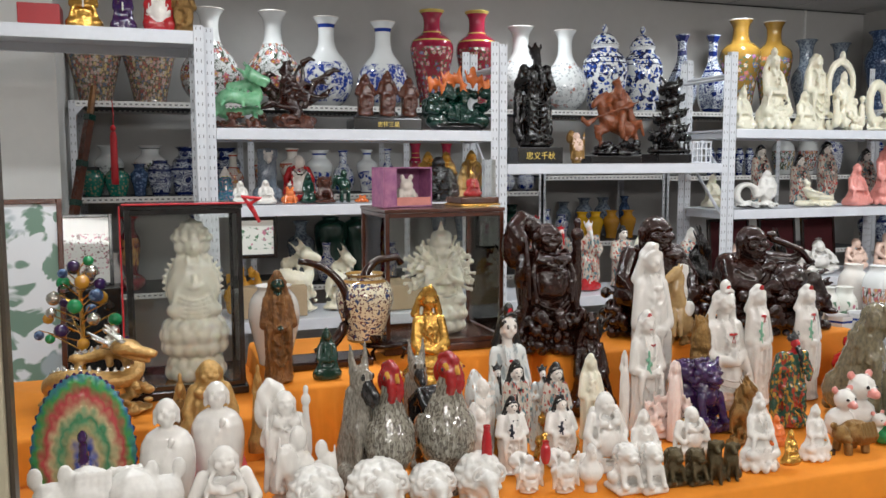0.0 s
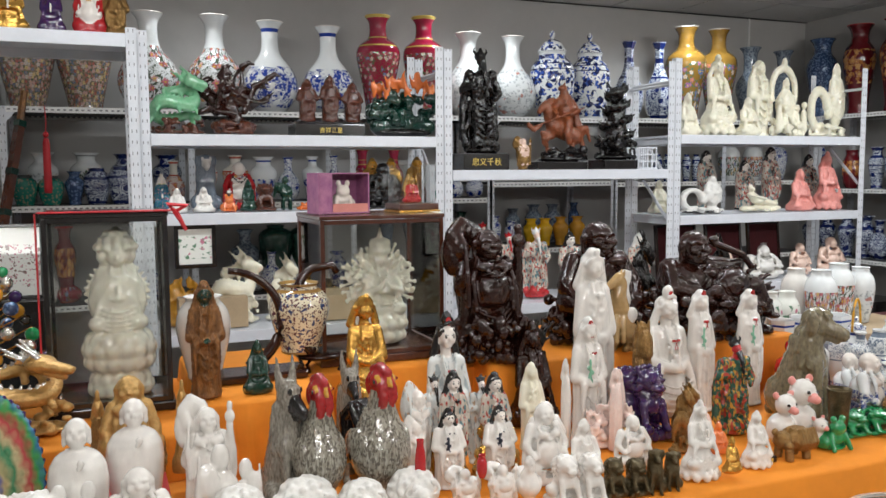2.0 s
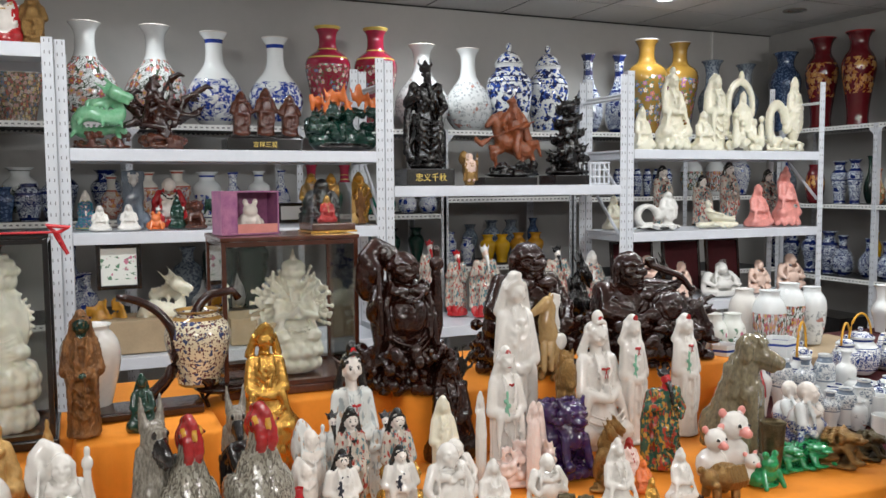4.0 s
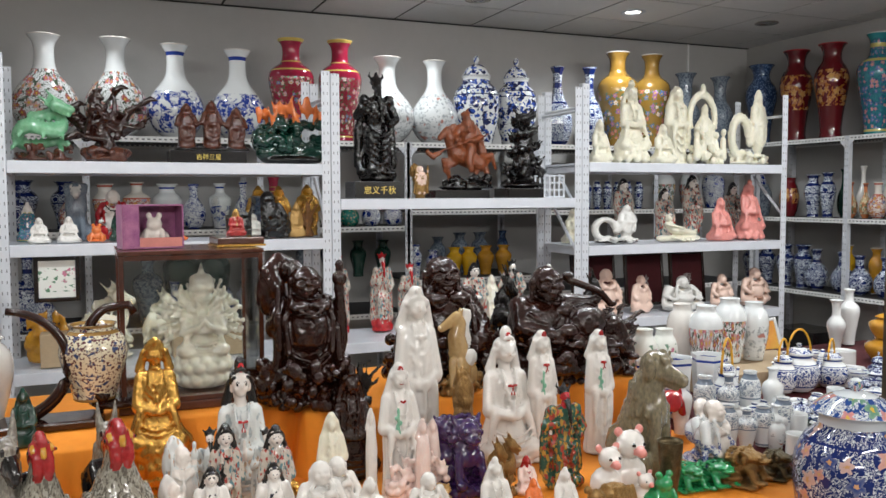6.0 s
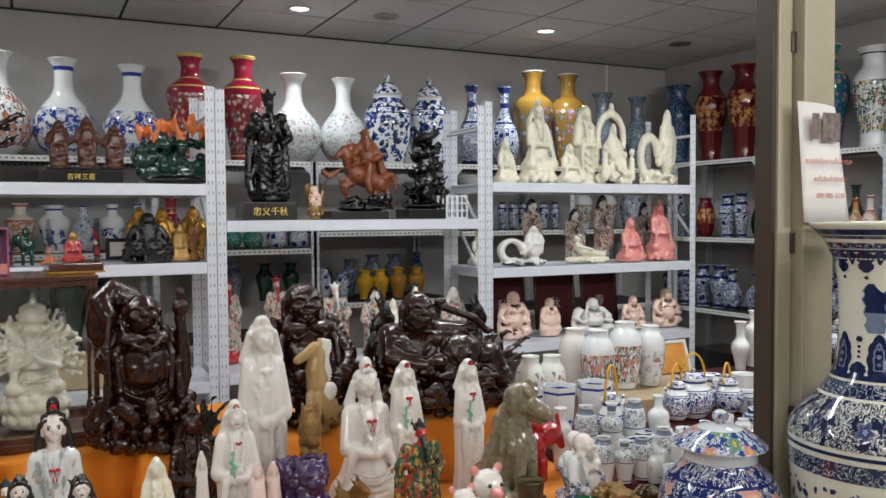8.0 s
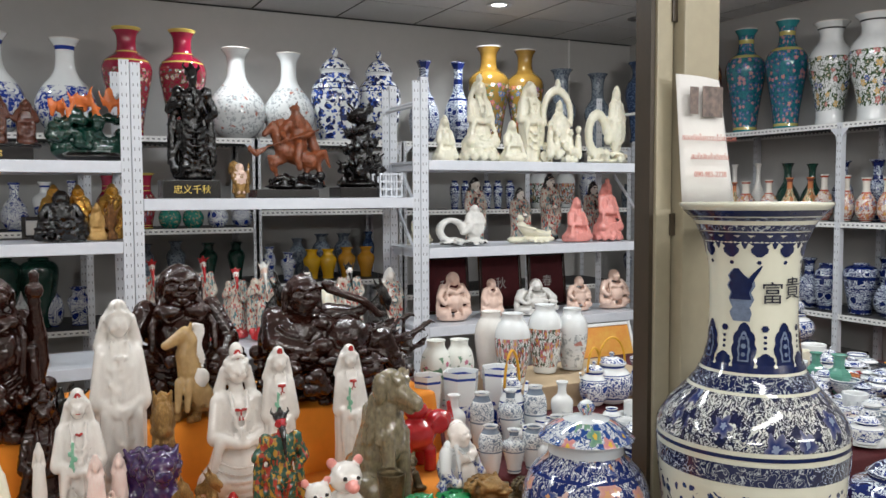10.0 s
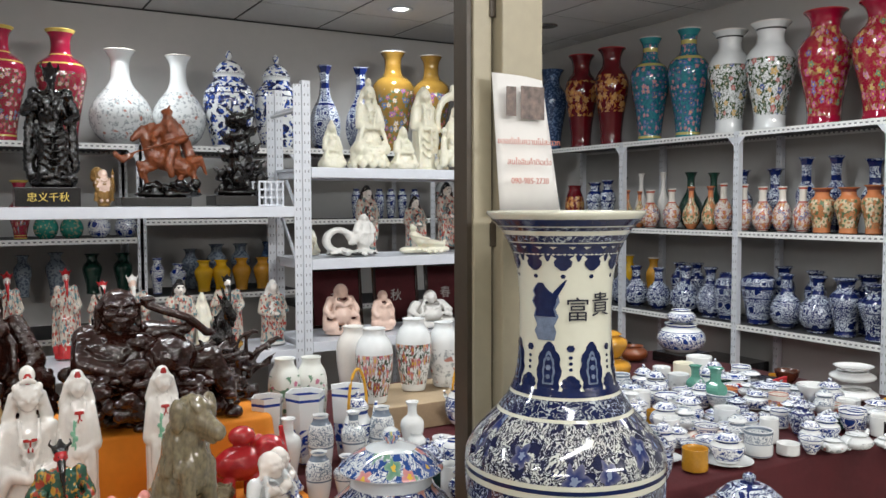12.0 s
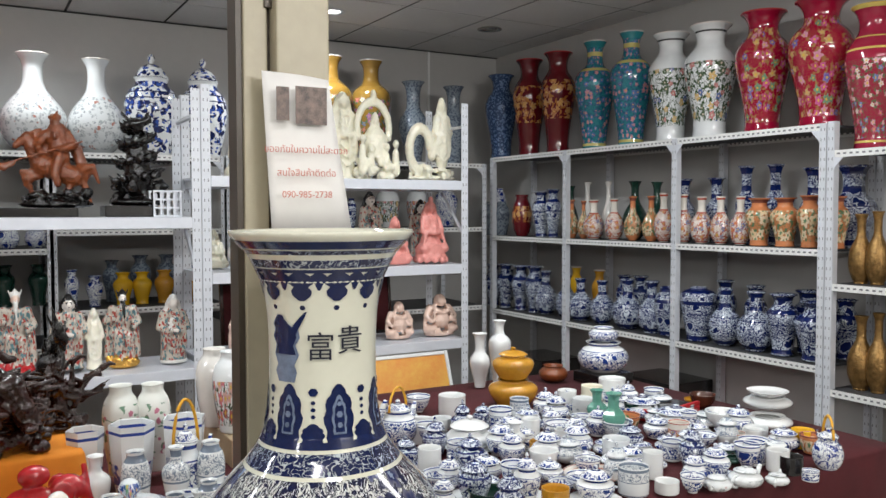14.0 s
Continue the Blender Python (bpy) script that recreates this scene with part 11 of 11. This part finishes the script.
vase("cup", "jar", "plainware", 3.115, 2.120, 0.756, 0.075, 0.03, "small white porcelain cup with painted rim", "small cups beside the jars", category="cup")
vase("cup", "mug", "tableware", 3.200, 2.120, 0.756, 0.087, 0.03, "small white porcelain cup with painted rim", "small cups beside the jars", category="cup")
vase("cup", "jar", "snow", 3.285, 2.120, 0.756, 0.099, 0.03, "small white porcelain cup with painted rim", "small cups beside the jars", category="cup")
vase("cup", "mug", "plainware", 3.370, 2.120, 0.756, 0.075, 0.03, "small white porcelain cup with painted rim", "small cups beside the jars", category="cup")
vase("cup", "jar", "snow", 2.880, 2.220, 0.756, 0.087, 0.03, "small white porcelain cup with painted rim", "small cups beside the jars", category="cup")
vase("cup", "mug", "plainware", 2.965, 2.220, 0.756, 0.099, 0.03, "small white porcelain cup with painted rim", "small cups beside the jars", category="cup")
vase("cup", "jar", "tableware", 3.050, 2.220, 0.756, 0.075, 0.03, "small white porcelain cup with painted rim", "small cups beside the jars", category="cup")
vase("cup", "mug", "snow", 3.135, 2.220, 0.756, 0.087, 0.03, "small white porcelain cup with painted rim", "small cups beside the jars", category="cup")
vase("cup", "jar", "plainware", 3.220, 2.220, 0.756, 0.099, 0.03, "small white porcelain cup with painted rim", "small cups beside the jars", category="cup")
vase("cup", "mug", "tableware", 3.305, 2.220, 0.756, 0.075, 0.03, "small white porcelain cup with painted rim", "small cups beside the jars", category="cup")
vase("cup", "jar", "snow", 3.390, 2.220, 0.756, 0.087, 0.03, "small white porcelain cup with painted rim", "small cups beside the jars", category="cup")
vase("cup", "mug", "tableware", 2.900, 2.320, 0.756, 0.099, 0.03, "small white porcelain cup with painted rim", "small cups beside the jars", category="cup")
vase("cup", "jar", "snow", 2.985, 2.320, 0.756, 0.075, 0.03, "small white porcelain cup with painted rim", "small cups beside the jars", category="cup")
vase("cup", "mug", "plainware", 3.070, 2.320, 0.756, 0.087, 0.03, "small white porcelain cup with painted rim", "small cups beside the jars", category="cup")
vase("cup", "jar", "tableware", 3.155, 2.320, 0.756, 0.099, 0.03, "small white porcelain cup with painted rim", "small cups beside the jars", category="cup")
vase("cup", "mug", "snow", 3.240, 2.320, 0.756, 0.075, 0.03, "small white porcelain cup with painted rim", "small cups beside the jars", category="cup")
vase("cup", "jar", "plainware", 3.325, 2.320, 0.756, 0.087, 0.03, "small white porcelain cup with painted rim", "small cups beside the jars", category="cup")
vase("cup", "mug", "tableware", 3.410, 2.320, 0.756, 0.099, 0.03, "small white porcelain cup with painted rim", "small cups beside the jars", category="cup")
vase("cup", "jar", "plainware", 2.920, 2.420, 0.756, 0.075, 0.03, "small white porcelain cup with painted rim", "small cups beside the jars", category="cup")
vase("cup", "mug", "tableware", 3.005, 2.420, 0.756, 0.087, 0.03, "small white porcelain cup with painted rim", "small cups beside the jars", category="cup")
vase("cup", "jar", "snow", 3.090, 2.420, 0.756, 0.099, 0.03, "small white porcelain cup with painted rim", "small cups beside the jars", category="cup")
vase("cup", "mug", "plainware", 3.175, 2.420, 0.756, 0.075, 0.03, "small white porcelain cup with painted rim", "small cups beside the jars", category="cup")
vase("cup", "jar", "tableware", 3.260, 2.420, 0.756, 0.087, 0.03, "small white porcelain cup with painted rim", "small cups beside the jars", category="cup")
vase("cup", "mug", "snow", 3.345, 2.420, 0.756, 0.099, 0.03, "small white porcelain cup with painted rim", "small cups beside the jars", category="cup")
vase("cup", "jar", "plainware", 3.430, 2.420, 0.756, 0.075, 0.03, "small white porcelain cup with painted rim", "small cups beside the jars", category="cup")

# dark boxes under the side shelves
plinth_block("storage_box", 6.05, 5.1, 0.0, 0.34, 0.42, 0.5, "plain black storage box")
plinth_block("storage_box", 6.05, 4.4, 0.0, 0.34, 0.42, 0.42, "flat dark red gift box")
plinth_block("storage_box", 6.05, 3.9, 0.0, 0.34, 0.42, 0.55, "plain black storage box")
plinth_block("storage_box", 6.05, 3.4, 0.0, 0.34, 0.42, 0.36, "flat dark red gift box")
